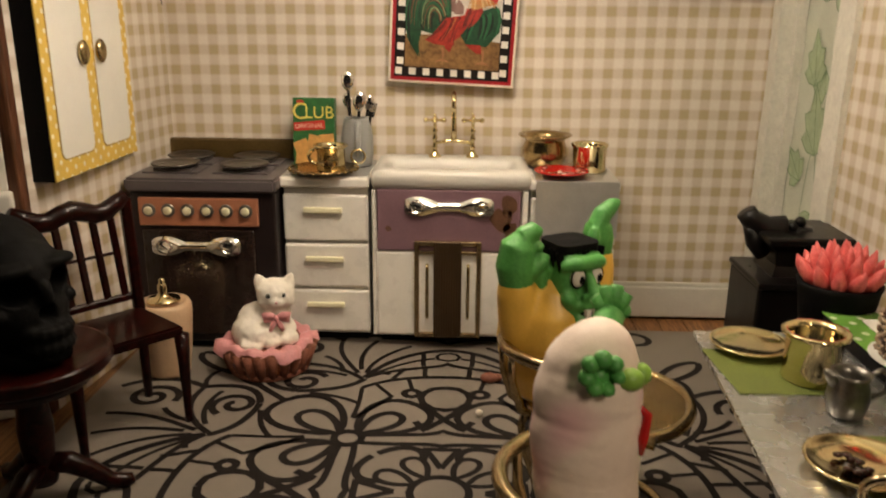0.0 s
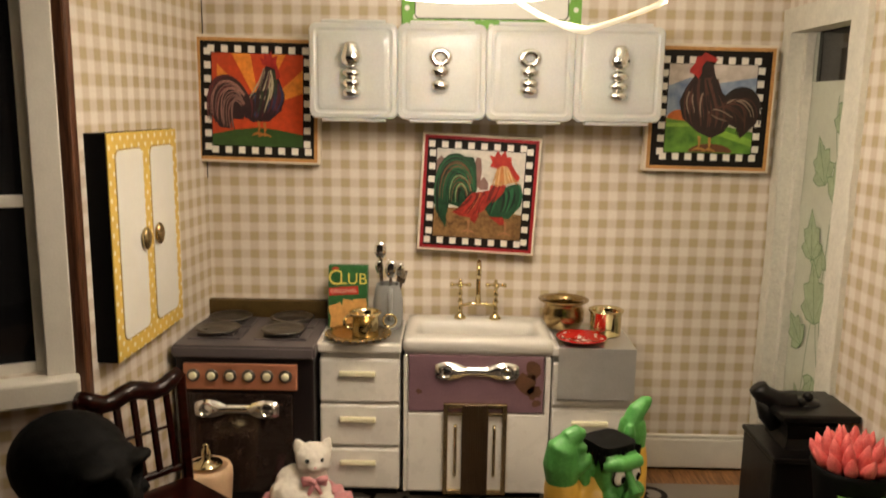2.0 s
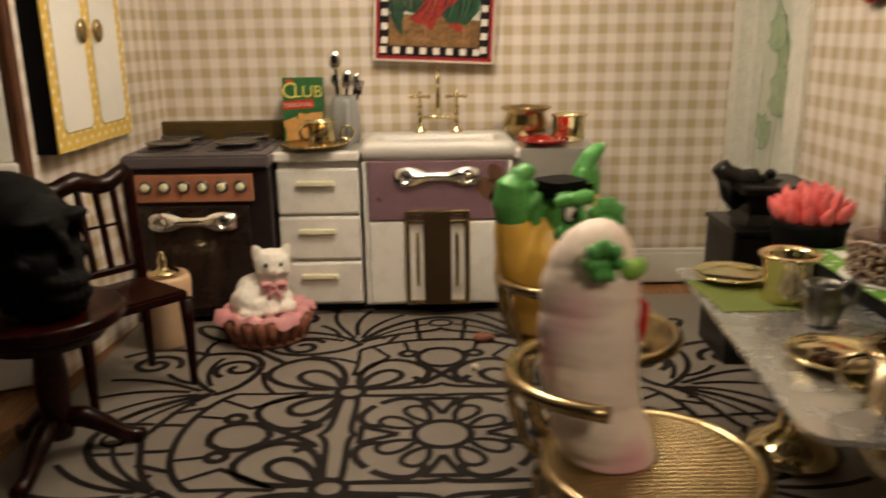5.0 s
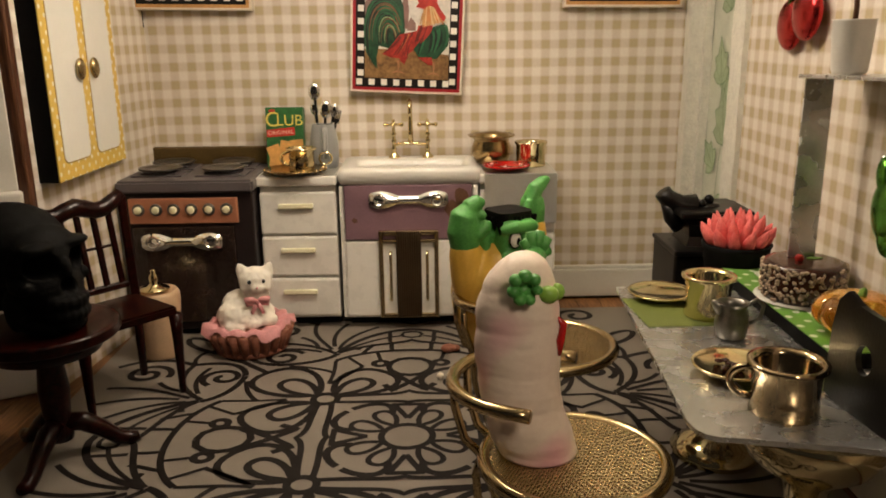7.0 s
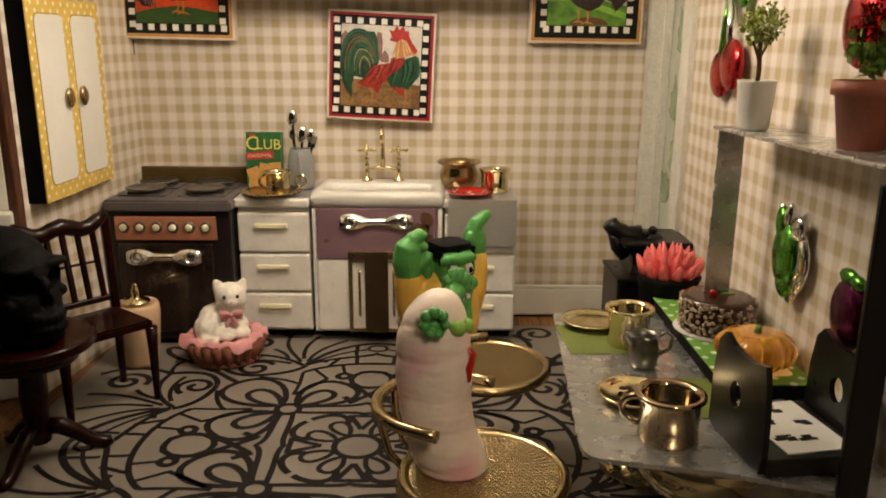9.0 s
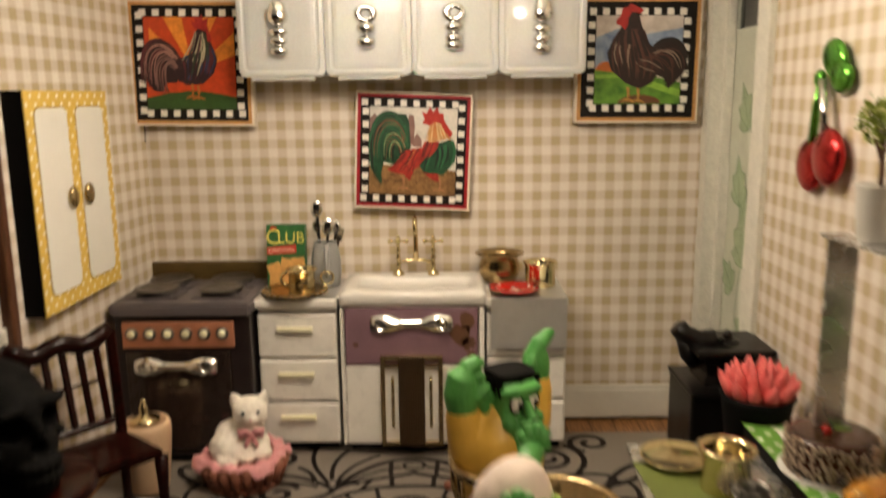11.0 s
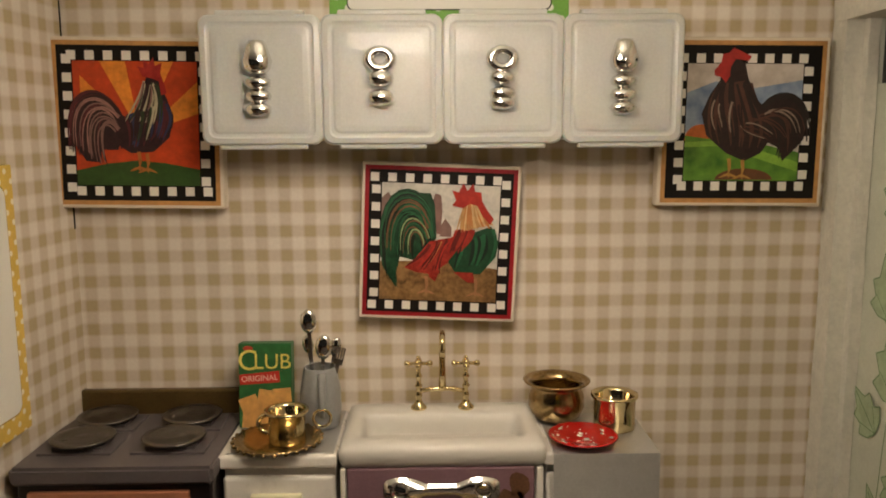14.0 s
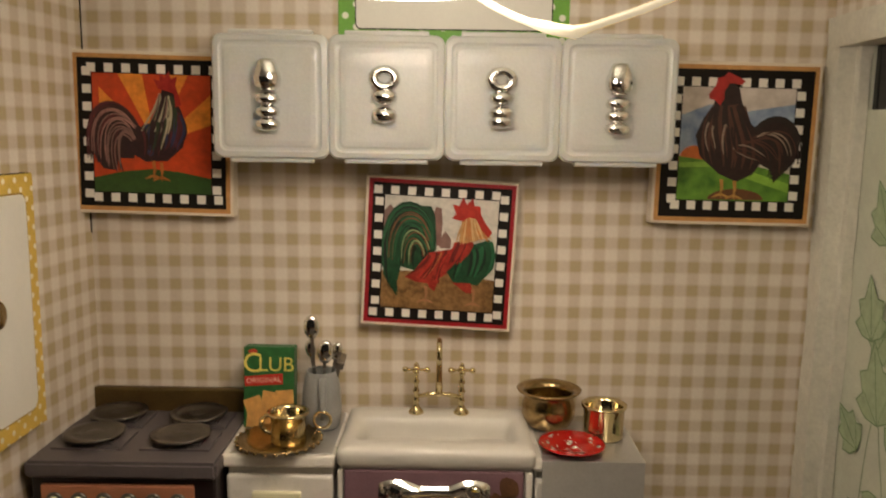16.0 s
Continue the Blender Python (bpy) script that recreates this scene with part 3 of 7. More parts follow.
s = Shape()
for px0, pts in ((0, [(-39.3, 0.5), (-39.0, 5), (-39.5, 9), (-39.0, 13.5), (-39.4, 17.6)]), (1, [(-40.2, 0.5), (-40.5, 4), (-40.0, 8), (-40.3, 11)])):
    s.slot(1)
    for a, b_ in zip(pts, pts[1:]):
        s.ribbon(bez(a, (a[0] + 0.3, a[1] + 1.4), (b_[0] - 0.3, b_[1] - 1.4), b_, 10), 0.05, 0.014, False, ONDOOR)
for x, y, z_, a in ((-39.9, 14.0, 1.5, 25), (-39.0, 13.3, 1.7, -25), (-38.8, 16.0, 1.4, -8), (-39.5, 11.4, 1.2, 150), (-39.6, 8.2, 1.9, 12), (-38.7, 7.4, 1.4, -35), (-40.6, 7.0, 1.3, 50), (-39.2, 6.0, 1.2, 165), (-38.6, 10.4, 1.2, -60), (-40.3, 10.8, 1.5, 10), (-39.8, 3.5, 1.4, 30), (-38.8, 2.6, 1.4, -30)):
    ivy_leaf(s, x, y, z_ * 1.25, a)
s.slot(1).ribbon(arc(-40.8, 2.2, 0.5, 0, 500, 24, 0.7), 0.04, 0.013, False, ONDOOR)
part("ivy", s, [IVY, IVYLINE], door, "pale green painted ivy leaves", recalc=False)

# lemon border under the ceiling
random.seed(4)


def border(name, length, m):
    """A paper strip with printed lemons and leaves; runs along x, faces -y."""
    bar = thing(name, (0, 0, 0), "white paper border printed with lemons and green leaves", "wallpaper border", kind="structure")
    bar.matrix_basis = m
    part("paper", Shape().box(0, length, -0.03, 0, 0, 2.1), BORDER, bar)
    lem, lea = Shape(), Shape()
    x, k = 0.5, 0
    while x < length - 0.4:
        y = (0.45, 1.5, 0.35, 1.7)[k % 4] + random.uniform(-0.1, 0.1)
        for j in range(2 if k % 3 == 1 else 1):
            yy = y + (0.75 if y < 1 else -0.75) * j
            a = random.uniform(-40, 40)
            base = [(0.40, 0.0), (0.31, 0.17), (0.12, 0.27), (-0.12, 0.28), (-0.31, 0.18), (-0.38, 0), (-0.31, -0.18), (-0.12, -0.28), (0.12, -0.27), (0.31, -0.17)]
            ca, sa = math.cos(radians(a)), math.sin(radians(a))
            poly = [(x + j * 0.1 + p * ca - q * sa, min(2.08, max(0.02, yy + p * sa + q * ca))) for p, q in base]
            lem.flat(poly, 0.042 + 0.004 * j, UPRIGHT)
        for j in range(6):
            lx, ly = x + 0.5 + random.uniform(-0.35, 0.75), random.uniform(0.2, 1.9)
            a, L = random.uniform(20, 160) * random.choice((1, -1)), random.uniform(0.42, 0.72)
            ca, sa = math.cos(radians(a)), math.sin(radians(a))
            poly = [(lx + L * (p * ca - q * sa), ly + L * (p * sa + q * ca)) for p, q in ((-0.5, 0), (-0.2, 0.15), (0.15, 0.15), (0.55, 0), (0.15, -0.13), (-0.2, -0.14))]
            poly = [(min(length, max(0, p)), min(2.08, max(0.02, q))) for p, q in poly]
            lea.flat(poly, 0.050 + 0.0012 * (j + 6 * (k % 2)), UPRIGHT)
        x += random.uniform(1.15, 1.6)
        k += 1
    part("lemon_print", lem, LEMON, bar, recalc=False)
    part("leaf_print", lea, LEAFPRINT, bar, recalc=False)
    return bar


border("border_back", 25.5, pose(-10.5 * U, (BACK - 0.004) * U, 24.0 * U))
border("border_left", 9.9, pose(-11.72 * U, 33.36 * U, 24.0 * U, 0, 0, 83.45))
border("border_right", 24.0, pose((RIGHT - 0.004) * U, (BACK - 0.1) * U, 24.0 * U, 0, 0, -90))

# ---------------------------------------------------------------- things against the back wall


def chrome_spoon_handle(parent, x0, x1, y, z, name="handle"):
    """A handle made of two little bowls joined by a bar."""
    sh = Shape()
    w = x1 - x0
    top, n = [], 40
    for k in range(n + 1):
        t = k / n
        d = abs(t - 0.5) * 2
        top.append((x0 + w * t, 0.17 + 0.22 * max(0, math.sin(max(0, d - 0.25) / 0.75 * math.pi * 0.86)) * (1 if k not in (0, n) else 0.4)))
    poly = [(a, z + b_) for a, b_ in top] + [(a, z - b_) for a, b_ in reversed(top)]
    sh.prism(poly, 0, 0.14, Matrix.Translation((0, y, 0)) @ UPRIGHT)
    bmesh.ops.bevel(sh.bm, geom=[e for e in sh.bm.edges if all(v.co.y < y - 0.13 for v in e.verts) and len(e.link_faces) == 2 and any(abs(f.normal.y) < 0.5 for f in e.link_faces)], offset=0.05, segments=2, affect="EDGES")
    sh.done = 0
    sh.mark(True)
    for cx in (x0 + w * 0.14, x1 - w * 0.14):
        sh.lathe([(0, 0.03), (0.14, 0.05), (0.24, 0.12), (0.27, 0.18), (0.30, 0.12), (0.30, 0)], 20, m=Matrix.Translation((cx, y - 0.05, z)) @ Matrix.Rotation(radians(90), 4, "X"))
    return part(name, sh, CHROME, parent, "polished chrome double-bowl handle")


def cooker():
    t = thing("cooker", (-7.95, 40.7, 0), "small dark cooker with grey hob, copper control strip, smoked oven", "stove")
    part("body", Shape().box(-2.85, 2.85, -2.2, 2.35, 0.35, 6.65, 0.08), STOVEBODY, t)
    sh = Shape()
    sh.prism([(-2.95, -2.45), (2.95, -2.45), (2.95, 2.2), (-2.95, 2.2)], 6.65, 7.2)
    bmesh.ops.bevel(sh.bm, geom=sh.bm.edges[:], offset=0.1, segments=2, affect="EDGES")
    sh.done = 0
    sh.mark()
    part("hob", sh, STOVETOP, t, "dark grey enamelled hob")
    for x in (-1.45, 1.35):
        for y in (-0.75, 1.15):
            sh = Shape()
            sh.prism([(x - 1.1, y - 0.75), (x + 1.1, y - 0.75), (x + 1.1, y + 0.75), (x - 1.1, y + 0.75)], 7.18, 7.27)
            sh.prism([(x - 0.75, y - 0.5), (x + 0.75, y - 0.5), (x + 0.75, y + 0.5), (x - 0.75, y + 0.5)], 7.265, 7.36)
            part("burner_base", sh, STOVETOP, t)
    for x in (-1.45, 1.35):
        for y in (-0.75, 1.15):
            sh = Shape().lathe([(0, 7.36), (0.42, 7.36), (0.45, 7.42), (0.92, 7.47), (0.97, 7.52), (0.93, 7.55), (0.70, 7.53), (0.66, 7.5), (0.42, 7.53), (0.38, 7.5), (0.16, 7.54), (0, 7.54)], 30, (x, y, 0))
            part("burner", sh, BURNER, t, "round ribbed hotplate of dark metal")
    part("splashback", Shape().box(-2.75, 2.75, 2.1, 2.42, 7.1, 8.05, 0.08), STOVEBACK, t, "low olive-brass splashback")
    strip = part("control_strip", Shape().box(-2.5, 2.2, -2.36, -2.15, 5.3, 6.42, 0.05), COPPER, t, "copper-coloured control strip")
    for k in range(6):
        KN = Matrix.Translation((-2.07 + k * 0.76, -2.36, 5.93)) @ UPRIGHT
        sh = Shape().slot(0).lathe([(0.27, 0), (0.27, 0.05), (0.24, 0.08), (0.16, 0.07)], 20, m=KN)
        sh.slot(1).lathe([(0.165, 0.05), (0.165, 0.15), (0.12, 0.18), (0, 0.185)], 20, m=KN)
        part("knob", sh, [PEWTER, HANDLECREAM], strip, "cream knob in a dark ring")
    oven = part("oven_door", Shape().box(-2.45, 2.0, -2.34, -2.15, 0.75, 5.15, 0.06), OVENGLASS, t, "smoked glass oven door")
    chrome_spoon_handle(oven, -2.05, 1.45, -2.36, 4.5)
    part("plinth", Shape().box(-2.6, 2.6, -1.9, 2.2, 0, 0.36), BLACKMATT, t)


cooker()


def drawer_unit(name, x, w, label, tops=True):
    t = thing(name, (x, 41.2, 0), label, "cabinet")
    part("carcass", Shape().box(-w / 2 + 0.06, w / 2 - 0.06, -1.75, 1.9, 0.5, 6.75, 0.05), ENAMEL, t)
    # matt black block stands in for the shadow gap under the raised cabinet
    part("toe_kick", Shape().box(-w / 2 + 0.2, w / 2 - 0.2, -1.3, 1.8, 0, 0.5), BLACKMATT, t)
    part("worktop", Shape().box(-w / 2 - 0.08, w / 2 + 0.02, -2.1, 1.95, 6.72, 7.15, 0.12, 3), ENAMEL, t)
    for z0, z1 in ((4.52, 6.45), (2.56, 4.42), (0.62, 2.46)):
        d = part("drawer", Shape().box(-w / 2 + 0.04, w / 2 - 0.04, -2.0, -1.74, z0, z1, 0.13, 3), ENAMEL, t)
        zc = z1 - 0.62
        part("pull", Shape().box(-0.85, 0.7, -2.2, -2.0, zc - 0.1, zc + 0.12, 0.05, 2), HANDLECREAM, d, "cream bar pull")
    return t


drawer_unit("drawer_unit", -3.28, 3.5, "white enamelled three-drawer kitchen unit with cream pulls")
drawer_unit("drawer_unit", 6.55, 3.5, "white enamelled drawer unit partly covered with silver-grey sheet")
solid("metal_sheet", Shape().prism([(-1.6, -2.0), (1.6, -2.0), (1.6, 1.5), (-1.6, 1.5)], 0, 0.035).box(-1.6, 1.6, -2.02, -1.99, -2.2, 0.03), GREYTAPE, (6.62, 41.0 - 0.12, 7.155), "silver-grey ribbed sheet folded over the cabinet edge", "sheet")
s = Shape()
for k in range(40):
    s.box(-1.59, 1.59, -2.034, -2.018, -2.15 + k * 0.054, -2.15 + k * 0.054 + 0.03)
part("ribs", s, GREYTAPE, bpy.data.objects["metal_sheet"])
solid("counter_mat", Shape().box(-1.6, 1.65, -1.85, 1.8, 0, 0.03), GREYTAPE, (-3.25, 41.1, 7.155), "thin grey mat on the worktop", "mat")


def sink():
    t = thing("sink_unit", (1.65, 41.0, 0), "butler sink, white porcelain basin over mauve apron and white doors", "sink")
    x0, x1 = -3.1, 3.2
    sh = Shape()
    # basin: outer block and hollow, lofted in rounded rings
    rings = [(x0 + 0.12, x1 - 0.12, -1.9, 1.75, 6.75, 0.15), (x0 + 0.02, x1 - 0.02, -2.05, 1.85, 6.95, 0.2), (x0, x1, -2.1, 1.9, 7.25, 0.25), (x0 + 0.06, x1 - 0.06, -2.05, 1.85, 7.42, 0.25), (x0 + 0.25, x1 - 0.25, -1.9, 1.7, 7.5, 0.25),
             (x0 + 0.46, x1 - 0.46, -1.32, 0.95, 7.47, 0.3), (x0 + 0.58, x1 - 0.58, -1.2, 0.83, 7.36, 0.3), (x0 + 0.66, x1 - 0.66, -1.1, 0.76, 7.0, 0.35), (x0 + 0.75, x1 - 0.75, -1.0, 0.7, 5.5, 0.35), (x0 + 1.1, x1 - 1.1, -0.8, 0.5, 5.2, 0.3)]
    vr = []
    for a, b_, c, d, z, r in rings:
        vr.append([sh.bm.verts.new((p, q, z)) for p, q in rounded(a, b_, c, d, r, 4)])
    for a, b_ in zip(vr, vr[1:]):
        n = len(a)
        for k in range(n):
            sh.bm.faces.new((a[k], a[(k + 1) % n], b_[(k + 1) % n], b_[k]))
    sh.bm.faces.new(vr[-1])
    sh.bm.faces.new(vr[0][::-1])
    sh.mark(True)
    part("basin", sh, PORCELAIN, t, "glossy white porcelain basin")
    part("carcass", Shape().box(-2.95, 3.05, -1.7, 1.8, 0.5, 4.9, 0.04).box(-2.95, -2.6, -1.7, 1.8, 4.9, 6.72).box(2.7, 3.05, -1.7, 1.8, 4.9, 6.72), ENAMEL, t)
    # matt black block drawn in as the shadow gap below the sink doors
    part("toe_kick", Shape().box(-2.8, 2.9, -1.2, 1.7, 0, 0.5), BLACKMATT, t)
    ap = part("apron", Shape().box(-2.85, 2.82, -1.98, -1.7, 4.25, 6.74, 0.05), PURPLE, t, "mauve painted apron panel, paint worn at one side")
    random.seed(8)
    for cx, cz, rr in ((2.35, 6.2, 0.45), (2.1, 5.6, 0.5), (2.45, 5.2, 0.35), (-2.4, 5.15, 0.14), (2.5, 4.7, 0.2)):
        pts = [(cx + rr * random.uniform(0.6, 1.1) * math.cos(a * math.pi / 7), cz + rr * random.uniform(0.6, 1.2) * math.sin(a * math.pi / 7)) for a in range(14)]
        pts = [(min(p, 2.78), min(q, 6.7)) for p, q in pts]
        part("worn_patch", Shape().flat(pts, 0.0, Matrix.Translation((0, -1.984, 0)) @ UPRIGHT), RUST, ap, recalc=False)
    chrome_spoon_handle(ap, -1.75, 1.75, -2.0, 6.1)
    for a, b_ in ((-2.9, 0.02), (0.06, 3.0)):
        part("door", Shape().box(a, b_, -1.95, -1.7, 0.62, 4.2, 0.1, 3), ENAMEL, t)
    part("strip", Shape().box(-3.06, -2.9, -1.95, -1.7, 0.6, 6.7, 0.04), ENAMEL, t)
    part("strip", Shape().box(2.88, 3.1, -1.95, -1.7, 0.6, 6.7, 0.04), ENAMEL, t)
    # towel rack hung in front
    r = thing("towel_rack", (1.62, 38.92, 0.62), "brass towel rack with dark ribbed strip by sink doors", "rack")
    part("frame", Shape().box(-1.34, -1.14, -0.14, 0.06, 0, 4.1, 0.05).box(1.14, 1.34, -0.14, 0.06, 0, 4.1, 0.05).box(-1.14, 1.14, -0.12, 0.06, 3.88, 4.1, 0.05).box(-1.14, 1.14, -0.12, 0.06, 0, 0.2, 0.05).box(-1.16, 1.16, -0.08, 0.05, 3.55, 3.68, 0.03), BRASS, r)
    bronze = mat("dark_bronze", (0.10, 0.065, 0.035), 0.35, 0.7, vary=0.2)
    strip = part("ribbed_strip", Shape().box(-0.56, 0.56, -0.12, -0.08, 0.04, 4.09), bronze, r, "dark bronze ribbed strip")
    for k in range(11):
        part("rib", Shape().box(-0.55 + k * 0.1, -0.55 + k * 0.1 + 0.085, -0.2, -0.12, 0.05, 4.08, 0.02, 1), bronze, strip)
    for x in (-0.82, 0.82):
        part("pull", Shape().tube([(x, 0.05, 0.8), (x, -0.05, 0.9), (x, -0.05, 3.0), (x, 0.05, 3.1)], 0.07, 8), GOLD, r)


sink()


def bridge_tap():
    t = thing("bridge_tap", (1.74, 42.25, 7.46), "gold bridge tap with cross handles standing on the sink rim", "tap")
    for x in (-0.8, 0.8):
        sh = Shape().lathe([(0, 0), (0.28, 0), (0.27, 0.08), (0.14, 0.22), (0.09, 0.36), (0.13, 0.46), (0.09, 0.56), (0.08, 0.72), (0.14, 0.82), (0.08, 0.92), (0.08, 1.05), (0.13, 1.15), (0.08, 1.25), (0.07, 1.5), (0, 1.5)], 14, (x, 0, 0))
        part("pillar", sh, GOLD, t)
        sh = Shape().tube([(x - 0.36, 0, 1.58), (x + 0.36, 0, 1.58)], 0.065).tube([(x, -0.3, 1.58), (x, 0.3, 1.58)], 0.065)
        for d in ((-0.38, 0), (0.38, 0), (0, -0.32), (0, 0.32)):
            sh.ball((x + d[0], d[1], 1.58), 0.115)
        sh.ball((x, 0, 1.62), 0.13).ball((x, 0, 1.78), 0.08)
        part("cross_handle", sh, GOLD, t)
    part("bridge", Shape().tube([(-0.8, 0, 0.62), (-0.4, 0, 0.68), (0, 0, 0.72), (0.4, 0, 0.68), (0.8, 0, 0.62)], 0.08).ball((0, 0, 0.74), 0.15).ball((-0.38, 0, 0.68), 0.11).ball((0.38, 0, 0.68), 0.11), GOLD, t)
    neck = [(0, 0, 0.72), (0, 0, 1.2), (0, 0, 2.1)] + [(0, -0.42 + 0.42 * math.cos(a), 2.3 + 0.45 * math.sin(a)) for a in [k * math.pi / 10 for k in range(11)]] + [(0, -0.84, 2.05)]
    part("spout", Shape().tube(neck, [0.14, 0.12] + [0.1] * (len(neck) - 2), 10), GOLD, t)


bridge_tap()


def loft(rings):
    """A closed solid through equal outlines in x, z at the given y."""
    sh = Shape()
    vr = [[sh.bm.verts.new((p, y, q)) for p, q in pts] for pts, y in rings]
    n = len(vr[0])
    for a, b_ in zip(vr, vr[1:]):
        for k in range(n):
            sh.bm.faces.new((a[k], a[(k + 1) % n], b_[(k + 1) % n], b_[k]))
    sh.bm.faces.new(vr[0][::-1])
    sh.bm.faces.new(vr[-1])
    return sh.mark(False)


def wall_cabinet():
    t = thing("wall_cabinet", (1.8, BACK - 0.02, 16.4), "milky plastic wall cabinet of four lidded boxes with silver pulls", "cabinet")
    part("back_rail", Shape().box(-7.0, 7.0, -0.5, 0, 0.1, 3.6, 0.1), PLASTIC, t)
    for k in range(4):
        x0 = -7.29 + k * 3.645
        x1 = x0 + 3.642
        b_ = part("box", loft([(rounded(x0 + i, x1 - i, i, 3.85 - i, 0.28), y) for i, y in ((0.16, -0.45), (0.1, -0.5), (0.06, -2.24), (0.1, -2.28))]), PLASTIC, t)
        part("lid", loft([(rounded(x0 + i, x1 - i, i, 3.85 - i, max(0.16, 0.30 - i * 0.3)), y) for i, y in ((0.03, -2.285), (0.0, -2.3), (0.0, -2.44), (0.05, -2.50), (0.2, -2.52), (0.26, -2.49), (0.33, -2.485), (0.4, -2.51), (0.55, -2.525))]), PLASTIC, b_)
        for zz in (-0.14, 3.83):
            part("hinge_tab", Shape().box(x0 + 0.5, x1 - 0.5, -2.42, -2.1, zz, zz + 0.16, 0.05), PLASTIC, b_)
        sh = Shape()
        cx = (x0 + x1) / 2 - 0.05
        big = k in (0, 3)
        if big:
            sh.lathe([(0, 0.52), (0.16, 0.52), (0.22, 0.42), (0.33, 0.0), (0.30, -0.2), (0.2, -0.33), (0, -0.33)], 18, (cx, -2.72, 2.42))
            zs = (1.85, 1.5, 1.15)
        else:
            sh.tube([(cx + 0.24 * math.cos(a), -2.72, 2.45 + 0.24 * math.sin(a)) for a in [j * math.pi / 10 for j in range(20)]], 0.12, 8, True)
            zs = (1.95, 1.55, 1.3) if k == 2 else (1.95, 1.45)
        for z in zs:
            sh.ball((cx, -2.72, z), (0.3, 0.24, 0.2 if k in (0, 3, 2) else 0.24))
        bmesh.ops.scale(sh.bm, vec=(1.38, 1.1, 1.12), space=Matrix.Translation((-cx, 2.55, -1.95)), verts=sh.bm.verts[:])
        part("bead_pull", sh, CHROME, b_, "stack of silver beads")


wall_cabinet()

s = Shape().box(-3.92, 3.92, -0.06, 0, -1.3, 1.3, 0.02)
sign = solid("wall_label", s, GREENDOT_XZ, (2.07, BACK - 0.004, 21.52), "blank white label card with a green polka-dot border", "label")
part("panel", Shape().prism(rounded(-3.35, 3.35, -0.82, 0.82, 0.2), 0, 0.02, Matrix.Translation((0, -0.062, 0)) @ UPRIGHT), INK, sign)
part("panel_face", Shape().prism(rounded(-3.31, 3.31, -0.78, 0.78, 0.18), 0, 0.024, Matrix.Translation((0, -0.068, 0)) @ UPRIGHT), CARD, sign)


# ---------------------------------------------------------------- picture tiles


def stroke(sh, pts, w0, w1, z, m):
    """A brush stroke that swells from w0 to w1 and ends in a point."""
    n = len(pts)
    L, R = [], []
    for k in range(n):
        a, b_ = Vector(pts[max(0, k - 1)][:2]), Vector(pts[min(n - 1, k + 1)][:2])
        d = (b_ - a).normalized()
        t = k / (n - 1)
        w = (w0 + (w1 - w0) * t) * (1 - t ** 5) / 2 + 0.01
        L.append((pts[k][0] - d.y * w, pts[k][1] + d.x * w))
        R.append((pts[k][0] + d.y * w, pts[k][1] - d.x * w))
    for k in range(n - 1):
        sh.flat([R[k], R[k + 1], L[k + 1], L[k]], z, m)


CHECK = []


def picture_tile(loc, rz, label, border_mat, ground, bird, marks, size=1.0, inner=1.0):
    t = thing("picture_tile", loc, label, "picture tile", ry=rz)
    part("tile", Shape().box(-2.63, 2.63, -0.55, 0, -2.63, 2.63, 0.06), BISQUE, t)
    F = Matrix.Translation((0, -0.55, 0)) @ UPRIGHT
    part("border_print", Shape().prism([(-2.52, -2.52), (2.52, -2.52), (2.52, 2.52), (-2.52, 2.52)], 0, 0.008, F), border_mat, t)
    part("black_band", Shape().prism([(-2.38, -2.38), (2.38, -2.38), (2.38, 2.38), (-2.38, 2.38)], 0, 0.014, F), INK, t)
    t.scale = (size, 1, size)
    above, below, near, far = marks
    for k in range(8):
        d = 0.525 * k
        for x, y in ((above + d, 1.94), (below + d, -1.95), (-1.95, near - d), (1.95, far - d)):
            if abs(x) == 1.95 and (y < -1.86 or y > 1.86):
                continue
            if not CHECK:
                ob = part("check", Shape().box(-0.14, 0.14, -0.022, -0.010, -0.14, 0.14), PRINTWHITE, t)
                CHECK.append(ob.data)
            else:
                ob = new("check", CHECK[0])
                ob.parent = t
            ob.location = Vector((x * inner, -0.55, y * inner)) * U
    g = Shape()
    mats = ground(g, F @ Matrix.Diagonal((inner, inner, 1, 1)))
    part("picture_ground", g, mats, t, recalc=False)
    g = Shape()
    mats = bird(g, F)
    part("bird_print", g, mats, t, recalc=False)
    return t


G = 1.78
SQUARE = [(-G, -G), (G, -G), (G, G), (-G, G)]


def sunburst(g, F):
    g.slot(0).flat(SQUARE, 0.024, F)
    g.slot(1)
    for a0, a1 in ((20, 42), (64, 80), (100, 118), (135, 152), (170, 186)):
        P = [(0.1, -0.3)]
        for a in (a0, a1):
            c, q = math.cos(radians(a)), math.sin(radians(a))
            k = min((G - 0.1) / abs(c) if c else 9, (G + 0.3) / abs(q) if q > 0 else (G - 0.3) / max(0.01, abs(q)))
            P.append((max(-G, min(G, 0.1 + k * c)), max(-G, min(G, -0.3 + k * q))))
        g.flat(P, 0.027, F)
    g.slot(2).flat([(-G, -G), (G, -G), (G, -1.3), (0.8, -1.12), (0, -1.05), (-0.9, -1.15), (-G, -1.35)], 0.03, F)
    return [ink("print_red_orange", (0.52, 0.055, 0.012)), ink("print_orange", (0.72, 0.24, 0.03)), ink("print_dark_green", (0.030, 0.075, 0.015))]


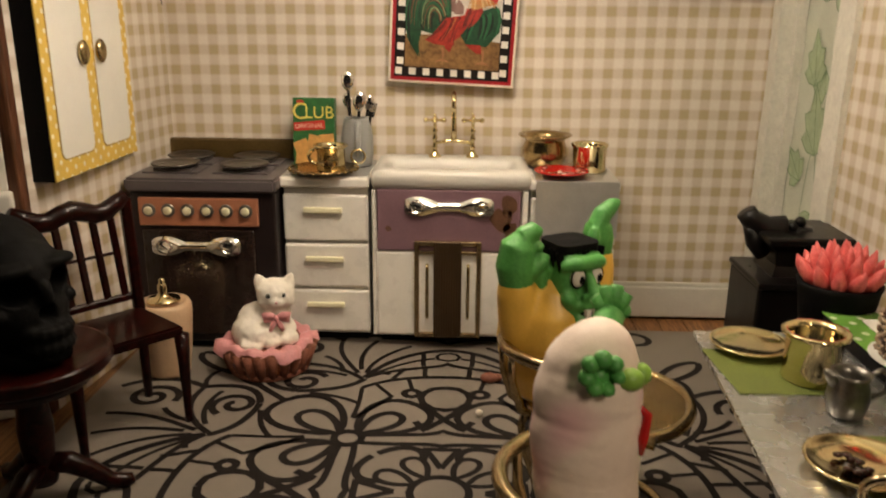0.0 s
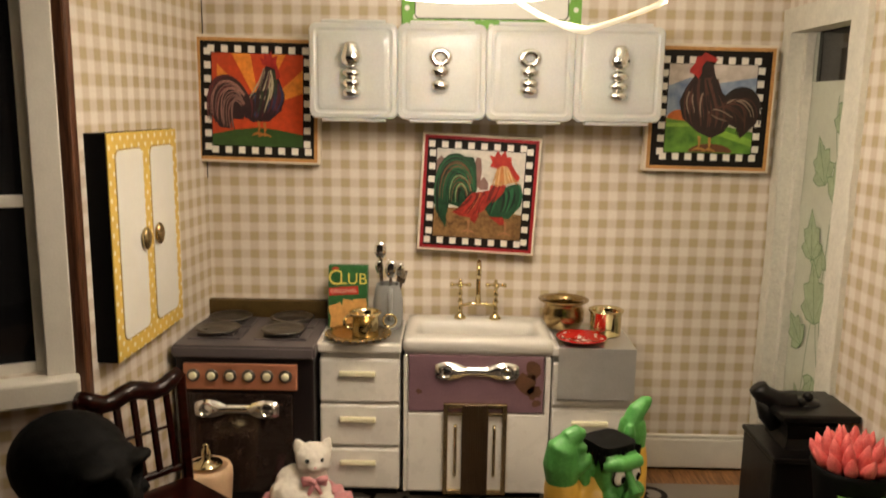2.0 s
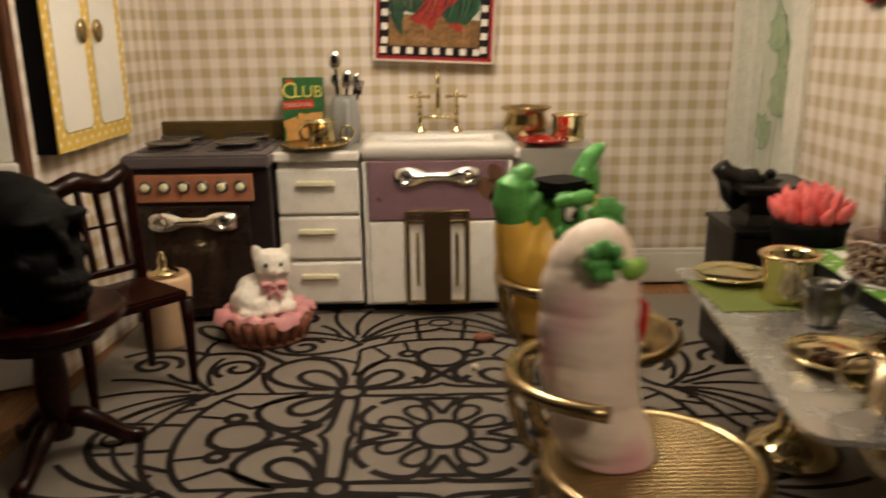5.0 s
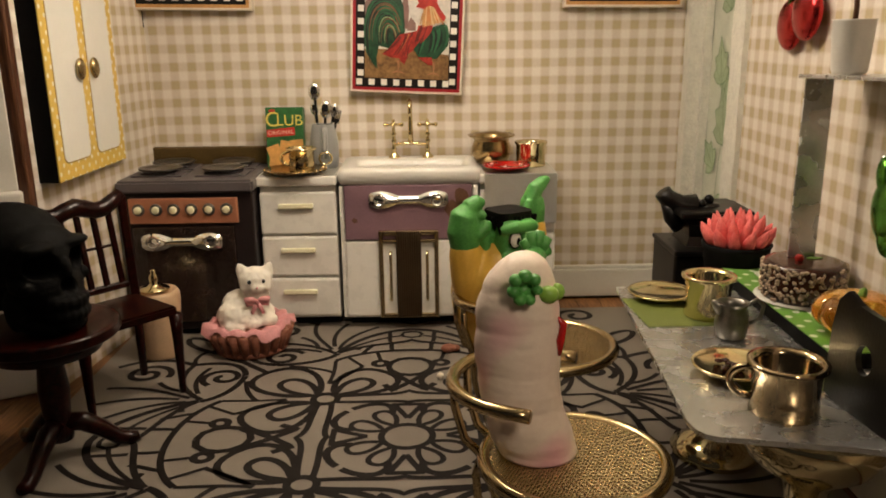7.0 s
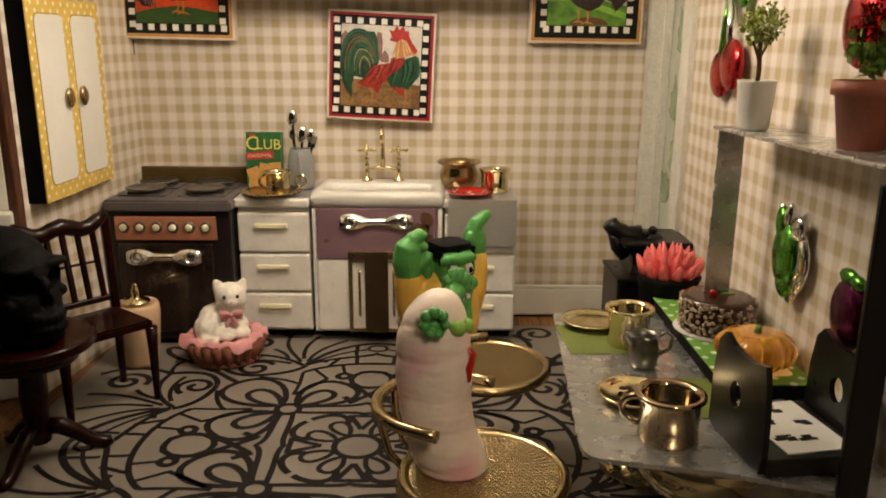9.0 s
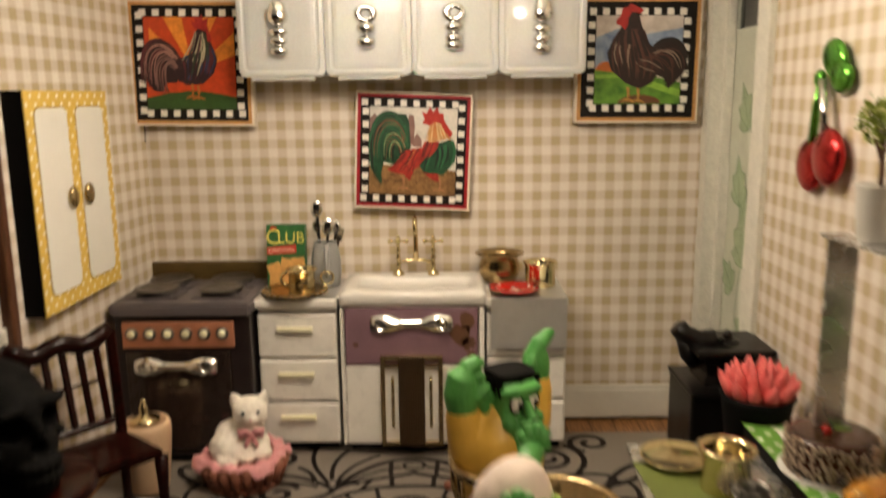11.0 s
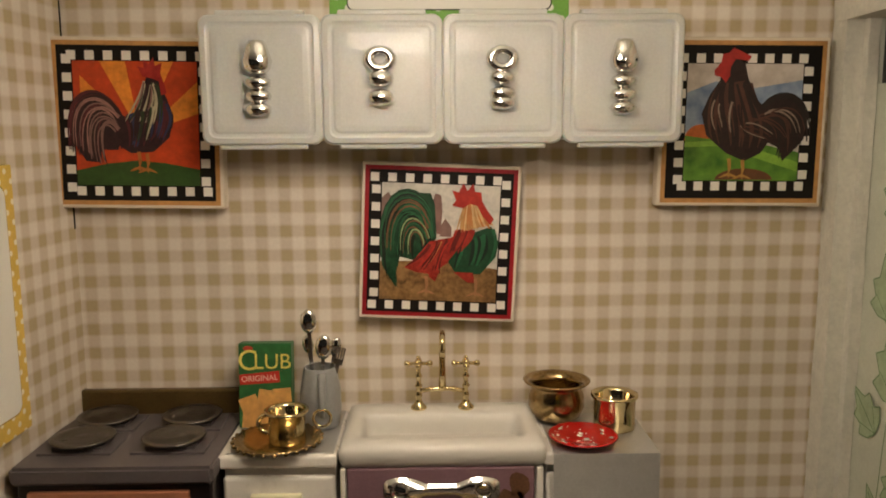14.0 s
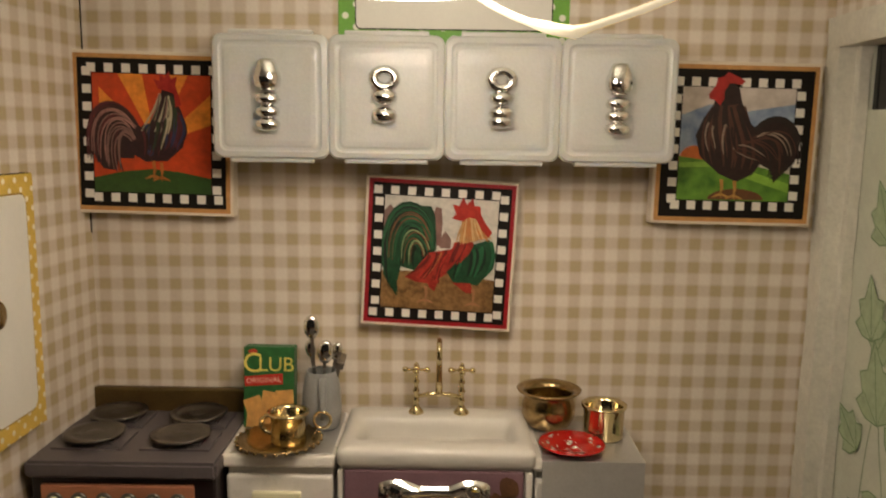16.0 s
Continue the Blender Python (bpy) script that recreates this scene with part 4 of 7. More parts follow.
def farmyard(g, F):
    g.slot(0).flat(SQUARE, 0.024, F)
    g.slot(1).flat([(-G, -G), (G, -G), (G, -0.75), (0.3, -0.55), (-G, -0.6)], 0.027, F)
    g.slot(2).flat([(-G, 0.55), (-G, 1.3), (-1.6, 1.5), (-1.35, 1.2), (-1.4, 0.55)], 0.028, F)
    g.flat([(0.0, 0.2), (0.0, 0.5), (0.15, 0.75), (0.35, 0.5), (0.35, 0.2)], 0.028, F)
    return [ink("print_pale_sky", (0.62, 0.60, 0.54), (0.74, 0.70, 0.62)), ink("print_earth", (0.13, 0.065, 0.02), (0.34, 0.19, 0.07), 7), ink("print_barn", (0.22, 0.13, 0.11))]


def hills(g, F):
    g.slot(0).flat(SQUARE, 0.024, F)
    g.slot(1).flat([(-G, 0.9), (-0.9, 1.25), (0.3, 1.05), (G, 1.3), (G, -0.2), (-G, -0.3)], 0.026, F)
    g.slot(2).flat(arc(-1.3, -0.55, 0.5, 0, 180, 10), 0.028, F)
    g.slot(3).flat([(-G, -G), (G, -G), (G, -0.9), (0.6, -0.65), (-0.6, -0.55), (-G, -0.4)], 0.030, F)
    g.slot(4).flat([(-G, -0.75), (-0.8, -0.72), (0.2, -1.0), (G, -1.5), (G, -1.2), (0.4, -0.8), (-0.8, -0.55), (-G, -0.6)], 0.032, F)
    g.slot(5).flat(arc(0.1, -1.75, 0.9, 0, 180, 12, 0.35), 0.034, F)
    return [ink("print_cloud", (0.55, 0.47, 0.40), (0.66, 0.60, 0.55), 3), ink("print_blue", (0.16, 0.24, 0.42), (0.36, 0.44, 0.55), 2.5), ink("print_sun", (0.55, 0.14, 0.03)), ink("print_grass", (0.06, 0.20, 0.02), (0.16, 0.34, 0.04), 3), ink("print_lime", (0.22, 0.42, 0.05)), ink("print_earth_mound", (0.13, 0.05, 0.02))]


def feet(g, F, spots, z):
    for x, y in spots:
        stroke(g, [(x, y + 0.5), (x + 0.03, y + 0.2), (x, y)], 0.1, 0.07, z, F)
        for d in (-0.28, 0.02, 0.3):
            stroke(g, [(x, y + 0.02), (x + d * 0.6, y - 0.05), (x + d, y - 0.1)], 0.06, 0.04, z + 0.001, F)


def sweep(g, F, z, slots, n, start, c1, c2, tip, w, jitter=0.06):
    """n curved feathers; every control point runs from its first to its second place."""
    for k in range(n):
        q = k / (n - 1)
        P = [tuple(a + (b_ - a) * q + random.uniform(-jitter, jitter) for a, b_ in zip(p0, p1)) for p0, p1 in (start, c1, c2, tip)]
        g.slot(random.choice(slots))
        ww = w * random.uniform(0.6, 1.25)
        stroke(g, bez(*P, 11), ww, ww * 0.7, z + 0.0004 * k, F)


def bird_dark(g, F):
    g.slot(0).flat([(-0.3, 0.1), (-0.7, 0.6), (-1.2, 0.85), (-1.7, 0.6), (-2.0, 0.1), (-1.95, -0.6), (-1.6, -1.15), (-1.2, -1.2), (-1.1, -0.8), (-0.6, -0.8)], 0.040, F)
    g.flat([(-0.4, 0.2), (0, 0.15), (0.15, 0.5), (0.25, 1.2), (0.4, 1.5), (0.7, 1.45), (0.8, 1.1), (0.95, 0.8), (1.15, 0.25), (1.0, -0.4), (0.5, -0.85), (-0.2, -0.9), (-0.7, -0.6)], 0.041, F)
    random.seed(41)
    sweep(g, F, 0.043, (2, 0, 0, 2, 3, 8), 26, ((-0.45, 0.25), (-0.5, -0.2)), ((-0.9, 1.25), (-0.8, 0.3)), ((-2.3, 1.35), (-1.3, 0.2)), ((-2.1, -0.8), (-0.95, -1.25)), 0.13, 0.08)
    sweep(g, F, 0.0535, (3, 9), 9, ((-0.6, 0.3), (-0.6, -0.2)), ((-1.0, 1.1), (-0.9, 0.2)), ((-2.1, 1.1), (-1.4, 0.1)), ((-2.0, -0.6), (-1.1, -1.2)), 0.03, 0.06)
    sweep(g, F, 0.0575, (0, 0, 4, 2, 8), 22, ((-0.5, 0.2), (0.9, 0.5)), ((-0.4, 0.0), (1.15, 0.2)), ((-0.4, -0.4), (1.1, -0.1)), ((-0.5, -0.75), (0.85, -0.5)), 0.14)
    sweep(g, F, 0.0665, (4, 4, 8), 9, ((0.75, 0.75), (1.0, 0.55)), ((0.8, 0.4), (1.15, 0.2)), ((0.7, 0.0), (1.05, -0.1)), ((0.55, -0.35), (0.85, -0.45)), 0.07)
    sweep(g, F, 0.0702, (5, 6, 6, 0, 3), 16, ((0.28, 1.25), (0.72, 1.2)), ((0.15, 0.8), (0.85, 0.9)), ((-0.1, 0.4), (0.9, 0.5)), ((-0.3, 0.05), (0.75, 0.05)), 0.06)
    sweep(g, F, 0.0768, (5, 5, 6, 0), 10, ((0.05, 0.4), (0.55, 0.5)), ((0.0, 0.1), (0.55, 0.2)), ((-0.05, -0.2), (0.45, -0.1)), ((-0.1, -0.5), (0.3, -0.5)), 0.06)
    g.slot(1).flat([(0.25, 1.45), (0.1, 1.75), (0.3, 1.7), (0.3, 1.97), (0.45, 1.8), (0.6, 2.03), (0.65, 1.77), (0.86, 1.87), (0.8, 1.55), (0.92, 1.2), (0.97, 0.95), (0.8, 0.88), (0.75, 1.3), (0.55, 1.38)], 0.082, F)
    g.slot(7)
    feet(g, F, ((0.05, -1.35), (0.3, -1.4)), 0.084)
    return [ink("print_plum_black", (0.022, 0.010, 0.013), (0.040, 0.015, 0.017), 8), ink("print_comb_red", (0.30, 0.012, 0.012), (0.42, 0.03, 0.02), 6), ink("print_umber", (0.035, 0.013, 0.012)), ink("print_feather_light", (0.22, 0.12, 0.10)), ink("print_feather_blue", (0.028, 0.035, 0.085)), ink("print_feather_green", (0.025, 0.04, 0.018)), ink("print_feather_silver", (0.42, 0.37, 0.24)), ink("print_leg_orange", (0.42, 0.14, 0.03)), ink("print_wine", (0.09, 0.018, 0.022)), ink("print_rose_edge", (0.34, 0.17, 0.14))]


def bird_green(g, F):
    g.slot(0).flat([(-0.2, 1.3), (-0.35, 1.65), (-1.02, 1.66), (-1.6, 1.2), (-1.98, 0.3), (-1.9, -0.8), (-1.4, -1.56), (-1.42, -1.1), (-1.3, -0.5), (-0.67, -0.65), (-0.1, 0.17)], 0.040, F)
    random.seed(42)
    sweep(g, F, 0.042, (2, 0, 0, 2, 9), 30, ((-0.22, 0.5), (-0.45, -0.2)), ((-0.3, 2.2), (-0.6, 0.5)), ((-2.3, 2.4), (-1.1, 0.5)), ((-1.98, -0.5), (-0.9, -0.5)), 0.17, 0.05)
    sweep(g, F, 0.0541, (2, 0, 0, 9), 7, ((-0.5, 0.3), (-0.6, 0.1)), ((-1.2, 1.5), (-1.2, 0.8)), ((-2.3, 1.2), (-1.7, 0.3)), ((-1.75, -1.1), (-1.35, -1.55)), 0.16, 0.04)
    sweep(g, F, 0.057, (3, 9, 3, 10), 13, ((-0.3, 0.5), (-0.5, -0.1)), ((-0.4, 1.9), (-0.7, 0.5)), ((-2.0, 2.0), (-1.1, 0.5)), ((-1.8, -0.2), (-1.0, -0.4)), 0.035, 0.08)
    g.slot(8).flat([(-0.3, 1.25), (-0.2, 1.65), (0.0, 1.6), (0.06, 1.1), (0.02, 0.3), (-0.1, 0.3)], 0.039, F)
    g.slot(4).flat([(-1.15, -0.85), (-0.8, -0.55), (-0.33, 0.05), (0.37, 0.2), (1.06, 0.5), (0.95, -0.17), (0.3, -0.66), (-0.26, -1.05), (-0.75, -1.0)], 0.062, F)
    sweep(g, F, 0.0623, (4, 4, 1, 5, 11), 18, ((0.35, 0.15), (-0.35, 0.0)), ((0.1, -0.2), (-0.4, -0.3)), ((0.0, -0.6), (-0.6, -0.5)), ((0.05, -1.0), (-1.1, -0.8)), 0.09, 0.06)
    g.slot(0).flat([(0.3, -0.6), (0.7, -0.1), (1.13, 0.4), (1.7, 0.62), (1.97, 0.1), (1.9, -0.4), (1.4, -1.0), (0.58, -1.0)], 0.070, F)
    sweep(g, F, 0.0702, (2, 0, 0, 9), 14, ((0.8, 0.0), (1.75, 0.5)), ((0.7, -0.2), (1.95, 0.2)), ((0.6, -0.5), (1.9, -0.2)), ((0.55, -0.85), (1.65, -0.65)), 0.13, 0.06)
    sweep(g, F, 0.0758, (4, 1, 11), 9, ((0.55, 0.45), (1.1, 0.5)), ((0.5, 0.2), (1.1, 0.3)), ((0.4, 0.0), (0.95, 0.1)), ((0.3, -0.3), (0.75, -0.25)), 0.14, 0.05)
    g.slot(6).flat([(0.65, 0.5), (0.72, 1.28), (1.0, 1.58), (1.3, 1.4), (1.4, 1.1), (1.75, 0.7), (1.2, 0.55), (0.9, 0.45)], 0.0796, F)
    sweep(g, F, 0.08, (5, 6, 12, 6), 16, ((0.8, 1.45), (1.3, 1.35)), ((0.75, 1.1), (1.4, 1.1)), ((0.65, 0.8), (1.55, 0.9)), ((0.6, 0.4), (1.75, 0.6)), 0.07, 0.04)
    g.slot(1).flat([(0.75, 1.2), (0.37, 1.28), (0.5, 1.45), (0.36, 1.77), (0.58, 1.72), (0.72, 2.02), (0.86, 1.78), (1.05, 2.02), (1.12, 1.75), (1.32, 1.74), (1.36, 1.45), (1.55, 1.15), (1.78, 0.87), (1.66, 0.68), (1.4, 0.95), (1.2, 1.3), (0.95, 1.35)], 0.088, F)
    g.slot(4).flat([(-0.35, -0.95), (0.05, -0.9), (-0.1, -1.3), (-0.3, -1.15)], 0.0885, F)
    g.flat([(0.5, -0.95), (1.15, -0.95), (1.25, -1.3), (1.0, -1.3)], 0.089, F)
    g.slot(7)
    feet(g, F, ((-0.4, -1.62), (1.25, -1.66)), 0.090)
    return [ink("print_cock_green", (0.008, 0.038, 0.016), (0.018, 0.085, 0.035), 7), ink("print_bright_red", (0.38, 0.016, 0.012), (0.52, 0.04, 0.022), 6), ink("print_deep_green", (0.008, 0.016, 0.009)), ink("print_gilt_edge", (0.22, 0.28, 0.13)), ink("print_saddle_red", (0.28, 0.016, 0.012), (0.40, 0.04, 0.022), 8), ink("print_saddle_gold", (0.50, 0.20, 0.06)), ink("print_hackle_gold", (0.50, 0.28, 0.11)), ink("print_leg_tan", (0.34, 0.16, 0.07)), ink("print_rust_plume", (0.22, 0.12, 0.10)), ink("print_mid_green", (0.02, 0.11, 0.045)), ink("print_brown_quill", (0.16, 0.07, 0.03)), ink("print_dark_saddle", (0.13, 0.012, 0.01)), ink("print_straw", (0.62, 0.42, 0.20))]


def bird_black(g, F):
    g.slot(0).flat([(-0.73, 1.9), (-0.3, 2.0), (-0.02, 1.8), (0.08, 1.4), (0.32, 0.77), (0.65, 0.5), (0.95, 0.1), (0.9, -0.5), (0.6, -0.95), (0.1, -1.2), (-0.5, -0.95), (-1.15, -0.4), (-1.33, 0.28), (-1.1, 0.85), (-0.8, 1.3)], 0.040, F)
    g.flat([(0.6, 0.5), (1.1, 0.78), (1.7, 0.72), (2.03, 0.25), (1.95, -0.5), (1.6, -0.9), (1.3, -1.2), (1.2, -0.8), (0.8, -0.6)], 0.041, F)
    random.seed(43)
    sweep(g, F, 0.043, (2, 0, 0, 5), 22, ((0.6, 0.35), (0.55, -0.3)), ((0.9, 1.1), (0.9, 0.1)), ((2.1, 1.2), (1.3, 0.0)), ((2.15, -0.5), (1.1, -1.1)), 0.14, 0.07)
    sweep(g, F, 0.052, (0, 0, 2, 5), 24, ((-0.75, 1.3), (0.1, 1.2)), ((-1.2, 0.7), (0.5, 0.4)), ((-1.2, 0.0), (0.9, 0.1)), ((-0.9, -0.6), (0.6, -0.8)), 0.17, 0.06)
    sweep(g, F, 0.0617, (3, 5, 0), 10, ((-0.9, 0.7), (-0.1, 0.5)), ((-1.0, 0.4), (-0.1, 0.3)), ((-0.95, 0.1), (0.0, 0.0)), ((-0.85, -0.2), (0.1, -0.4)), 0.05, 0.1)
    sweep(g, F, 0.066, (3, 5), 12, ((-0.1, -0.1), (0.9, 0.3)), ((0.1, -0.3), (1.3, 0.7)), ((0.4, -0.4), (1.9, 0.5)), ((0.7, -0.5), (1.95, -0.3)), 0.035, 0.1)
    g.slot(1).flat([(-1.0, 1.6), (-0.8, 1.85), (-0.75, 2.1), (-0.55, 2.15), (-0.42, 2.3), (-0.2, 2.2), (0.15, 2.03), (0.05, 1.9), (-0.35, 1.95), (-0.5, 1.7), (-0.5, 1.45), (-0.62, 1.22), (-0.78, 1.4), (-0.98, 1.45)], 0.072, F)
    g.slot(4)
    feet(g, F, ((-0.4, -1.62), (0.03, -1.66)), 0.074)
    return [ink("print_cock_black", (0.014, 0.007, 0.007), (0.030, 0.014, 0.012), 8), ink("print_face_red", (0.36, 0.02, 0.016), None, 6), ink("print_tail_black", (0.016, 0.011, 0.010)), ink("print_sheen", (0.26, 0.19, 0.14)), ink("print_leg_yellow", (0.42, 0.22, 0.05)), ink("print_red_brown", (0.075, 0.028, 0.02))]


OCHRE = ink("print_ochre_border", (0.52, 0.27, 0.09))
CRIMSON = ink("print_crimson_border", (0.30, 0.006, 0.012))
picture_tile((-8.1, BACK - 0.1, 17.08), 1.0, "square ceramic picture tile, dark bird on an orange sunburst, checked border", OCHRE, sunburst, bird_dark, (-1.8, -1.68, 1.83, 1.5), 1.045, 1.07)
picture_tile((1.68, BACK - 0.1, 13.1), 2.6, "square picture tile hung askew, green-tailed bird in farmyard, red border", CRIMSON, farmyard, bird_green, (-2.0, -2.0, 1.57, 1.82), 1.0, 1.1)
picture_tile((11.68, BACK - 0.1, 17.0), 0.6, "square ceramic picture tile, black bird on green hills, checked border", OCHRE, hills, bird_black, (-1.91, -1.82, 1.4, 1.56), 1.045, 1.02)

# ---------------------------------------------------------------- pendant lamp and the lit wire
t = thing("pendant_lamp", (0.85, 31.0, 20.25), "lit frosted glass dome pendant on a clear rod", "lamp")
s = Shape().lathe([(0.25, 2.42), (0.6, 2.38), (1.05, 2.22), (1.5, 1.96), (1.95, 1.6), (2.35, 1.18), (2.68, 0.7), (2.88, 0.3), (2.95, 0.0), (2.88, 0.0), (2.6, 0.68), (2.27, 1.13), (1.88, 1.53), (1.45, 1.87), (1.0, 2.12), (0.6, 2.28), (0.25, 2.32)], 64)
part("shade", s, SHADE, t, "glowing frosted glass dome")
part("rod", Shape().lathe([(0.0, 2.3), (0.22, 2.3), (0.22, 5.89), (0, 5.89)], 14), mat("clear_rod", (0.8, 0.8, 0.75), 0.1, trans=0.7, bump=0), t)
part("finial", Shape().lathe([(0, 2.38), (0.4, 2.38), (0.36, 2.52), (0.25, 2.62), (0, 2.62)], 18), WHITE, t)
t = thing("led_string", (0.0, 0.0, 0.0), "glowing thin wire with a small lit bulb, strung from the pendant", "lamp")
path = bez((1.8, 30.6, 20.3), (2.4, 30.0, 19.6), (3.2, 29.2, 19.1), (3.9, 28.5, 18.95), 10) + bez((3.9, 28.5, 18.95), (4.6, 28.2, 19.15), (5.2, 27.9, 19.35), (5.7, 27.6, 19.6), 8)[1:]
part("lit_wire", Shape().tube(path, [0.06] * 8 + [0.1] * 3 + [0.06] * (len(path) - 11), 8), WIRE, t)
part("wire", Shape().tube([(5.7, 27.6, 19.6), (6.4, 27.3, 20.0), (7.0, 27.1, 20.3)], 0.02, 6).tube([(8.1, 27.0, 20.85), (9.5, 27.0, 22.0), (11.5, 27.0, 26.1)], 0.02, 6), CARD, t)
part("bulb", Shape().tube([(7.1, 27.1, 20.38), (7.22, 27.1, 20.44), (7.57, 27.1, 20.61), (7.95, 27.1, 20.8), (8.05, 27.1, 20.85)], [0.06, 0.15, 0.18, 0.15, 0.06], 12), LED, t)

# ---------------------------------------------------------------- things on the worktops
CT = 7.19


def cup(loc, r, h, rz, label, material=GOLD, handle=True, flare=0.06):
    t = thing("cup", loc, label, "cup", rz)
    part("bowl", Shape().lathe([(0, 0), (r * 0.9, 0), (r * 0.93, 0.05), (r * 0.9, h * 0.3), (r * 0.92, h * 0.85), (r + flare, h * 0.93), (r + flare, h), (r * 0.9, h), (r * 0.82, h * 0.9), (r * 0.8, 0.12), (0, 0.1)], 28), material, t)
    part("contents", Shape().lathe([(0, h * 0.55), (r * 0.8, h * 0.55)], 20), INK, t, "dark drink")
    if handle:
        pts = [(-r * 0.9 - 0.42 * h * math.sin(a) * 0.9, 0, h * 0.5 + 0.3 * h * math.cos(a)) for a in [k * math.pi / 10 for k in range(11)]]
        part("handle", Shape().tube(pts, 0.075 * max(1, h), 8), material, t)
    return t


def plate(loc, r, material, label, rim=0.12):
    return solid("plate", Shape().lathe([(0, 0), (r * 0.6, 0), (r * 0.66, 0.05), (r * 0.97, rim + 0.05), (r, rim + 0.1), (r * 0.97, rim + 0.13), (r * 0.9, rim + 0.08), (r * 0.66, 0.12), (0, 0.1)], 36), material, loc, label, "plate")


# cracker box
t = thing("cracker_box", (-4.05, 41.55, CT), "upright green cracker packet with yellow lettering, leaning on the wall", "food box", rx=-6)
part("carton", Shape().box(-0.86, 0.86, -0.28, 0.28, 0, 2.78, 0.03), ink("carton_green", (0.025, 0.12, 0.035)), t)


def text(body, x, y, size, material, parent, yy, name="lettering", tilt=0):
    cu = bpy.data.curves.new("lettering", "FONT")
    cu.body, cu.size, cu.align_x, cu.align_y, cu.extrude = body, size * U, "CENTER", "CENTER", 0.004 * U
    ob = bpy.data.objects.new("tmp", cu)
    me = bpy.data.meshes.new_from_object(ob)
    bpy.data.objects.remove(ob)
    me.transform(Matrix.Translation((x * U, yy * U, y * U)) @ UPRIGHT @ Matrix.Rotation(radians(tilt), 4, "Z"))
    me.materials.append(material)
    o = new(name, me)
    o.parent = parent
    return o


CREAMINK = ink("lettering_cream", (0.74, 0.62, 0.14))
text("C", -0.56, 2.2, 0.95, CREAMINK, t, -0.29)
text("LUB", 0.24, 2.16, 0.70, CREAMINK, t, -0.29)
part("emblem", Shape().prism(ring(-0.55, 2.62, 0.16, 14, 0.08), 0, 0.008, Matrix.Translation((0, -0.28, 0)) @ UPRIGHT), ink("emblem_red", (0.5, 0.05, 0.03)), t)
part("red_flash", Shape().prism([(-0.82, 1.42), (0.48, 1.5), (0.46, 1.88), (-0.84, 1.76)], 0, 0.008, Matrix.Translation((0, -0.28, 0)) @ UPRIGHT), ink("carton_red", (0.46, 0.03, 0.02)), t)
text("ORIGINAL", -0.18, 1.63, 0.26, ink("lettering_pink", (0.75, 0.5, 0.42)), t, -0.295, tilt=3)
s = Shape()
for x, z, a in ((-0.5, 0.75, 20), (0.05, 0.95, -10), (0.55, 1.0, 5), (0.1, 0.45, 15), (-0.45, 0.3, -5)):
    c, q = math.cos(radians(a)) * 0.3, math.sin(radians(a)) * 0.3
    s.prism([(x - c + q, z - q - c), (x + c + q, z + q - c), (x + c - q, z + q + c), (x - c - q, z - q + c)], 0.004, 0.012 + 0.004 * a / 20, Matrix.Translation((0, -0.282, 0)) @ UPRIGHT)
part("cracker_print", s, ink("cracker_gold", (0.62, 0.33, 0.10)), t, recalc=True)

# utensil jug
t = thing("utensil_jug", (-2.28, 41.6, CT), "grey glazed jug holding silver spoons and forks", "jug")
part("body", Shape().lathe([(0, 0), (0.58, 0), (0.62, 0.1), (0.68, 0.6), (0.66, 1.2), (0.58, 1.7), (0.52, 1.95), (0.5, 2.0), (0.45, 1.95), (0.5, 1.6), (0.5, 0.3), (0, 0.2)], 28), GREYVASE, t)
part("handle", Shape().tube([(0.12, -0.52, 1.85), (0.14, -0.72, 1.6), (0.14, -0.8, 1.0), (0.12, -0.68, 0.5)], [0.12, 0.13, 0.12, 0.08], 10), GREYVASE, t)
part("ring", Shape().tube([(0.14 + 0.28 * math.cos(a), -0.82, 0.52 + 0.28 * math.sin(a)) for a in [k * math.pi / 10 for k in range(20)]], 0.05, 8, True), GOLD, t, "gold ring")
for k, (x, y, h, lean, kind) in enumerate(((-0.3, 0.05, 3.7, -3, 0), (0.0, -0.15, 2.9, 4, 0), (0.2, 0.1, 2.95, 10, 1), (-0.12, 0.2, 3.0, -8, 1), (0.3, -0.05, 2.8, 14, 2))):
    sh = Shape()
    m = Matrix.Translation((x * 0.6, y, 0.4)) @ Matrix.Rotation(radians(lean), 4, "Y")
    sh.box(-0.06, 0.06, -0.03, 0.03, 0, h - 0.9, 0.0, 2, m)
    if kind == 0:
        sh.ball((0, 0, h - 0.62), (0.28, 0.1, 0.42), 2, m)
    elif kind == 1:
        sh.ball((0, 0, h - 0.7), (0.2, 0.08, 0.34), 2, m)
    else:
        for d in (-0.12, -0.04, 0.04, 0.12):
            sh.box(d - 0.025, d + 0.025, -0.02, 0.02, h - 0.95, h - 0.5, 0, 2, m)
        sh.box(-0.14, 0.14, -0.02, 0.02, h - 1.1, h - 0.9, 0, 2, m)
    part("utensil", sh, CHROME, t, "small silver spoon or fork")

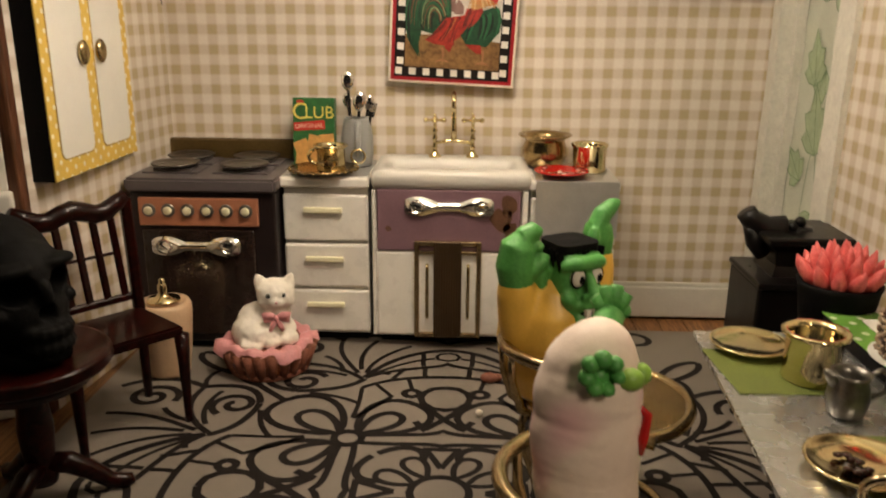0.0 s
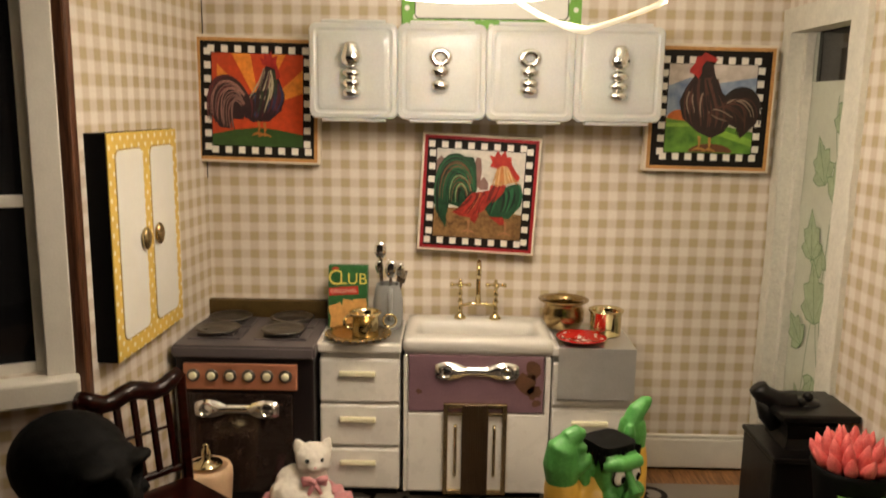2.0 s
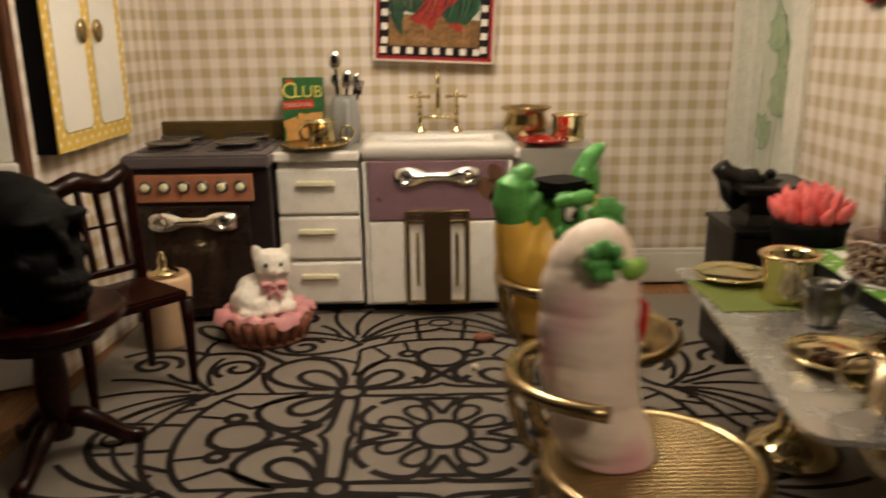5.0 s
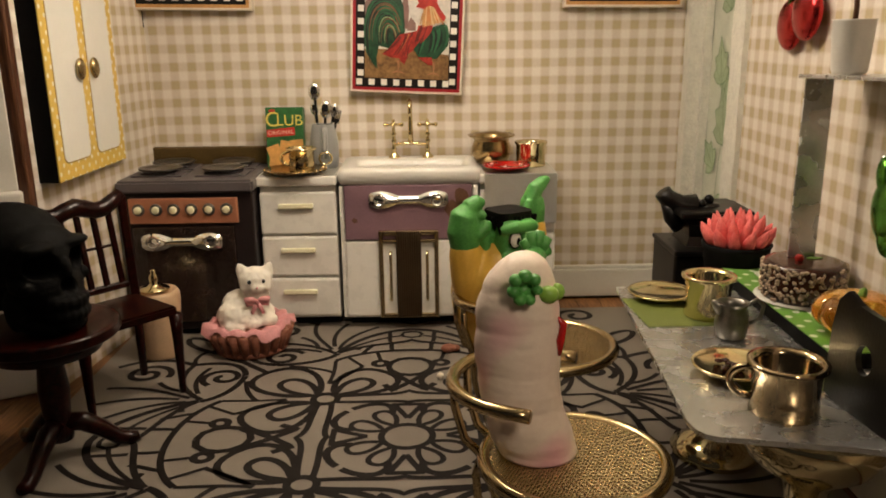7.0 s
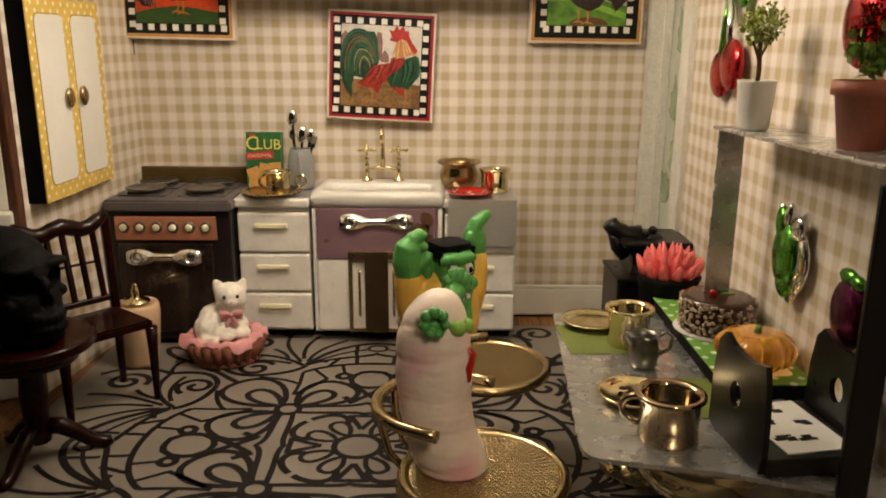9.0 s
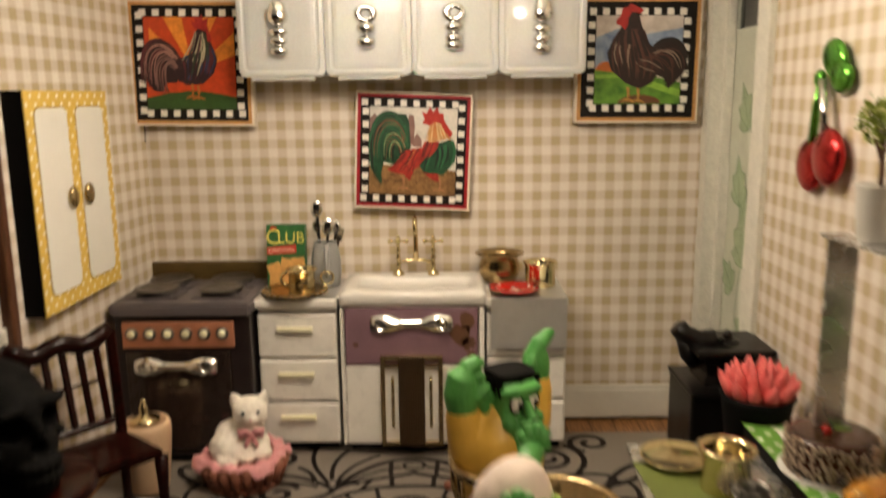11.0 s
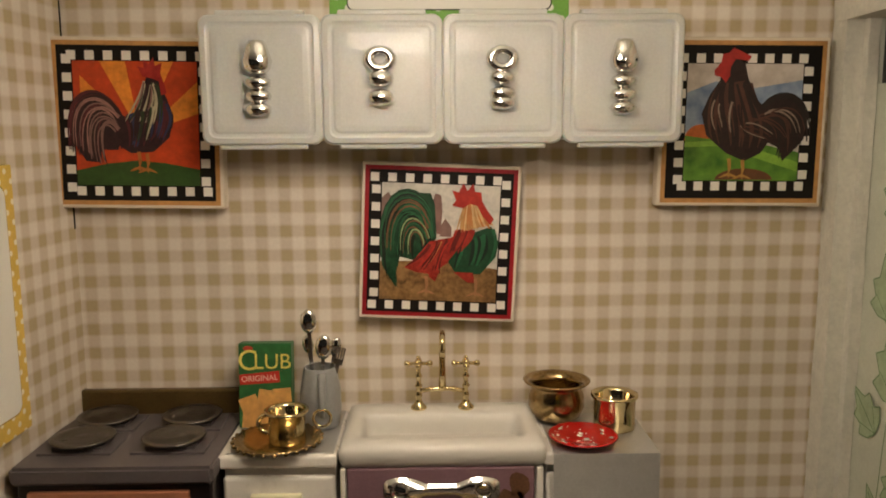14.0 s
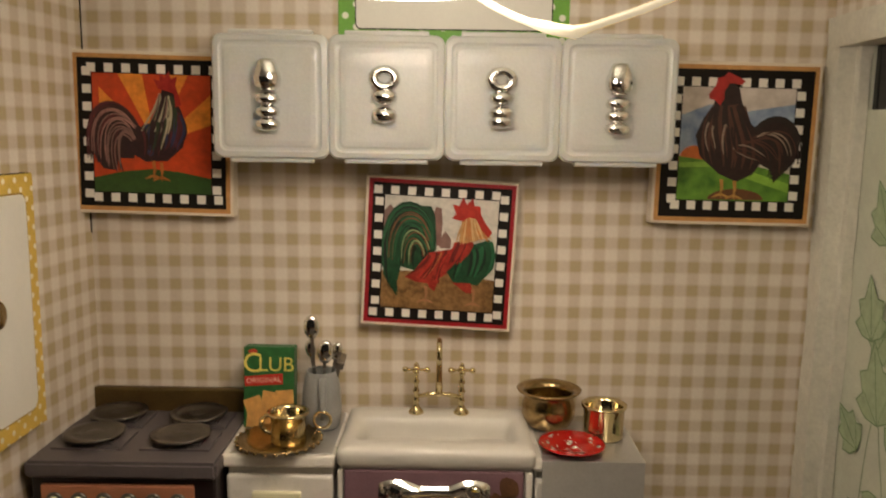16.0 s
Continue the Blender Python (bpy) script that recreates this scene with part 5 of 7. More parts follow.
s = Shape().lathe([(0, 0), (0.75, 0), (0.8, 0.06), (1.3, 0.16), (1.36, 0.2), (1.3, 0.24), (0.8, 0.14), (0, 0.12)], 36)
saucer = solid("saucer", s, COPPERPOT, (-3.42, 39.95, CT), "aged brass saucer with beaded rim", "saucer")
s = Shape()
for k in range(26):
    a = 2 * math.pi * k / 26
    s.ball((1.36 * math.cos(a), 1.36 * math.sin(a), 0.18), 0.08, 1)
part("beads", s, COPPERPOT, saucer)
cup((-3.1, 39.9, CT + 0.13), 0.62, 1.02, -10, "shiny gold cup standing on a brass saucer")
t = thing("cooking_pot", (5.55, 41.85, CT), "small tarnished brass cooking pot with flared rim", "pot")
part("body", Shape().lathe([(0, 0), (0.55, 0), (0.78, 0.15), (0.93, 0.5), (0.92, 0.85), (0.82, 1.12), (0.84, 1.2), (1.08, 1.32), (1.12, 1.38), (1.06, 1.4), (0.8, 1.28), (0.76, 1.1), (0.84, 0.8), (0.82, 0.4), (0.5, 0.12), (0, 0.1)], 36), COPPERPOT, t)
cup((7.3, 41.0, CT + 0.03), 0.74, 1.12, 150, "shiny gold mug beside a brass pot", handle=False, flare=0.02)
s = Shape()
s.lathe([(0, 0.02), (0.6, 0.02), (0.68, 0.06), (1.02, 0.2), (1.08, 0.24), (1.02, 0.27), (0.66, 0.13), (0, 0.11)], 36)
random.seed(3)
s.slot(1)
for k in range(60):
    a, r = random.uniform(0, 6.28), math.sqrt(random.random()) * 0.95
    z = 0.115 + max(0, r - 0.66) * 0.42
    s.ball((r * math.cos(a), r * math.sin(a), z), (random.choice((0.02, 0.03, 0.05, 0.11)),) * 2 + (0.012,), 1)
solid("plate", s, [REDGLOSS, PRINTWHITE], (6.05, 39.75, CT + 0.03), "red enamel plate speckled with white", "plate")

# yellow wall cupboard
t = thing("wall_cupboard", (-10.85, 36.6, 8.0), "shallow cupboard with yellow dotted frame, two white doors and brass knobs", "cupboard", rz=-1.5)
part("case", Shape().box(-0.82, -0.06, -3.1, 3.05, 0, 7.9, 0.02), BLACKMATT, t, "black sides")
part("front", Shape().box(-0.06, 0.0, -3.1, 3.05, 0, 7.9, 0.02), YELLOWDOT, t, "yellow dotted front")
ONSIDE = Matrix(((0, 0, 1, 0), (1, 0, 0, 0), (0, 1, 0, 0), (0, 0, 0, 1)))
for y0, y1, ky in ((-2.55, -0.35, -0.62), (0.35, 2.55, 0.62)):
    part("door_line", Shape().prism(rounded(y0 - 0.05, y1 + 0.05, 0.6, 7.35, 0.35), 0, 0.012, ONSIDE), ink("door_outline_gilt", (0.40, 0.25, 0.06)), t)
    d = part("door", Shape().prism(rounded(y0, y1, 0.65, 7.3, 0.3), 0, 0.03, ONSIDE), CARD, t, "white door panel")
    part("knob", Shape().ball((0.14, ky, 4.0), (0.16, 0.30, 0.42), 3), BRASS, d, "oval brass knob")

# ---------------------------------------------------------------- left: corner chair, pedestal table, skull, urn, cat figure


def stretch_box(sh, a, b, w, d=None):
    """A square bar from a to b."""
    a, b = Vector(a), Vector(b)
    m = Matrix.Translation(a) @ (b - a).to_track_quat("Z", "Y").to_matrix().to_4x4()
    d = d or w
    return sh.box(-w / 2, w / 2, -d / 2, d / 2, 0, (b - a).length, min(w, d) * 0.2, 1, m)


FR, BR, BL, FL = (-6.85, 32.6), (-9.0, 34.35), (-11.45, 31.5), (-9.3, 29.9)
t = thing("chair", (-9.2, 31.9, 0), "dark mahogany slat-back side chair with a polished wooden seat", "chair")
O = Vector((-9.2, 31.9, 0))


def rel(p, z):
    return Vector((p[0], p[1], z)) - O


sh = Shape().prism([(p[0] - O.x, p[1] - O.y) for p in (FR, BR, BL, FL)], 3.15, 3.5)
bmesh.ops.bevel(sh.bm, geom=sh.bm.edges[:], offset=0.08, segments=2, affect="EDGES")
sh.done = 0
sh.mark()
part("seat", sh, MAHOGANY, t)
for p in (FR, FL):
    q = (p[0] * 0.96 + O.x * 0.04, p[1] * 0.96 + O.y * 0.04)
    part("leg", Shape().tube([rel(q, 0), rel(q, 0.4), rel(q, 2.2), rel(q, 3.2)], [0.15, 0.14, 0.2, 0.26], 8), MAHOGANY, t)
for p in (BR, BL):
    q = (p[0] * 0.97 + O.x * 0.03, p[1] * 0.97 + O.y * 0.03)
    part("leg", Shape().tube([rel(q, 0), rel(q, 3.2)], [0.15, 0.2], 8), MAHOGANY, t)
    lean = (q[0] - 0.25, q[1] + 0.3)
    part("post", stretch_box(Shape(), rel(q, 3.3), rel(lean, 7.35), 0.36), MAHOGANY, t)
b0, b1 = Vector((BR[0] - 0.25, BR[1] + 0.28, 0)) - O, Vector((BL[0] - 0.2, BL[1] + 0.28, 0)) - O
rail = [b0.lerp(b1, k / 10) + Vector((0, 0, 7.0 + 0.14 * math.cos(k / 10 * math.pi * 4) + 0.2 * abs(k / 5 - 1) ** 3)) for k in range(11)]
part("top_rail", Shape().tube(rail, [0.26, 0.3, 0.33, 0.33, 0.33, 0.35, 0.33, 0.33, 0.33, 0.3, 0.26], 8), MAHOGANY, t)
low = [b0.lerp(b1, 0) + Vector((0.3, -0.05, 3.9)), b0.lerp(b1, 1) + Vector((0.3, -0.05, 3.9))]
part("low_rail", stretch_box(Shape(), low[0], low[1], 0.25), MAHOGANY, t)
for k in range(5):
    f = 0.17 + k * 0.165
    part("slat", stretch_box(Shape(), b0.lerp(b1, f) + Vector((0.3, -0.05, 3.9)), b0.lerp(b1, f) + Vector((0.02, 0, 6.9)), 0.3, 0.12), MAHOGANY, t)
part("cross_slat", stretch_box(Shape(), b0.lerp(b1, 0.16) + Vector((0.16, -0.02, 5.5)), b0.lerp(b1, 0.85) + Vector((0.16, -0.02, 5.5)), 0.1), MAHOGANY, t)

t = thing("pedestal_table", (-9.4, 27.8, 0), "round mahogany pedestal table on carved splayed feet", "table")
part("tabletop", Shape().lathe([(0, 4.15), (1.95, 4.15), (2.15, 4.22), (2.22, 4.32), (2.14, 4.42), (2.2, 4.5), (2.14, 4.58), (2.02, 4.6), (0, 4.6)], 48), MAHOGANY, t)
part("apron", Shape().lathe([(1.5, 3.75), (1.6, 3.75), (1.65, 4.16), (1.5, 4.16)], 40), MAHOGANY, t)
part("column", Shape().lathe([(0, 0.7), (0.4, 0.7), (0.45, 1.0), (0.35, 1.2), (0.42, 1.6), (0.48, 2.4), (0.4, 3.2), (0.5, 3.6), (0.8, 3.9), (1.0, 4.15), (0, 4.15)], 22), MAHOGANY, t)
for a in (25, 145, 265):
    c, q = math.cos(radians(a)), math.sin(radians(a))
    pts = [(r * c, r * q, z) for r, z in ((0.2, 1.25), (0.7, 1.15), (1.2, 0.8), (1.7, 0.35), (2.1, 0.2), (2.35, 0.26))]
    part("foot", Shape().tube(pts, [0.3, 0.32, 0.28, 0.24, 0.24, 0.16], 10), MAHOGANY, t)

# black skull ornament, facing +x
s = Shape()
s.ball((-0.45, 0, 2.1), (1.5, 1.22, 1.25), 3).ball((0.55, 0, 1.95), (0.85, 1.0, 0.95), 3).ball((0.75, 0, 1.2), (0.72, 0.82, 0.75), 3).ball((1.05, 0, 0.85), (0.58, 0.55, 0.5), 3)
s.ball((-0.45, 0, 1.15), (1.0, 0.95, 0.75), 3).ball((1.1, 0, 0.4), (0.55, 0.52, 0.36), 3)
for y in (-1, 1):
    s.ball((0.75, 0.82 * y, 1.42), (0.42, 0.2, 0.22), 2).ball((0.35, 0.75 * y, 0.75), (0.35, 0.2, 0.62), 2).tube([(0.35, 0.72 * y, 0.5), (0.8, 0.6 * y, 0.28), (1.2, 0.3 * y, 0.22)], 0.24, 10)
    s.ball((1.1, 0.5 * y, 2.38), (0.32, 0.45, 0.17), 2)
s.ball((1.35, 0, 1.75), (0.22, 0.16, 0.35), 2)
for z in (0.93, 0.6):
    for k in range(9):
        a = radians(-72 + 18 * k)
        s.ball((1.12 + 0.53 * math.cos(a), 0.53 * math.sin(a), z), (0.12, 0.1, 0.17), 2)
s = organic(s, 0.05, 3)
for v in s.bm.verts:
    for c, r, d in (((1.25, -0.52, 1.92), (0.5, 0.40, 0.36), 0.75), ((1.25, 0.52, 1.92), (0.5, 0.40, 0.36), 0.75), ((1.45, 0, 1.33), (0.35, 0.2, 0.26), 0.4), ((0.55, -0.95, 1.0), (0.4, 0.4, 0.3), 0.0), ((0.55, 0.95, 1.0), (0.4, 0.4, 0.3), 0.0)):
        k = math.sqrt(sum(((a - b_) / q) ** 2 for a, b_, q in zip(v.co, c, r)))
        if k < 1:
            v.co.x -= d * (1 - k * k)
bmesh.ops.scale(s.bm, vec=(1.2, 1.22, 1.15), verts=s.bm.verts[:])
solid("skull_ornament", s, BLACKMATT, (-9.62, 27.75, 4.56), "matt black skull ornament resting on a round table", "ornament", rz=-26)

t = thing("urn", (-8.95, 36.3, 0), "tan clay urn with a gold lid and knob", "urn")
part("body", Shape().lathe([(0, 0), (0.72, 0), (0.78, 0.2), (0.88, 1.0), (0.95, 1.8), (1.0, 2.5), (0.98, 2.8), (0.9, 2.95), (0.78, 2.95), (0.75, 2.75), (0, 2.7)], 32), TAN, t)
part("lid", Shape().lathe([(0, 2.98), (0.62, 2.97), (0.6, 3.05), (0.3, 3.12), (0.16, 3.25), (0.2, 3.45), (0.16, 3.62), (0.1, 3.68), (0.13, 3.8), (0, 3.88)], 24), GOLD, t, "gold domed lid with knob")

cat = Shape()
cat.ball((-0.15, 0.0, 1.45), (1.25, 1.1, 0.62), 3).ball((-0.62, -0.25, 1.55), (0.72, 0.75, 0.6), 3).ball((-0.35, 0.1, 1.85), (0.8, 0.75, 0.62), 3)
cat.ball((0.3, -0.12, 2.05), (0.62, 0.6, 0.85), 3).ball((0.72, -0.62, 1.35), (0.5, 0.45, 0.3), 2).ball((0.15, -0.85, 1.3), (0.42, 0.38, 0.26), 2)
cat.tube([(-1.1, -0.3, 1.25), (-0.8, -0.95, 1.2), (-0.2, -1.12, 1.15)], [0.22, 0.24, 0.16], 10)
cat.ball((0.36, -0.25, 2.92), (0.72, 0.62, 0.58), 3).ball((0.42, -0.72, 2.74), (0.34, 0.26, 0.22), 2).ball((0.0, -0.45, 2.7), (0.32, 0.3, 0.26), 2).ball((0.78, -0.42, 2.7), (0.3, 0.3, 0.26), 2)
for x, lean in ((-0.16, -0.42), (0.86, 0.36)):
    cat.lathe([(0.3, -0.1), (0.24, 0.14), (0.12, 0.34), (0.0, 0.44)], 12, m=Matrix.Translation((x, -0.18, 3.28)) @ Matrix.Rotation(lean, 4, "Y"), squash=0.55)
cat = organic(cat, 0.06, 3)
for v in cat.bm.verts:
    d = noise.noise(v.co * 5.0) * 0.035 + noise.noise(Vector((v.co.x * 9, v.co.y * 9, v.co.z * 4))) * 0.02
    v.co += (v.co - Vector((0.1, 0, 1.6))).normalized() * d
s = Shape()
s.slot(0).lathe([(0, 0), (1.3, 0), (1.4, 0.12), (1.55, 0.6), (1.72, 1.05), (1.55, 1.12), (0, 1.05)], 40)
for k in range(22):
    a = 2 * math.pi * k / 22
    d = Vector((math.cos(a), math.sin(a), 0))
    s.tube([d * 1.4 + Vector((0, 0, 0.1)), d * 1.56 + Vector((0, 0, 0.55)), d * 1.72 + Vector((0, 0, 1.0))], [0.16, 0.19, 0.2], 7)
s.tube([(1.47 * math.cos(a), 1.47 * math.sin(a), 0.1) for a in [k * math.pi / 24 for k in range(48)]], 0.1, 6, True)
# cloth lining with corners that fold out over the rim
s.slot(1)
n = 72
rows = []
for r0, z0 in ((1.2, 1.14), (1.5, 1.24), (1.66, 1.22), (1.72, 1.06)):
    row = []
    for k in range(n):
        a = 2 * math.pi * k / n
        out = max(0.0, math.cos(3.5 * a + 0.6)) ** 2 * (r0 - 1.2) * 0.7
        row.append(s.bm.verts.new(((r0 + out + 0.03 * math.sin(19 * a)) * math.cos(a), (r0 + out + 0.03 * math.sin(19 * a)) * math.sin(a), z0 + 0.07 * math.sin(13 * a + r0) + out * 0.2 - (0.25 if r0 > 1.7 and out > 0.15 else 0))))
    rows.append(row)
for a, b_ in zip(rows, rows[1:]):
    for k in range(n):
        s.bm.faces.new((a[k], a[(k + 1) % n], b_[(k + 1) % n], b_[k]))
s.mark(True)
# bow
for sg in (-1, 1):
    s.tube([(0.4, -0.86, 2.2), (0.4 + 0.22 * sg, -0.92, 2.32), (0.4 + 0.44 * sg, -0.84, 2.3), (0.4 + 0.4 * sg, -0.8, 2.1), (0.4 + 0.15 * sg, -0.86, 2.14)], [0.08, 0.12, 0.13, 0.12, 0.08], 8)
    s.tube([(0.4, -0.88, 2.16), (0.4 + 0.14 * sg, -0.95, 1.95), (0.4 + 0.24 * sg, -0.94, 1.74)], [0.07, 0.1, 0.07], 8)
s.ball((0.4, -0.92, 2.2), 0.11, 2).ball((0.43, -0.98, 2.8), (0.06, 0.04, 0.04), 1)
s.slot(2)
me = bpy.data.meshes.new("coat")
cat.bm.to_mesh(me)
s.bm.from_mesh(me)
s.mark(True)
for x in (0.14, 0.68):
    s.slot(4).ball((x, -0.80 + 0.06 * (x > 0.5), 3.0), (0.105, 0.06, 0.1), 2).slot(3).ball((x + 0.01, -0.85 + 0.06 * (x > 0.5), 3.0), (0.055, 0.03, 0.075), 2)
solid("cat_figurine", s, [BASKET, FRILL, CATWHITE, INK, mat("grey_eye", (0.16, 0.18, 0.17), 0.2, vary=0.2)], (-5.25, 37.0, 0.05), "white cat figurine with pink bow sitting in a brown basket", "figurine", rz=10).scale = (1.0, 1.0, 1.06)

# ---------------------------------------------------------------- brass stools and the rubber figures


def stool():
    t = thing("stool", (5.85, 20.95, 0), "brass cantilever stool with round woven mesh seat and curved arm rail", "stool", rz=-26, group="brass stools at the table")
    R, Z = 2.1, 3.5
    part("seat_rim", Shape().tube([(R * math.cos(a), R * math.sin(a), Z) for a in [k * math.pi / 32 for k in range(64)]], 0.17, 10, True), BRASS, t)
    sh = Shape()
    n = 26
    for k in range(-n, n + 1):
        u = k / n * (R - 0.1)
        L = math.sqrt(max(0.01, (R - 0.05) ** 2 - u * u))
        for ax in (0, 1):
            m = 26
            pts = []
            for j in range(m + 1):
                w = -L + 2 * L * j / m
                z = Z + 0.06 + 0.016 * (1 if (j + k + ax) % 2 else -1) + ax * 0.012
                pts.append((u, w, z) if ax else (w, u, z))
            sh.tube(pts, 0.026, 4)
    tagged(part("seat_mesh", sh, BRASS, t, "woven brass wire mesh"), kind="stuff")
    part("seat_pan", Shape().lathe([(0, Z - 0.03), (R - 0.1, Z - 0.03), (R - 0.1, Z - 0.07), (0, Z - 0.07)], 36), mat("pan_brass", (0.22, 0.15, 0.06), 0.4, 0.9), t)
    arm = [(-0.5, -1.75, 5.3), (-0.85, -1.75, 5.3)] + [(-1.2 + 1.72 * math.cos(radians(a)), 1.75 * math.sin(radians(a)), 5.3) for a in range(270, 89, -10)] + [(-0.85, 1.75, 5.3), (-0.5, 1.75, 5.3)]
    part("arm_rail", Shape().tube(arm, 0.16, 10), BRASS, t, "curved brass arm rail")
    for y in (-0.4, 0.4):
        part("back_strut", Shape().tube([(-2.88, y, 5.25), (-2.85, y, 4.5), (-2.6, y, 3.7), (-2.1, y, 3.3)], 0.11, 8), BRASS, t)
        part("leg_strut", Shape().tube([(-2.1, y, 3.45), (-2.3, y, 2.8), (-2.25, y, 2.2), (-1.9, y, 1.2), (-1.65, y, 0.25)], 0.11, 8), BRASS, t)
    part("floor_ring", Shape().tube([(1.7 * math.cos(a), 1.7 * math.sin(a), 0.2) for a in [k * math.pi / 24 for k in range(48)]], 0.13, 8, True), BRASS, t)
    return t


st = stool()
copy_thing(st, pose(6.25 * U, 28.05 * U, 0, 0, 0, 14))

# yellow peel-bodied puppet: a green square-headed monster with raised fists; drawn facing -y
s = Shape()
s.slot(0).tube([(-0.15, 0.15, 0.0), (-0.15, 0.15, 0.25), (-0.2, 0.12, 0.9), (-0.2, 0.12, 1.6), (-0.15, 0.2, 2.3), (-0.1, 0.32, 2.9), (-0.05, 0.4, 3.3)], [0.85, 1.05, 1.3, 1.42, 1.36, 1.2, 0.9], 28)
s.tube([(-1.0, 0.05, 1.7), (-1.3, 0.0, 2.4), (-1.4, 0.0, 3.1), (-1.4, 0.0, 3.42)], [0.62, 0.54, 0.5, 0.45], 16)
s.tube([(0.85, 0.25, 1.6), (1.15, 0.15, 2.5), (1.3, 0.2, 3.3), (1.32, 0.25, 3.75)], [0.62, 0.54, 0.46, 0.4], 16)
body = organic(s, 0.07, 5)
body.slot(1)
g = Shape()
# skull: a tall block with a heavy brow, narrowing to the chin
g.box(-0.62, 0.62, -0.95, 0.3, 2.9, 4.2, 0.28, 4).ball((0, -0.55, 2.75), (0.66, 0.66, 0.6), 3).ball((0, -0.92, 2.4), (0.42, 0.42, 0.36), 3)
g.tube([(0.0, -0.85, 2.4), (0.04, -1.2, 1.75), (0.08, -1.3, 1.0)], [0.46, 0.3, 0.04], 12)
g.tube([(-0.62, -0.78, 3.86), (-0.3, -1.08, 3.98), (0.3, -1.08, 3.98), (0.62, -0.78, 3.86)], [0.13, 0.19, 0.19, 0.13], 12)
g.tube([(0, -1.05, 3.75), (0, -1.25, 3.4), (0, -1.42, 3.2)], [0.09, 0.15, 0.2], 10).ball((-0.16, -1.25, 3.14), 0.12, 2).ball((0.16, -1.25, 3.14), 0.12, 2)
g.ball((-0.45, -0.95, 3.05), (0.24, 0.22, 0.24), 2).ball((0.45, -0.95, 3.05), (0.24, 0.22, 0.24), 2)
g.tube([(-0.42, -1.02, 2.86), (-0.18, -1.22, 2.94), (0.18, -1.22, 2.94), (0.42, -1.02, 2.86)], [0.08, 0.12, 0.12, 0.08], 10).tube([(-0.34, -1.08, 2.58), (0, -1.26, 2.5), (0.34, -1.08, 2.58)], [0.08, 0.12, 0.08], 10)
for sg in (-1, 1):
    g.tube([(0.66 * sg, -0.3, 3.75), (0.84 * sg, -0.25, 3.55), (0.82 * sg, -0.3, 3.2), (0.68 * sg, -0.35, 2.98)], [0.1, 0.17, 0.15, 0.08], 10)
# first fist: mitten curled over, thumb and fingers to the inside
g.tube([(-1.4, 0.0, 3.3), (-1.46, 0.0, 3.8), (-1.42, -0.02, 4.3), (-1.2, -0.06, 4.62)], [0.44, 0.5, 0.44, 0.2], 16)
g.tube([(-1.3, -0.05, 4.5), (-1.0, -0.12, 4.68), (-0.82, -0.15, 4.62)], [0.3, 0.24, 0.12], 12).ball((-0.98, -0.25, 4.3), (0.16, 0.2, 0.15), 2)
g.tube([(-1.15, -0.25, 3.7), (-0.86, -0.35, 3.95), (-0.8, -0.3, 4.1)], [0.22, 0.19, 0.13], 10)
# other fist: fingers point up and out
g.tube([(1.32, 0.25, 3.65), (1.27, 0.22, 4.15), (1.25, 0.2, 4.5)], [0.38, 0.42, 0.36], 16)
g.tube([(1.15, 0.15, 4.45), (1.33, 0.15, 4.78), (1.68, 0.15, 5.02), (1.86, 0.15, 5.08)], [0.28, 0.27, 0.19, 0.08], 12)
g.tube([(1.02, 0.0, 4.05), (0.9, -0.06, 4.3), (0.94, -0.05, 4.5)], [0.17, 0.17, 0.1], 10)
g = organic(g, 0.045, 2)
me = bpy.data.meshes.new("skin")
g.bm.to_mesh(me)
body.bm.from_mesh(me)
body.mark(True)
# flat-topped hair with a jagged fringe
body.slot(2).prism(rounded(-0.6, 0.6, -0.82, 0.34, 0.28), 4.1, 4.36)
for k in range(9):
    x = -0.6 + 0.15 * k
    body.lathe([(0.11, 0.05), (0.09, -0.1), (0.0, -0.26 - 0.1 * (k % 2))], 6, (x * 0.9, -0.8 + 0.04 * abs(k - 4) ** 1.4, 4.2))
for sg in (-1, 1):
    for k in range(4):
        body.lathe([(0.12, 0.05), (0.1, -0.15), (0.0, -0.5 + 0.06 * k)], 6, (0.62 * sg, -0.7 + 0.25 * k, 4.16))
    body.lathe([(0, 0), (0.13, 0), (0.13, 0.26), (0, 0.26)], 10, m=Matrix.Translation((0.7 * sg, -0.1, 3.9)) @ Matrix.Rotation(radians(90) * sg, 4, "Y"))
for x in (-0.27, 0.27):
    body.slot(3).ball((x, -0.98, 3.6), (0.2, 0.16, 0.25), 3).slot(2).tube([(x + 0.21 * math.cos(a), -1.02, 3.6 + 0.26 * math.sin(a)) for a in [k * math.pi / 10 for k in range(20)]], 0.025, 6, True).ball((x + 0.03, -1.11, 3.57), (0.085, 0.05, 0.12), 2)
body.slot(2).ball((0, -1.2, 2.72), (0.3, 0.05, 0.06), 2)
body.slot(3).box(-0.19, -0.03, -1.34, -1.2, 2.64, 2.84, 0.03).box(0.05, 0.19, -1.34, -1.2, 2.66, 2.82, 0.03)
solid("rubber_figure", body, [BANANA, GREENSKIN, BLACKMATT, PRINTWHITE], (4.85, 28.25, 3.6), "yellow peel-shaped rubber puppet with green monster face and raised fists", "toy figure", rz=30)

# pale finger-shaped puppet with two green hands: a bent, creased stump with a swollen face side
s = Shape()


def spine(z):
    """Sideways bend of the stump at height z."""
    return 0.1 - 0.394 * z + 0.0656 * z * z


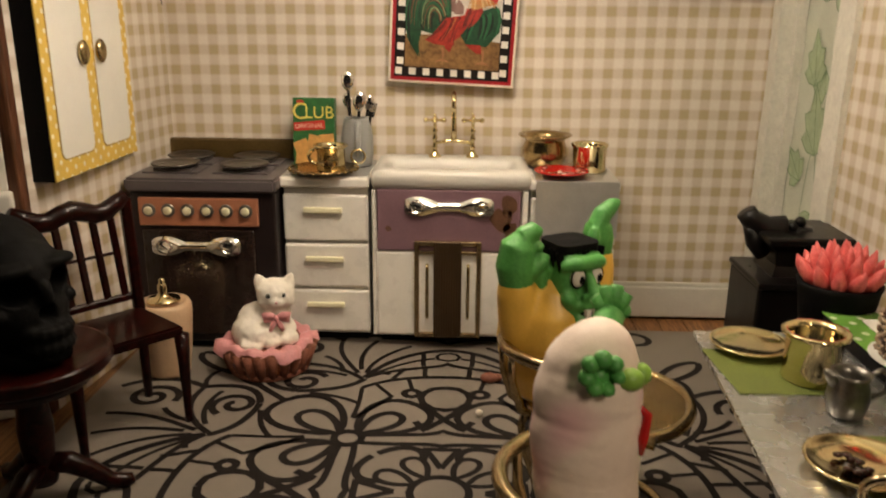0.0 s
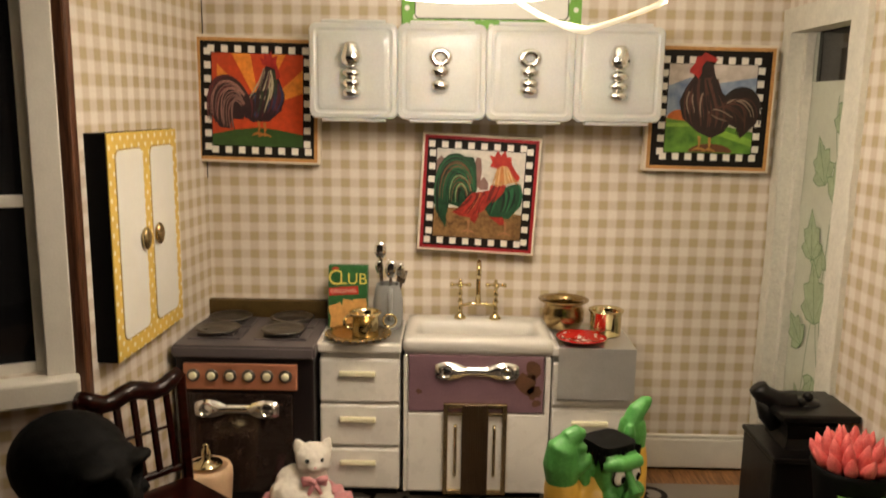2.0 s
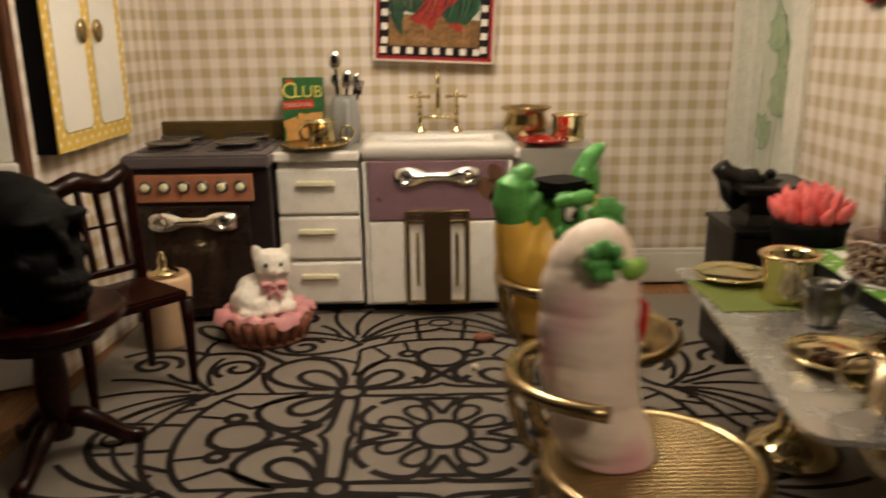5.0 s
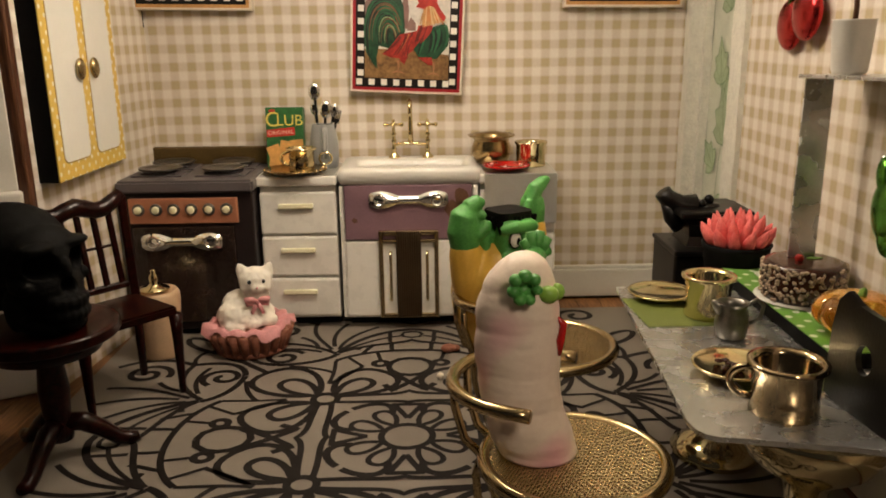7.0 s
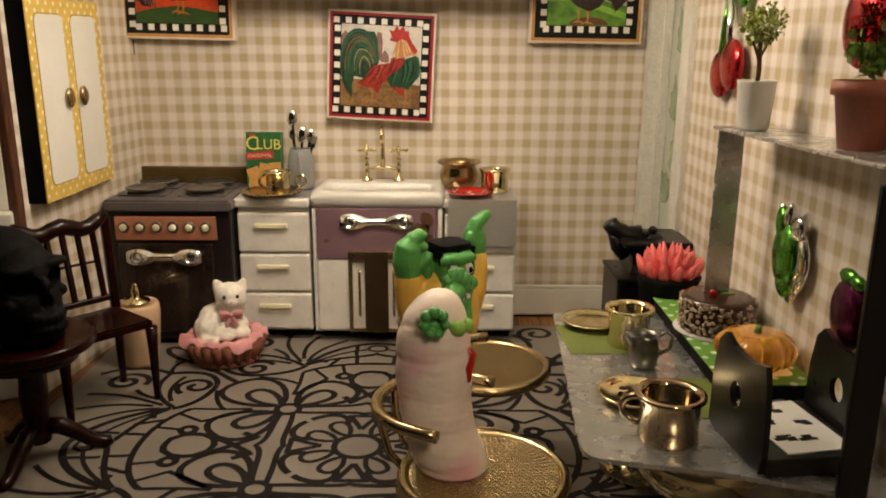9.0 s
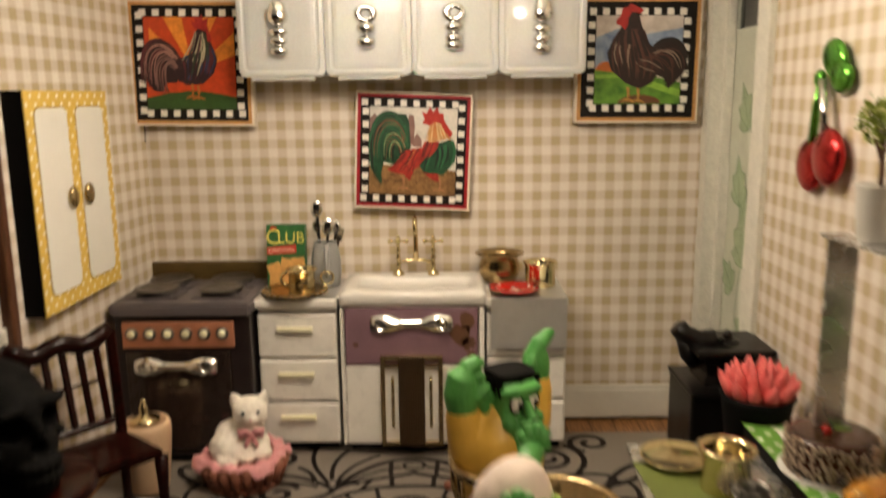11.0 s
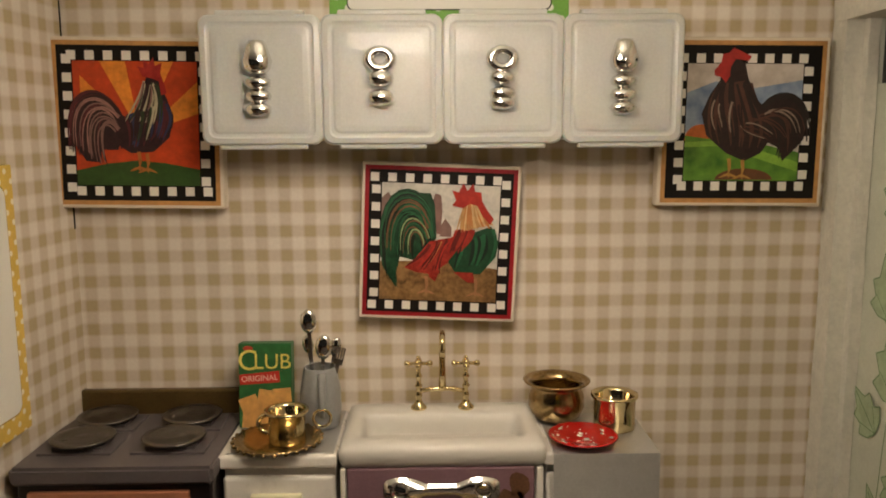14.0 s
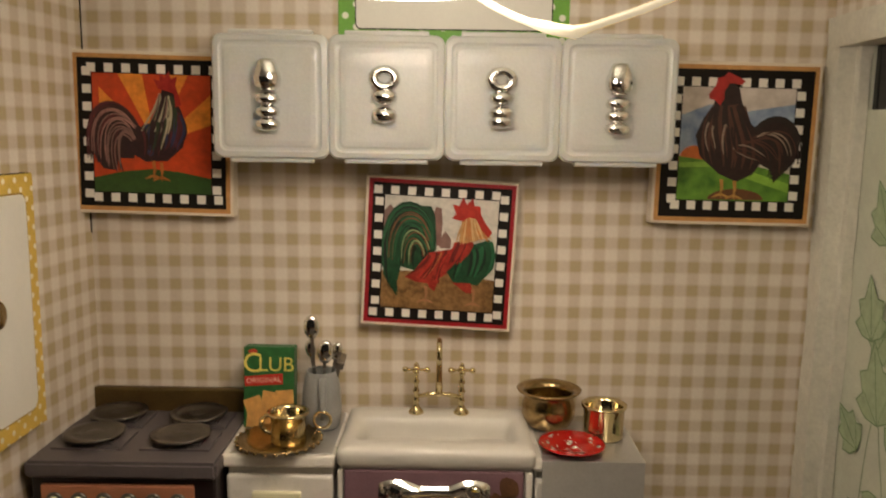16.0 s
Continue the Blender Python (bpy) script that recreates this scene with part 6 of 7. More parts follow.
rows, n = [], 56
for k in range(101):
    z = 4.85 * k / 100
    r = 0.92 - 0.03 * max(0, z - 2.2) if z < 3.5 else 0.88 * math.sqrt(max(0.0, 1 - ((z - 3.5) / 1.36) ** 2.1))
    row = []
    for j in range(n):
        a = 2 * math.pi * j / n
        # creases on the far side from the face, fading towards it
        back = 0.5 - 0.5 * math.cos(a)
        crease = abs(math.sin(z * 3.1 + 0.5 * math.sin(a) + 0.7 * noise.noise(Vector((math.cos(a), math.sin(a), z * 0.6)))))
        rr = r * (1 + (0.02 + 0.045 * back) * (crease ** 0.6 - 0.7) * (1 if 0.1 < z < 4.4 else 0.3))
        fine = noise.noise(Vector((math.cos(a) * 1.5, math.sin(a) * 1.5, z * 7.0))) * 0.014
        face = math.exp(-(((z - 2.9) / 1.0) ** 2) - ((a if a < math.pi else a - 2 * math.pi) + 0.5) ** 2 / 0.5)
        rr += fine + 0.16 * face + 0.05 * math.exp(-((z - 0.5) / 0.5) ** 2)
        row.append(s.bm.verts.new((spine(z) + rr * math.cos(a), 0.96 * rr * math.sin(a), z)))
    rows.append(row)
for a, b_ in zip(rows, rows[1:]):
    for j in range(n):
        s.bm.faces.new((a[j], a[(j + 1) % n], b_[(j + 1) % n], b_[j]))
s.bm.faces.new(rows[0][::-1])
s.bm.faces.new(rows[-1])
s.mark(True)


def on(a, z, d):
    """A point d off the stump's skin, a degrees round from +x."""
    r = 0.94 + 0.16 * math.exp(-((z - 2.9) ** 2) - (radians(a) + 0.5) ** 2 / 0.5) if z < 3.5 else 0.88 * math.sqrt(max(0.05, 1 - ((z - 3.5) / 1.36) ** 2.3))
    return Vector((spine(z) + (r + d) * math.cos(radians(a)), 0.96 * (r + d) * math.sin(radians(a)), z))


# front hand: palm with stubby fingers
s.slot(1).tube([on(-95, 4.1, -0.1), on(-95, 4.25, 0.18), on(-95, 4.3, 0.3)], [0.22, 0.25, 0.27], 12)
palm = on(-95, 4.32, 0.36)
for x, z, r in ((-0.2, 0.2, 0.15), (0.0, 0.28, 0.16), (0.2, 0.2, 0.14), (0.26, -0.02, 0.12), (-0.24, -0.04, 0.15), (-0.1, -0.22, 0.15), (0.1, -0.24, 0.13)):
    s.ball(palm + Vector((x, -0.02, z)), (r, 0.17, r * 0.95), 2)
# far hand, raised with spread fingers
s.tube([on(68, 3.9, -0.1), on(68, 4.15, 0.5), on(68, 4.35, 0.95)], [0.25, 0.28, 0.3], 12)
palm = on(68, 4.4, 1.0)
for x, z in ((-0.3, 0.3), (-0.12, 0.5), (0.12, 0.52), (0.32, 0.36), (0.36, 0.02)):
    s.tube([palm + Vector((x * 0.4, 0, z * 0.2)), palm + Vector((x, 0.05, z))], [0.17, 0.12], 8)
# leafy collar end and mouth
s.slot(3).ball(on(-52, 4.05, 0.05), (0.24, 0.2, 0.2), 2).ball(on(-24, 4.0, 0.05), (0.18, 0.18, 0.2), 2).ball(on(-48, 3.98, 0.05), (0.16, 0.16, 0.15), 2)
s.slot(2).tube([on(-30, 3.5, 0.0), on(-22, 3.25, 0.03), on(-36, 2.95, 0.03), on(-34, 2.6, 0.0)], [0.06, 0.09, 0.1, 0.05], 8)
solid("rubber_figure", s, [blush(ROOT), GREENSKIN, REDGLOSS, LIME], (4.96, 21.35, 3.6), "pale pink finger-shaped rubber puppet with green hands, standing on a stool", "toy figure", rz=4)

# ---------------------------------------------------------------- steel table and what stands on it
TT = 4.95
t = thing("side_table", (11.6, 24.0, 0), "thin brushed-steel table top with rounded corner on brass pedestals", "table")
top = [(3.3, 5.6), (-2.85, 5.5), (-3.5, -4.0)] + [(-3.45 + 0.6 - 0.6 * math.cos(a), -4.75 + 0.45 - 0.5 * math.sin(a)) for a in (0.2, 0.7, 1.2, 1.57)] + [(-0.5, -5.3), (3.3, -6.6)]
part("tabletop", Shape().prism(top, TT - 0.12, TT), STEEL, t)
part("pedestal", Shape().lathe([(0, 0), (1.3, 0), (1.4, 0.25), (1.0, 0.55), (0.45, 1.0), (0.4, 2.2), (0.6, 3.0), (1.4, 3.6), (1.75, 4.3), (1.7, 4.6), (0.6, TT - 0.13), (0, TT - 0.13)], 36, (-0.3, -3.2, 0)), GOLD, t, "turned gold pedestal")
part("pedestal", Shape().lathe([(0, 0), (1.3, 0), (1.4, 0.25), (1.0, 0.55), (0.45, 1.0), (0.4, 2.2), (0.6, 3.0), (1.4, 3.6), (1.75, 4.3), (1.7, 4.6), (0.6, TT - 0.13), (0, TT - 0.13)], 36, (0.0, 3.2, 0)), GOLD, t, "turned gold pedestal")
solid("place_mat", Shape().prism([(-0.95, -1.25), (1.75, -1.2), (1.7, 1.35), (-1.15, 1.3)], 0, 0.025), MATGREEN, (9.75, 26.9, TT + 0.004), "olive green place mat", "mat")
solid("place_mat", Shape().prism([(-1.0, -1.3), (1.6, -1.3), (1.6, 1.2), (-1.0, 1.2)], 0, 0.025), MATGREEN, (10.9, 22.6, TT + 0.004), "olive green place mat", "mat")
plate((9.85, 28.25, TT + 0.03), 1.02, GOLD, "round gold plate on a green mat")
cup((10.75, 26.55, TT + 0.03), 0.72, 1.25, 40, "gold mug of dark drink on a green mat", handle=False)
plate((10.05, 22.45, TT + 0.03), 1.05, GOLD, "round gold plate holding brown crumbs")
s = Shape()
random.seed(11)
for k in range(14):
    s.ball((random.uniform(-0.35, 0.35), random.uniform(-0.3, 0.3), random.uniform(0.03, 0.1)), (random.uniform(0.06, 0.14), random.uniform(0.06, 0.12), 0.06), 1)
solid("crumbs", s, CAKEDARK, (10.05, 22.4, TT + 0.13), "dark brown crumbs on a gold plate", "food", kind="stuff")
cup((10.35, 20.35, TT), 0.80, 1.2, -25, "large shiny bronze-gold mug of dark drink", mat("bronze_gold", (0.44, 0.34, 0.21), 0.12, 1.0, vary=0.12, bump=0.006))
t = thing("cream_jug", (10.8, 24.75, TT + 0.03), "small pewter cream jug with curled handle", "jug")
part("body", Shape().lathe([(0, 0), (0.36, 0), (0.4, 0.08), (0.46, 0.4), (0.42, 0.7), (0.36, 0.88), (0.44, 1.02), (0.38, 1.0), (0.3, 0.85), (0.36, 0.4), (0, 0.1)], 24), PEWTER, t)
part("spout", Shape().tube([(-0.3, 0, 0.78), (-0.45, 0, 0.95), (-0.58, 0, 1.05)], [0.18, 0.14, 0.05], 8), PEWTER, t)
part("handle", Shape().tube([(0.38, 0, 0.92), (0.65, 0, 1.08), (0.85, 0, 0.9), (0.78, 0, 0.55), (0.45, 0, 0.35)], 0.06, 8), PEWTER, t)

tray = thing("label_tray", (14.0, 26.2, TT + 0.004), "black-sided tray topped with a green polka-dot card with white panel", "tray")
part("block", Shape().box(-1.55, 0.98, -3.7, 3.75, 0, 0.42, 0.03), BLACKMATT, tray)
part("dotted_card", Shape().box(-1.58, 0.98, -3.72, 3.77, 0.425, 0.46), GREENDOT_XY, tray, "green polka-dot card")
part("white_panel", Shape().prism(rounded(-0.8, 0.6, -3.2, 3.2, 0.2), 0.464, 0.48), CARD, tray)

t = thing("cake", (13.6, 26.7, TT + 0.49), "round chocolate cake with nut-crusted side and a red cherry", "cake")
part("doily", Shape().lathe([(0, 0), (1.3, 0), (1.34, 0.03), (0, 0.05)], 30), CARD, t)
part("icing", Shape().lathe([(0, 0.05), (1.12, 0.05), (1.15, 0.2), (1.15, 1.0), (1.08, 1.12), (0.9, 1.15), (0, 1.14)], 36), CAKEDARK, t)
random.seed(5)
s = Shape()
for k in range(420):
    a, z = random.uniform(0, 6.283), random.uniform(0.08, 1.08)
    r = 1.15
    s.ball((r * math.cos(a), r * math.sin(a), z), (random.uniform(0.04, 0.09), random.uniform(0.04, 0.09), random.uniform(0.04, 0.08)), 1)
tagged(part("nut_coating", s, CRUMB, t, "chopped nut coating"), kind="stuff")
part("cherry", Shape().ball((-0.2, -0.05, 1.22), 0.13, 2), REDGLOSS, t, "red cherry")
part("leaf", Shape().ball((0.35, 0.15, 1.16), (0.25, 0.1, 0.03), 2), LEAF, t)

t = thing("glass_pumpkin", (13.7, 23.7, TT + 0.49), "translucent amber resin pumpkin with green stem", "ornament")
s = Shape()
n, m = 54, 16
rings = []
for k in range(m + 1):
    v = -math.pi / 2 + math.pi * k / m
    row = []
    for j in range(n):
        a = 2 * math.pi * j / n
        lobe = 0.86 + 0.16 * abs(math.cos(4.5 * a)) ** 0.7
        rr = (0.35 + 0.78 * math.cos(v)) * lobe if 0 < k < m else 0.12
        row.append(s.bm.verts.new((rr * math.cos(a), rr * math.sin(a), 0.55 + 0.55 * math.sin(v) * (0.9 + 0.12 * math.cos(v)))))
    rings.append(row)
for a, b_ in zip(rings, rings[1:]):
    for j in range(n):
        s.bm.faces.new((a[j], a[(j + 1) % n], b_[(j + 1) % n], b_[j]))
s.bm.faces.new(rings[0][::-1])
s.bm.faces.new(rings[-1])
part("body", s.mark(True), AMBER, t)
part("stem", Shape().tube([(0, 0, 0.95), (0.05, 0.02, 1.15), (0.1, 0.04, 1.2)], [0.12, 0.1, 0.06], 8), LEAF, t, "green stem")

# black stand holding printed cards
t = thing("card_stand", (12.95, 20.0, TT), "black two-sided stand with holes, holding a printed white card", "card holder", rz=6)
ONX = Matrix(((0, 0, 1, 0), (1, 0, 0, 0), (0, 1, 0, 0), (0, 0, 0, 1)))


def stand_side(x):
    sh = Shape()
    outer = [(-1.45, 0), (1.3, 0), (1.25, 1.6), (1.02, 2.75), (0.3, 2.45), (-0.5, 2.4), (-1.25, 2.6), (-1.4, 1.4)]
    n = 24
    hole = [(0.05 + 0.27 * math.cos(2 * math.pi * k / n), 1.35 + 0.34 * math.sin(2 * math.pi * k / n)) for k in range(n)]

    def edge(k):
        """The outer outline seen from the hole's middle in direction k."""
        a = 2 * math.pi * k / n
        c = Vector((0.05, 1.35))
        d = Vector((math.cos(a), math.sin(a)))
        best = 9.0
        for p, q in zip(outer, outer[1:] + outer[:1]):
            p, q = Vector(p), Vector(q)
            e = q - p
            den = d.x * e.y - d.y * e.x
            if abs(den) > 1e-6:
                w = p - c
                tt = (w.x * e.y - w.y * e.x) / den
                uu = (w.x * d.y - w.y * d.x) / den
                if tt > 0 and -0.001 <= uu <= 1.001:
                    best = min(best, tt)
        return tuple(c + d * best)

    for z in (0, 0.14):
        H = [sh.bm.verts.new((p[0], p[1], z)) for p in hole]
        E = [sh.bm.verts.new((*edge(k), z)) for k in range(n)]
        for k in range(n):
            sh.bm.faces.new((H[k], H[(k + 1) % n], E[(k + 1) % n], E[k]))
        if z == 0:
            H0, E0 = H, E
    for A, B in ((H0, H), (E0, E)):
        for k in range(n):
            sh.bm.faces.new((A[k], A[(k + 1) % n], B[(k + 1) % n], B[k]))
    bmesh.ops.transform(sh.bm, matrix=Matrix.Translation((x, 0, 0)) @ ONX, verts=sh.bm.verts[:])
    sh.done = 0
    return sh.mark()


part("side", stand_side(-1.2), BLACKGLOSS, t)
part("side", stand_side(1.35), BLACKGLOSS, t)
part("base", Shape().box(-1.06, 1.35, -1.5, 1.4, 0.0, 0.45, 0.05), BLACKGLOSS, t)
card = solid("printed_card", Shape().box(-0.85, 0.85, -1.3, 1.2, 0, 0.03), CARD, (13.2, 20.1, TT + 0.455), "white card printed with dark bars, lying in the stand", "card", rz=10)
s = Shape()
random.seed(17)
for x, y, w, h in ((-0.55, 0.85, 0.4, 0.3), (0.0, 0.8, 0.35, 0.35), (-0.4, 0.1, 0.8, 0.3), (0.35, 0.1, 0.35, 0.25), (-0.5, -0.6, 0.35, 0.2), (0.1, -0.7, 0.5, 0.2)):
    for k in range(5):
        a, b_ = x + random.uniform(-0.5, 0.5) * w, y + random.uniform(-0.5, 0.5) * h
        c, d = random.uniform(0.05, 0.14), random.uniform(0.03, 0.1)
        s.box(a - c, a + c, b_ - d, b_ + d, 0.031, 0.036 + 0.001 * k)
part("print_bars", s, INK, card)

# bracket shelf above the table
t = thing("bracket_shelf", (14.1, 22.5, 0), "thin steel shelf carried on flat steel posts against the wall", "shelf")
part("shelf_plate", Shape().box(-0.95, 0.86, -9.85, 0, -0.1, 0, 0.02), STEEL, t).matrix_basis = pose(0, 4.85 * U, 11.9 * U, -1.75)
part("post", Shape().box(-0.85, -0.05, 4.55, 4.63, 4.97, 11.79), STEEL, t)
part("post", Shape().box(-0.85, -0.2, -4.9, -4.75, TT, 11.79, 0.03), BLACKGLOSS, t, "dark glossy post")
t = thing("topiary", (13.75, 25.75, 11.97), "small ball-shaped green plant in a white pot", "plant")
part("pot", Shape().lathe([(0, 0), (0.4, 0), (0.45, 0.1), (0.54, 1.35), (0.56, 1.4), (0.48, 1.4), (0.45, 1.25), (0, 1.2)], 24), PORCELAIN, t, "white ceramic pot")
part("soil", Shape().lathe([(0, 1.28), (0.54, 1.27)], 20), BLACKMATT, t)
part("stem", Shape().tube([(0, 0, 1.2), (0.02, 0.01, 1.7), (-0.03, 0, 2.3), (0.02, 0, 2.8)], 0.07, 8).tube([(0, 0, 2.0), (0.3, 0.1, 2.6)], 0.035, 6).tube([(0, 0, 1.9), (-0.28, -0.1, 2.5)], 0.035, 6), BROWN, t)
random.seed(21)


def leafball(n, c, r, L):
    sh = Shape()
    for k in range(n):
        d = Vector((random.gauss(0, 1), random.gauss(0, 1), random.gauss(0, 1))).normalized()
        p = Vector(c) + d * r * random.uniform(0.45, 1.05)
        m = Matrix.Translation(p) @ Euler((random.uniform(0, 6), random.uniform(0, 6), random.uniform(0, 6))).to_matrix().to_4x4()
        sh.flat([(-L * 0.2, 0), (0, -L * 0.3), (L * 0.8, 0), (0, L * 0.3)], 0, m)
    return sh


part("crown", leafball(520, (0, 0, 2.95), 0.62, 0.16), mat("topiary_green", (0.16, 0.26, 0.03), 0.5, vary=0.4, color2=(0.36, 0.42, 0.06)), t, "dense small leaves", recalc=False)
t = thing("potted_flower", (14.15, 20.35, 12.14), "red flower with green leaves in a terracotta pot", "plant")
part("pot", Shape().lathe([(0, 0), (0.5, 0), (0.68, 1.15), (0.78, 1.18), (0.78, 1.5), (0.66, 1.5), (0.62, 1.2), (0, 1.15)], 24), TERRA, t)
part("leaves", leafball(200, (0, 0, 2.2), 0.6, 0.3), LEAF, t, recalc=False)
part("petals", leafball(160, (-0.1, -0.1, 2.75), 0.45, 0.26), FOILRED, t, recalc=False)

# lotus candle in a black pot
t = thing("lotus_candle", (13.15, 30.75, 4.3), "coral pink lotus-shaped candle in a small black pot", "candle")
part("pot", Shape().lathe([(0, 0), (0.8, 0), (0.9, 0.1), (1.12, 1.6), (1.18, 1.75), (1.1, 1.8), (1.0, 1.65), (0, 1.6)], 30), BLACKMATT, t)
for rad, n, tilt, h in ((0.85, 12, 38, 1.0), (0.55, 10, 22, 1.25), (0.28, 7, 10, 1.35)):
    for k in range(n):
        a = 360 * k / n + rad * 40
        m = Matrix.Rotation(radians(a), 4, "Z") @ Matrix.Translation((rad * 0.75, 0, 1.6)) @ Matrix.Rotation(radians(tilt), 4, "Y")
        sh = Shape()
        sh.tube([(0, 0, 0), (0.02, 0, h * 0.4), (0.0, 0, h * 0.75), (-0.05, 0, h)], [0.14, 0.22, 0.15, 0.02], 8)
        bmesh.ops.transform(sh.bm, matrix=m, verts=sh.bm.verts[:])
        part("petal", sh, CORAL, t)

# black cast range
t = thing("cast_range", (13.35, 35.0, 0), "black cast-iron toy range with a flat plate top", "range")
part("base", Shape().box(-1.45, 1.5, -1.6, 1.4, 0, 4.9, 0.12), BLACKGLOSS, t)
part("hearth", Shape().box(-1.5, 1.55, -1.7, 1.45, 4.85, 5.05, 0.06), BLACKGLOSS, t)
sh = Shape()
for (r0, z0), (r1, z1) in (((0.95, 5.0), (0.8, 5.4)), ((0.8, 5.4), (0.85, 5.9)), ((0.85, 5.9), (1.15, 6.25))):
    lo = [sh.bm.verts.new((x * r0 + 0.1, y * r0, z0)) for x, y in ((-1, -1), (1, -1), (1, 1), (-1, 1))]
    hi = [sh.bm.verts.new((x * r1 + 0.1, y * r1, z1)) for x, y in ((-1, -1), (1, -1), (1, 1), (-1, 1))]
    for k in range(4):
        sh.bm.faces.new((lo[k], lo[(k + 1) % 4], hi[(k + 1) % 4], hi[k]))
part("neck", sh.mark(), BLACKGLOSS, t)
part("plate_top", Shape().box(-1.2, 1.6, -1.35, 1.3, 6.22, 6.5, 0.08), BLACKGLOSS, t)
part("chimney_horn", Shape().tube([(-0.3, 0, 6.45), (-0.9, 0.0, 6.5), (-1.4, 0, 6.8), (-1.6, 0, 7.05)], [0.5, 0.42, 0.36, 0.34], 12).tube([(-1.4, 0, 6.6), (-1.2, 0, 6.0), (-0.85, 0, 5.6)], [0.25, 0.3, 0.3], 10), BLACKGLOSS, t)
part("knob", Shape().ball((0.25, 0, 6.72), 0.2, 2).ball((-0.1, -0.3, 6.62), 0.16, 2).lathe([(0.5, 6.5), (0.45, 6.58), (0, 6.6)], 20, (0.2, 0, 0)), BLACKGLOSS, t)

# ---------------------------------------------------------------- foil ornaments on the side wall


def ornament(name, y, z, label, build, mats):
    """A puffed foil shape hung flat on the wall; drawn in y (towards the back wall) and z."""
    sh = Shape()
    build(sh)
    return solid(name, sh, mats, (RIGHT - 0.28, y, z), label, "ornament")


def pear(sh):
    sh.slot(1).ball((0.05, -0.05, -0.15), (0.22, 0.98, 1.05), 3).ball((0.05, -0.05, -0.9), (0.16, 0.5, 0.6), 3)
    sh.slot(0).ball((-0.1, 0.12, -0.1), (0.28, 0.78, 0.95), 3).ball((-0.08, 0.05, -0.8), (0.22, 0.46, 0.55), 3)
    sh.slot(0).ball((-0.12, 0.45, 0.75), (0.2, 0.34, 0.55), 3, turn=Matrix.Rotation(radians(-15), 4, "X"))
    sh.slot(1).ball((-0.08, 0.2, 0.95), (0.16, 0.2, 0.5), 3, turn=Matrix.Rotation(radians(12), 4, "X")).ball((-0.06, -0.4, 0.78), (0.18, 0.34, 0.42), 3, turn=Matrix.Rotation(radians(28), 4, "X")).ball((-0.1, 0.66, 1.12), (0.1, 0.14, 0.22), 2)


def round_fruit(r):
    def b_(sh):
        sh.slot(0).ball((0, 0, 0), (0.3, r, r * 1.15), 3)
        sh.slot(1).ball((-0.05, 0.1, r * 1.15), (0.15, 0.45, 0.22), 2).ball((-0.05, -0.3, r * 1.1), (0.15, 0.35, 0.2), 2)
    return b_


t = thing("foil_cherries", (RIGHT - 0.28, 30.9, 14.6), "shiny red foil cherries with green leaves hung on the wall", "ornament")
part("cherry", Shape().ball((0, 0.85, -1.3), (0.28, 0.85, 0.85), 3), FOILRED, t)
part("cherry", Shape().ball((-0.12, -0.55, -0.95), (0.3, 0.9, 0.88), 3), FOILRED, t)
part("leaf", Shape().ball((0, -0.25, 1.95), (0.2, 0.75, 0.55), 3, turn=Matrix.Rotation(radians(20), 4, "X")), FOILGREEN, t, "green foil leaf")
part("leaf", Shape().ball((0, -0.75, 1.4), (0.2, 0.6, 0.48), 3), FOILGREEN, t, "green foil leaf")
part("loop", Shape().ball((0, 0.6, 1.35), (0.16, 0.3, 0.3), 2), FOILGREEN, t)
part("stalk", Shape().tube([(-0.05, 0.4, 1.3), (-0.05, 0.6, 0.4), (-0.05, 0.75, -0.7)], 0.14, 8), FOILGREEN, t)
part("stalk", Shape().tube([(-0.05, 0.25, 1.3), (-0.1, -0.1, 0.4), (-0.1, -0.3, -0.4)], 0.17, 8), CHROME, t)
ornament("foil_apple", 24.4, 8.6, "shiny green foil apple with silver edge on the wall", pear, [FOILGREEN, CHROME])
ornament("foil_lemon", 26.6, 17.3, "shiny yellow foil fruit on the wall", round_fruit(1.0), [FOILYELLOW, FOILGREEN])
ornament("foil_strawberry", 22.0, 14.9, "shiny red foil strawberry on the wall", round_fruit(0.95), [FOILRED, FOILGREEN])
ornament("foil_plum", 20.9, 8.0, "shiny plum-coloured foil fruit on the wall", round_fruit(0.8), [FOILPLUM, FOILGREEN])

# small crumbs on the rug
s = Shape().ball((0, 0, 0.18), (0.35, 0.25, 0.2), 2).ball((0.3, 0.1, 0.15), (0.2, 0.2, 0.15), 2)
solid("brown_crumb", s, BASKET, (3.3, 36.0, 0.05), "small brown crumb lying on the rug", "crumb")
solid("pale_pellet", Shape().ball((0, 0, 0.13), 0.14, 2), BISQUE, (2.9, 33.3, 0.05), "small pale pellet on the rug", "crumb")

# ---------------------------------------------------------------- rug with its interlaced black pattern
rug = structure("rug", Shape().box(-11.0, 14.6, 4.0, 41.4, 0.006, 0.05), RUG, "grey-taupe rug with a black flower and scroll pattern")
CX, CY, SX, SY = 1.7, 28.7, 1.033, 0.977  # middle and scale of the medallion
lines = Shape()
count = [0]
W = 0.27


def line(pts, w=W, closed=False):
    """A black line through medallion points (outward, sideways), given as (u, v)."""
    pts = [(CX + SX * v, CY + SY * u) for u, v in pts]
    if all(-10.9 < x < 14.5 and 4.1 < y < 41.3 for x, y in pts):
        count[0] += 1
        lines.ribbon(pts, w, 0.053 + 0.0006 * (count[0] % 41), closed)


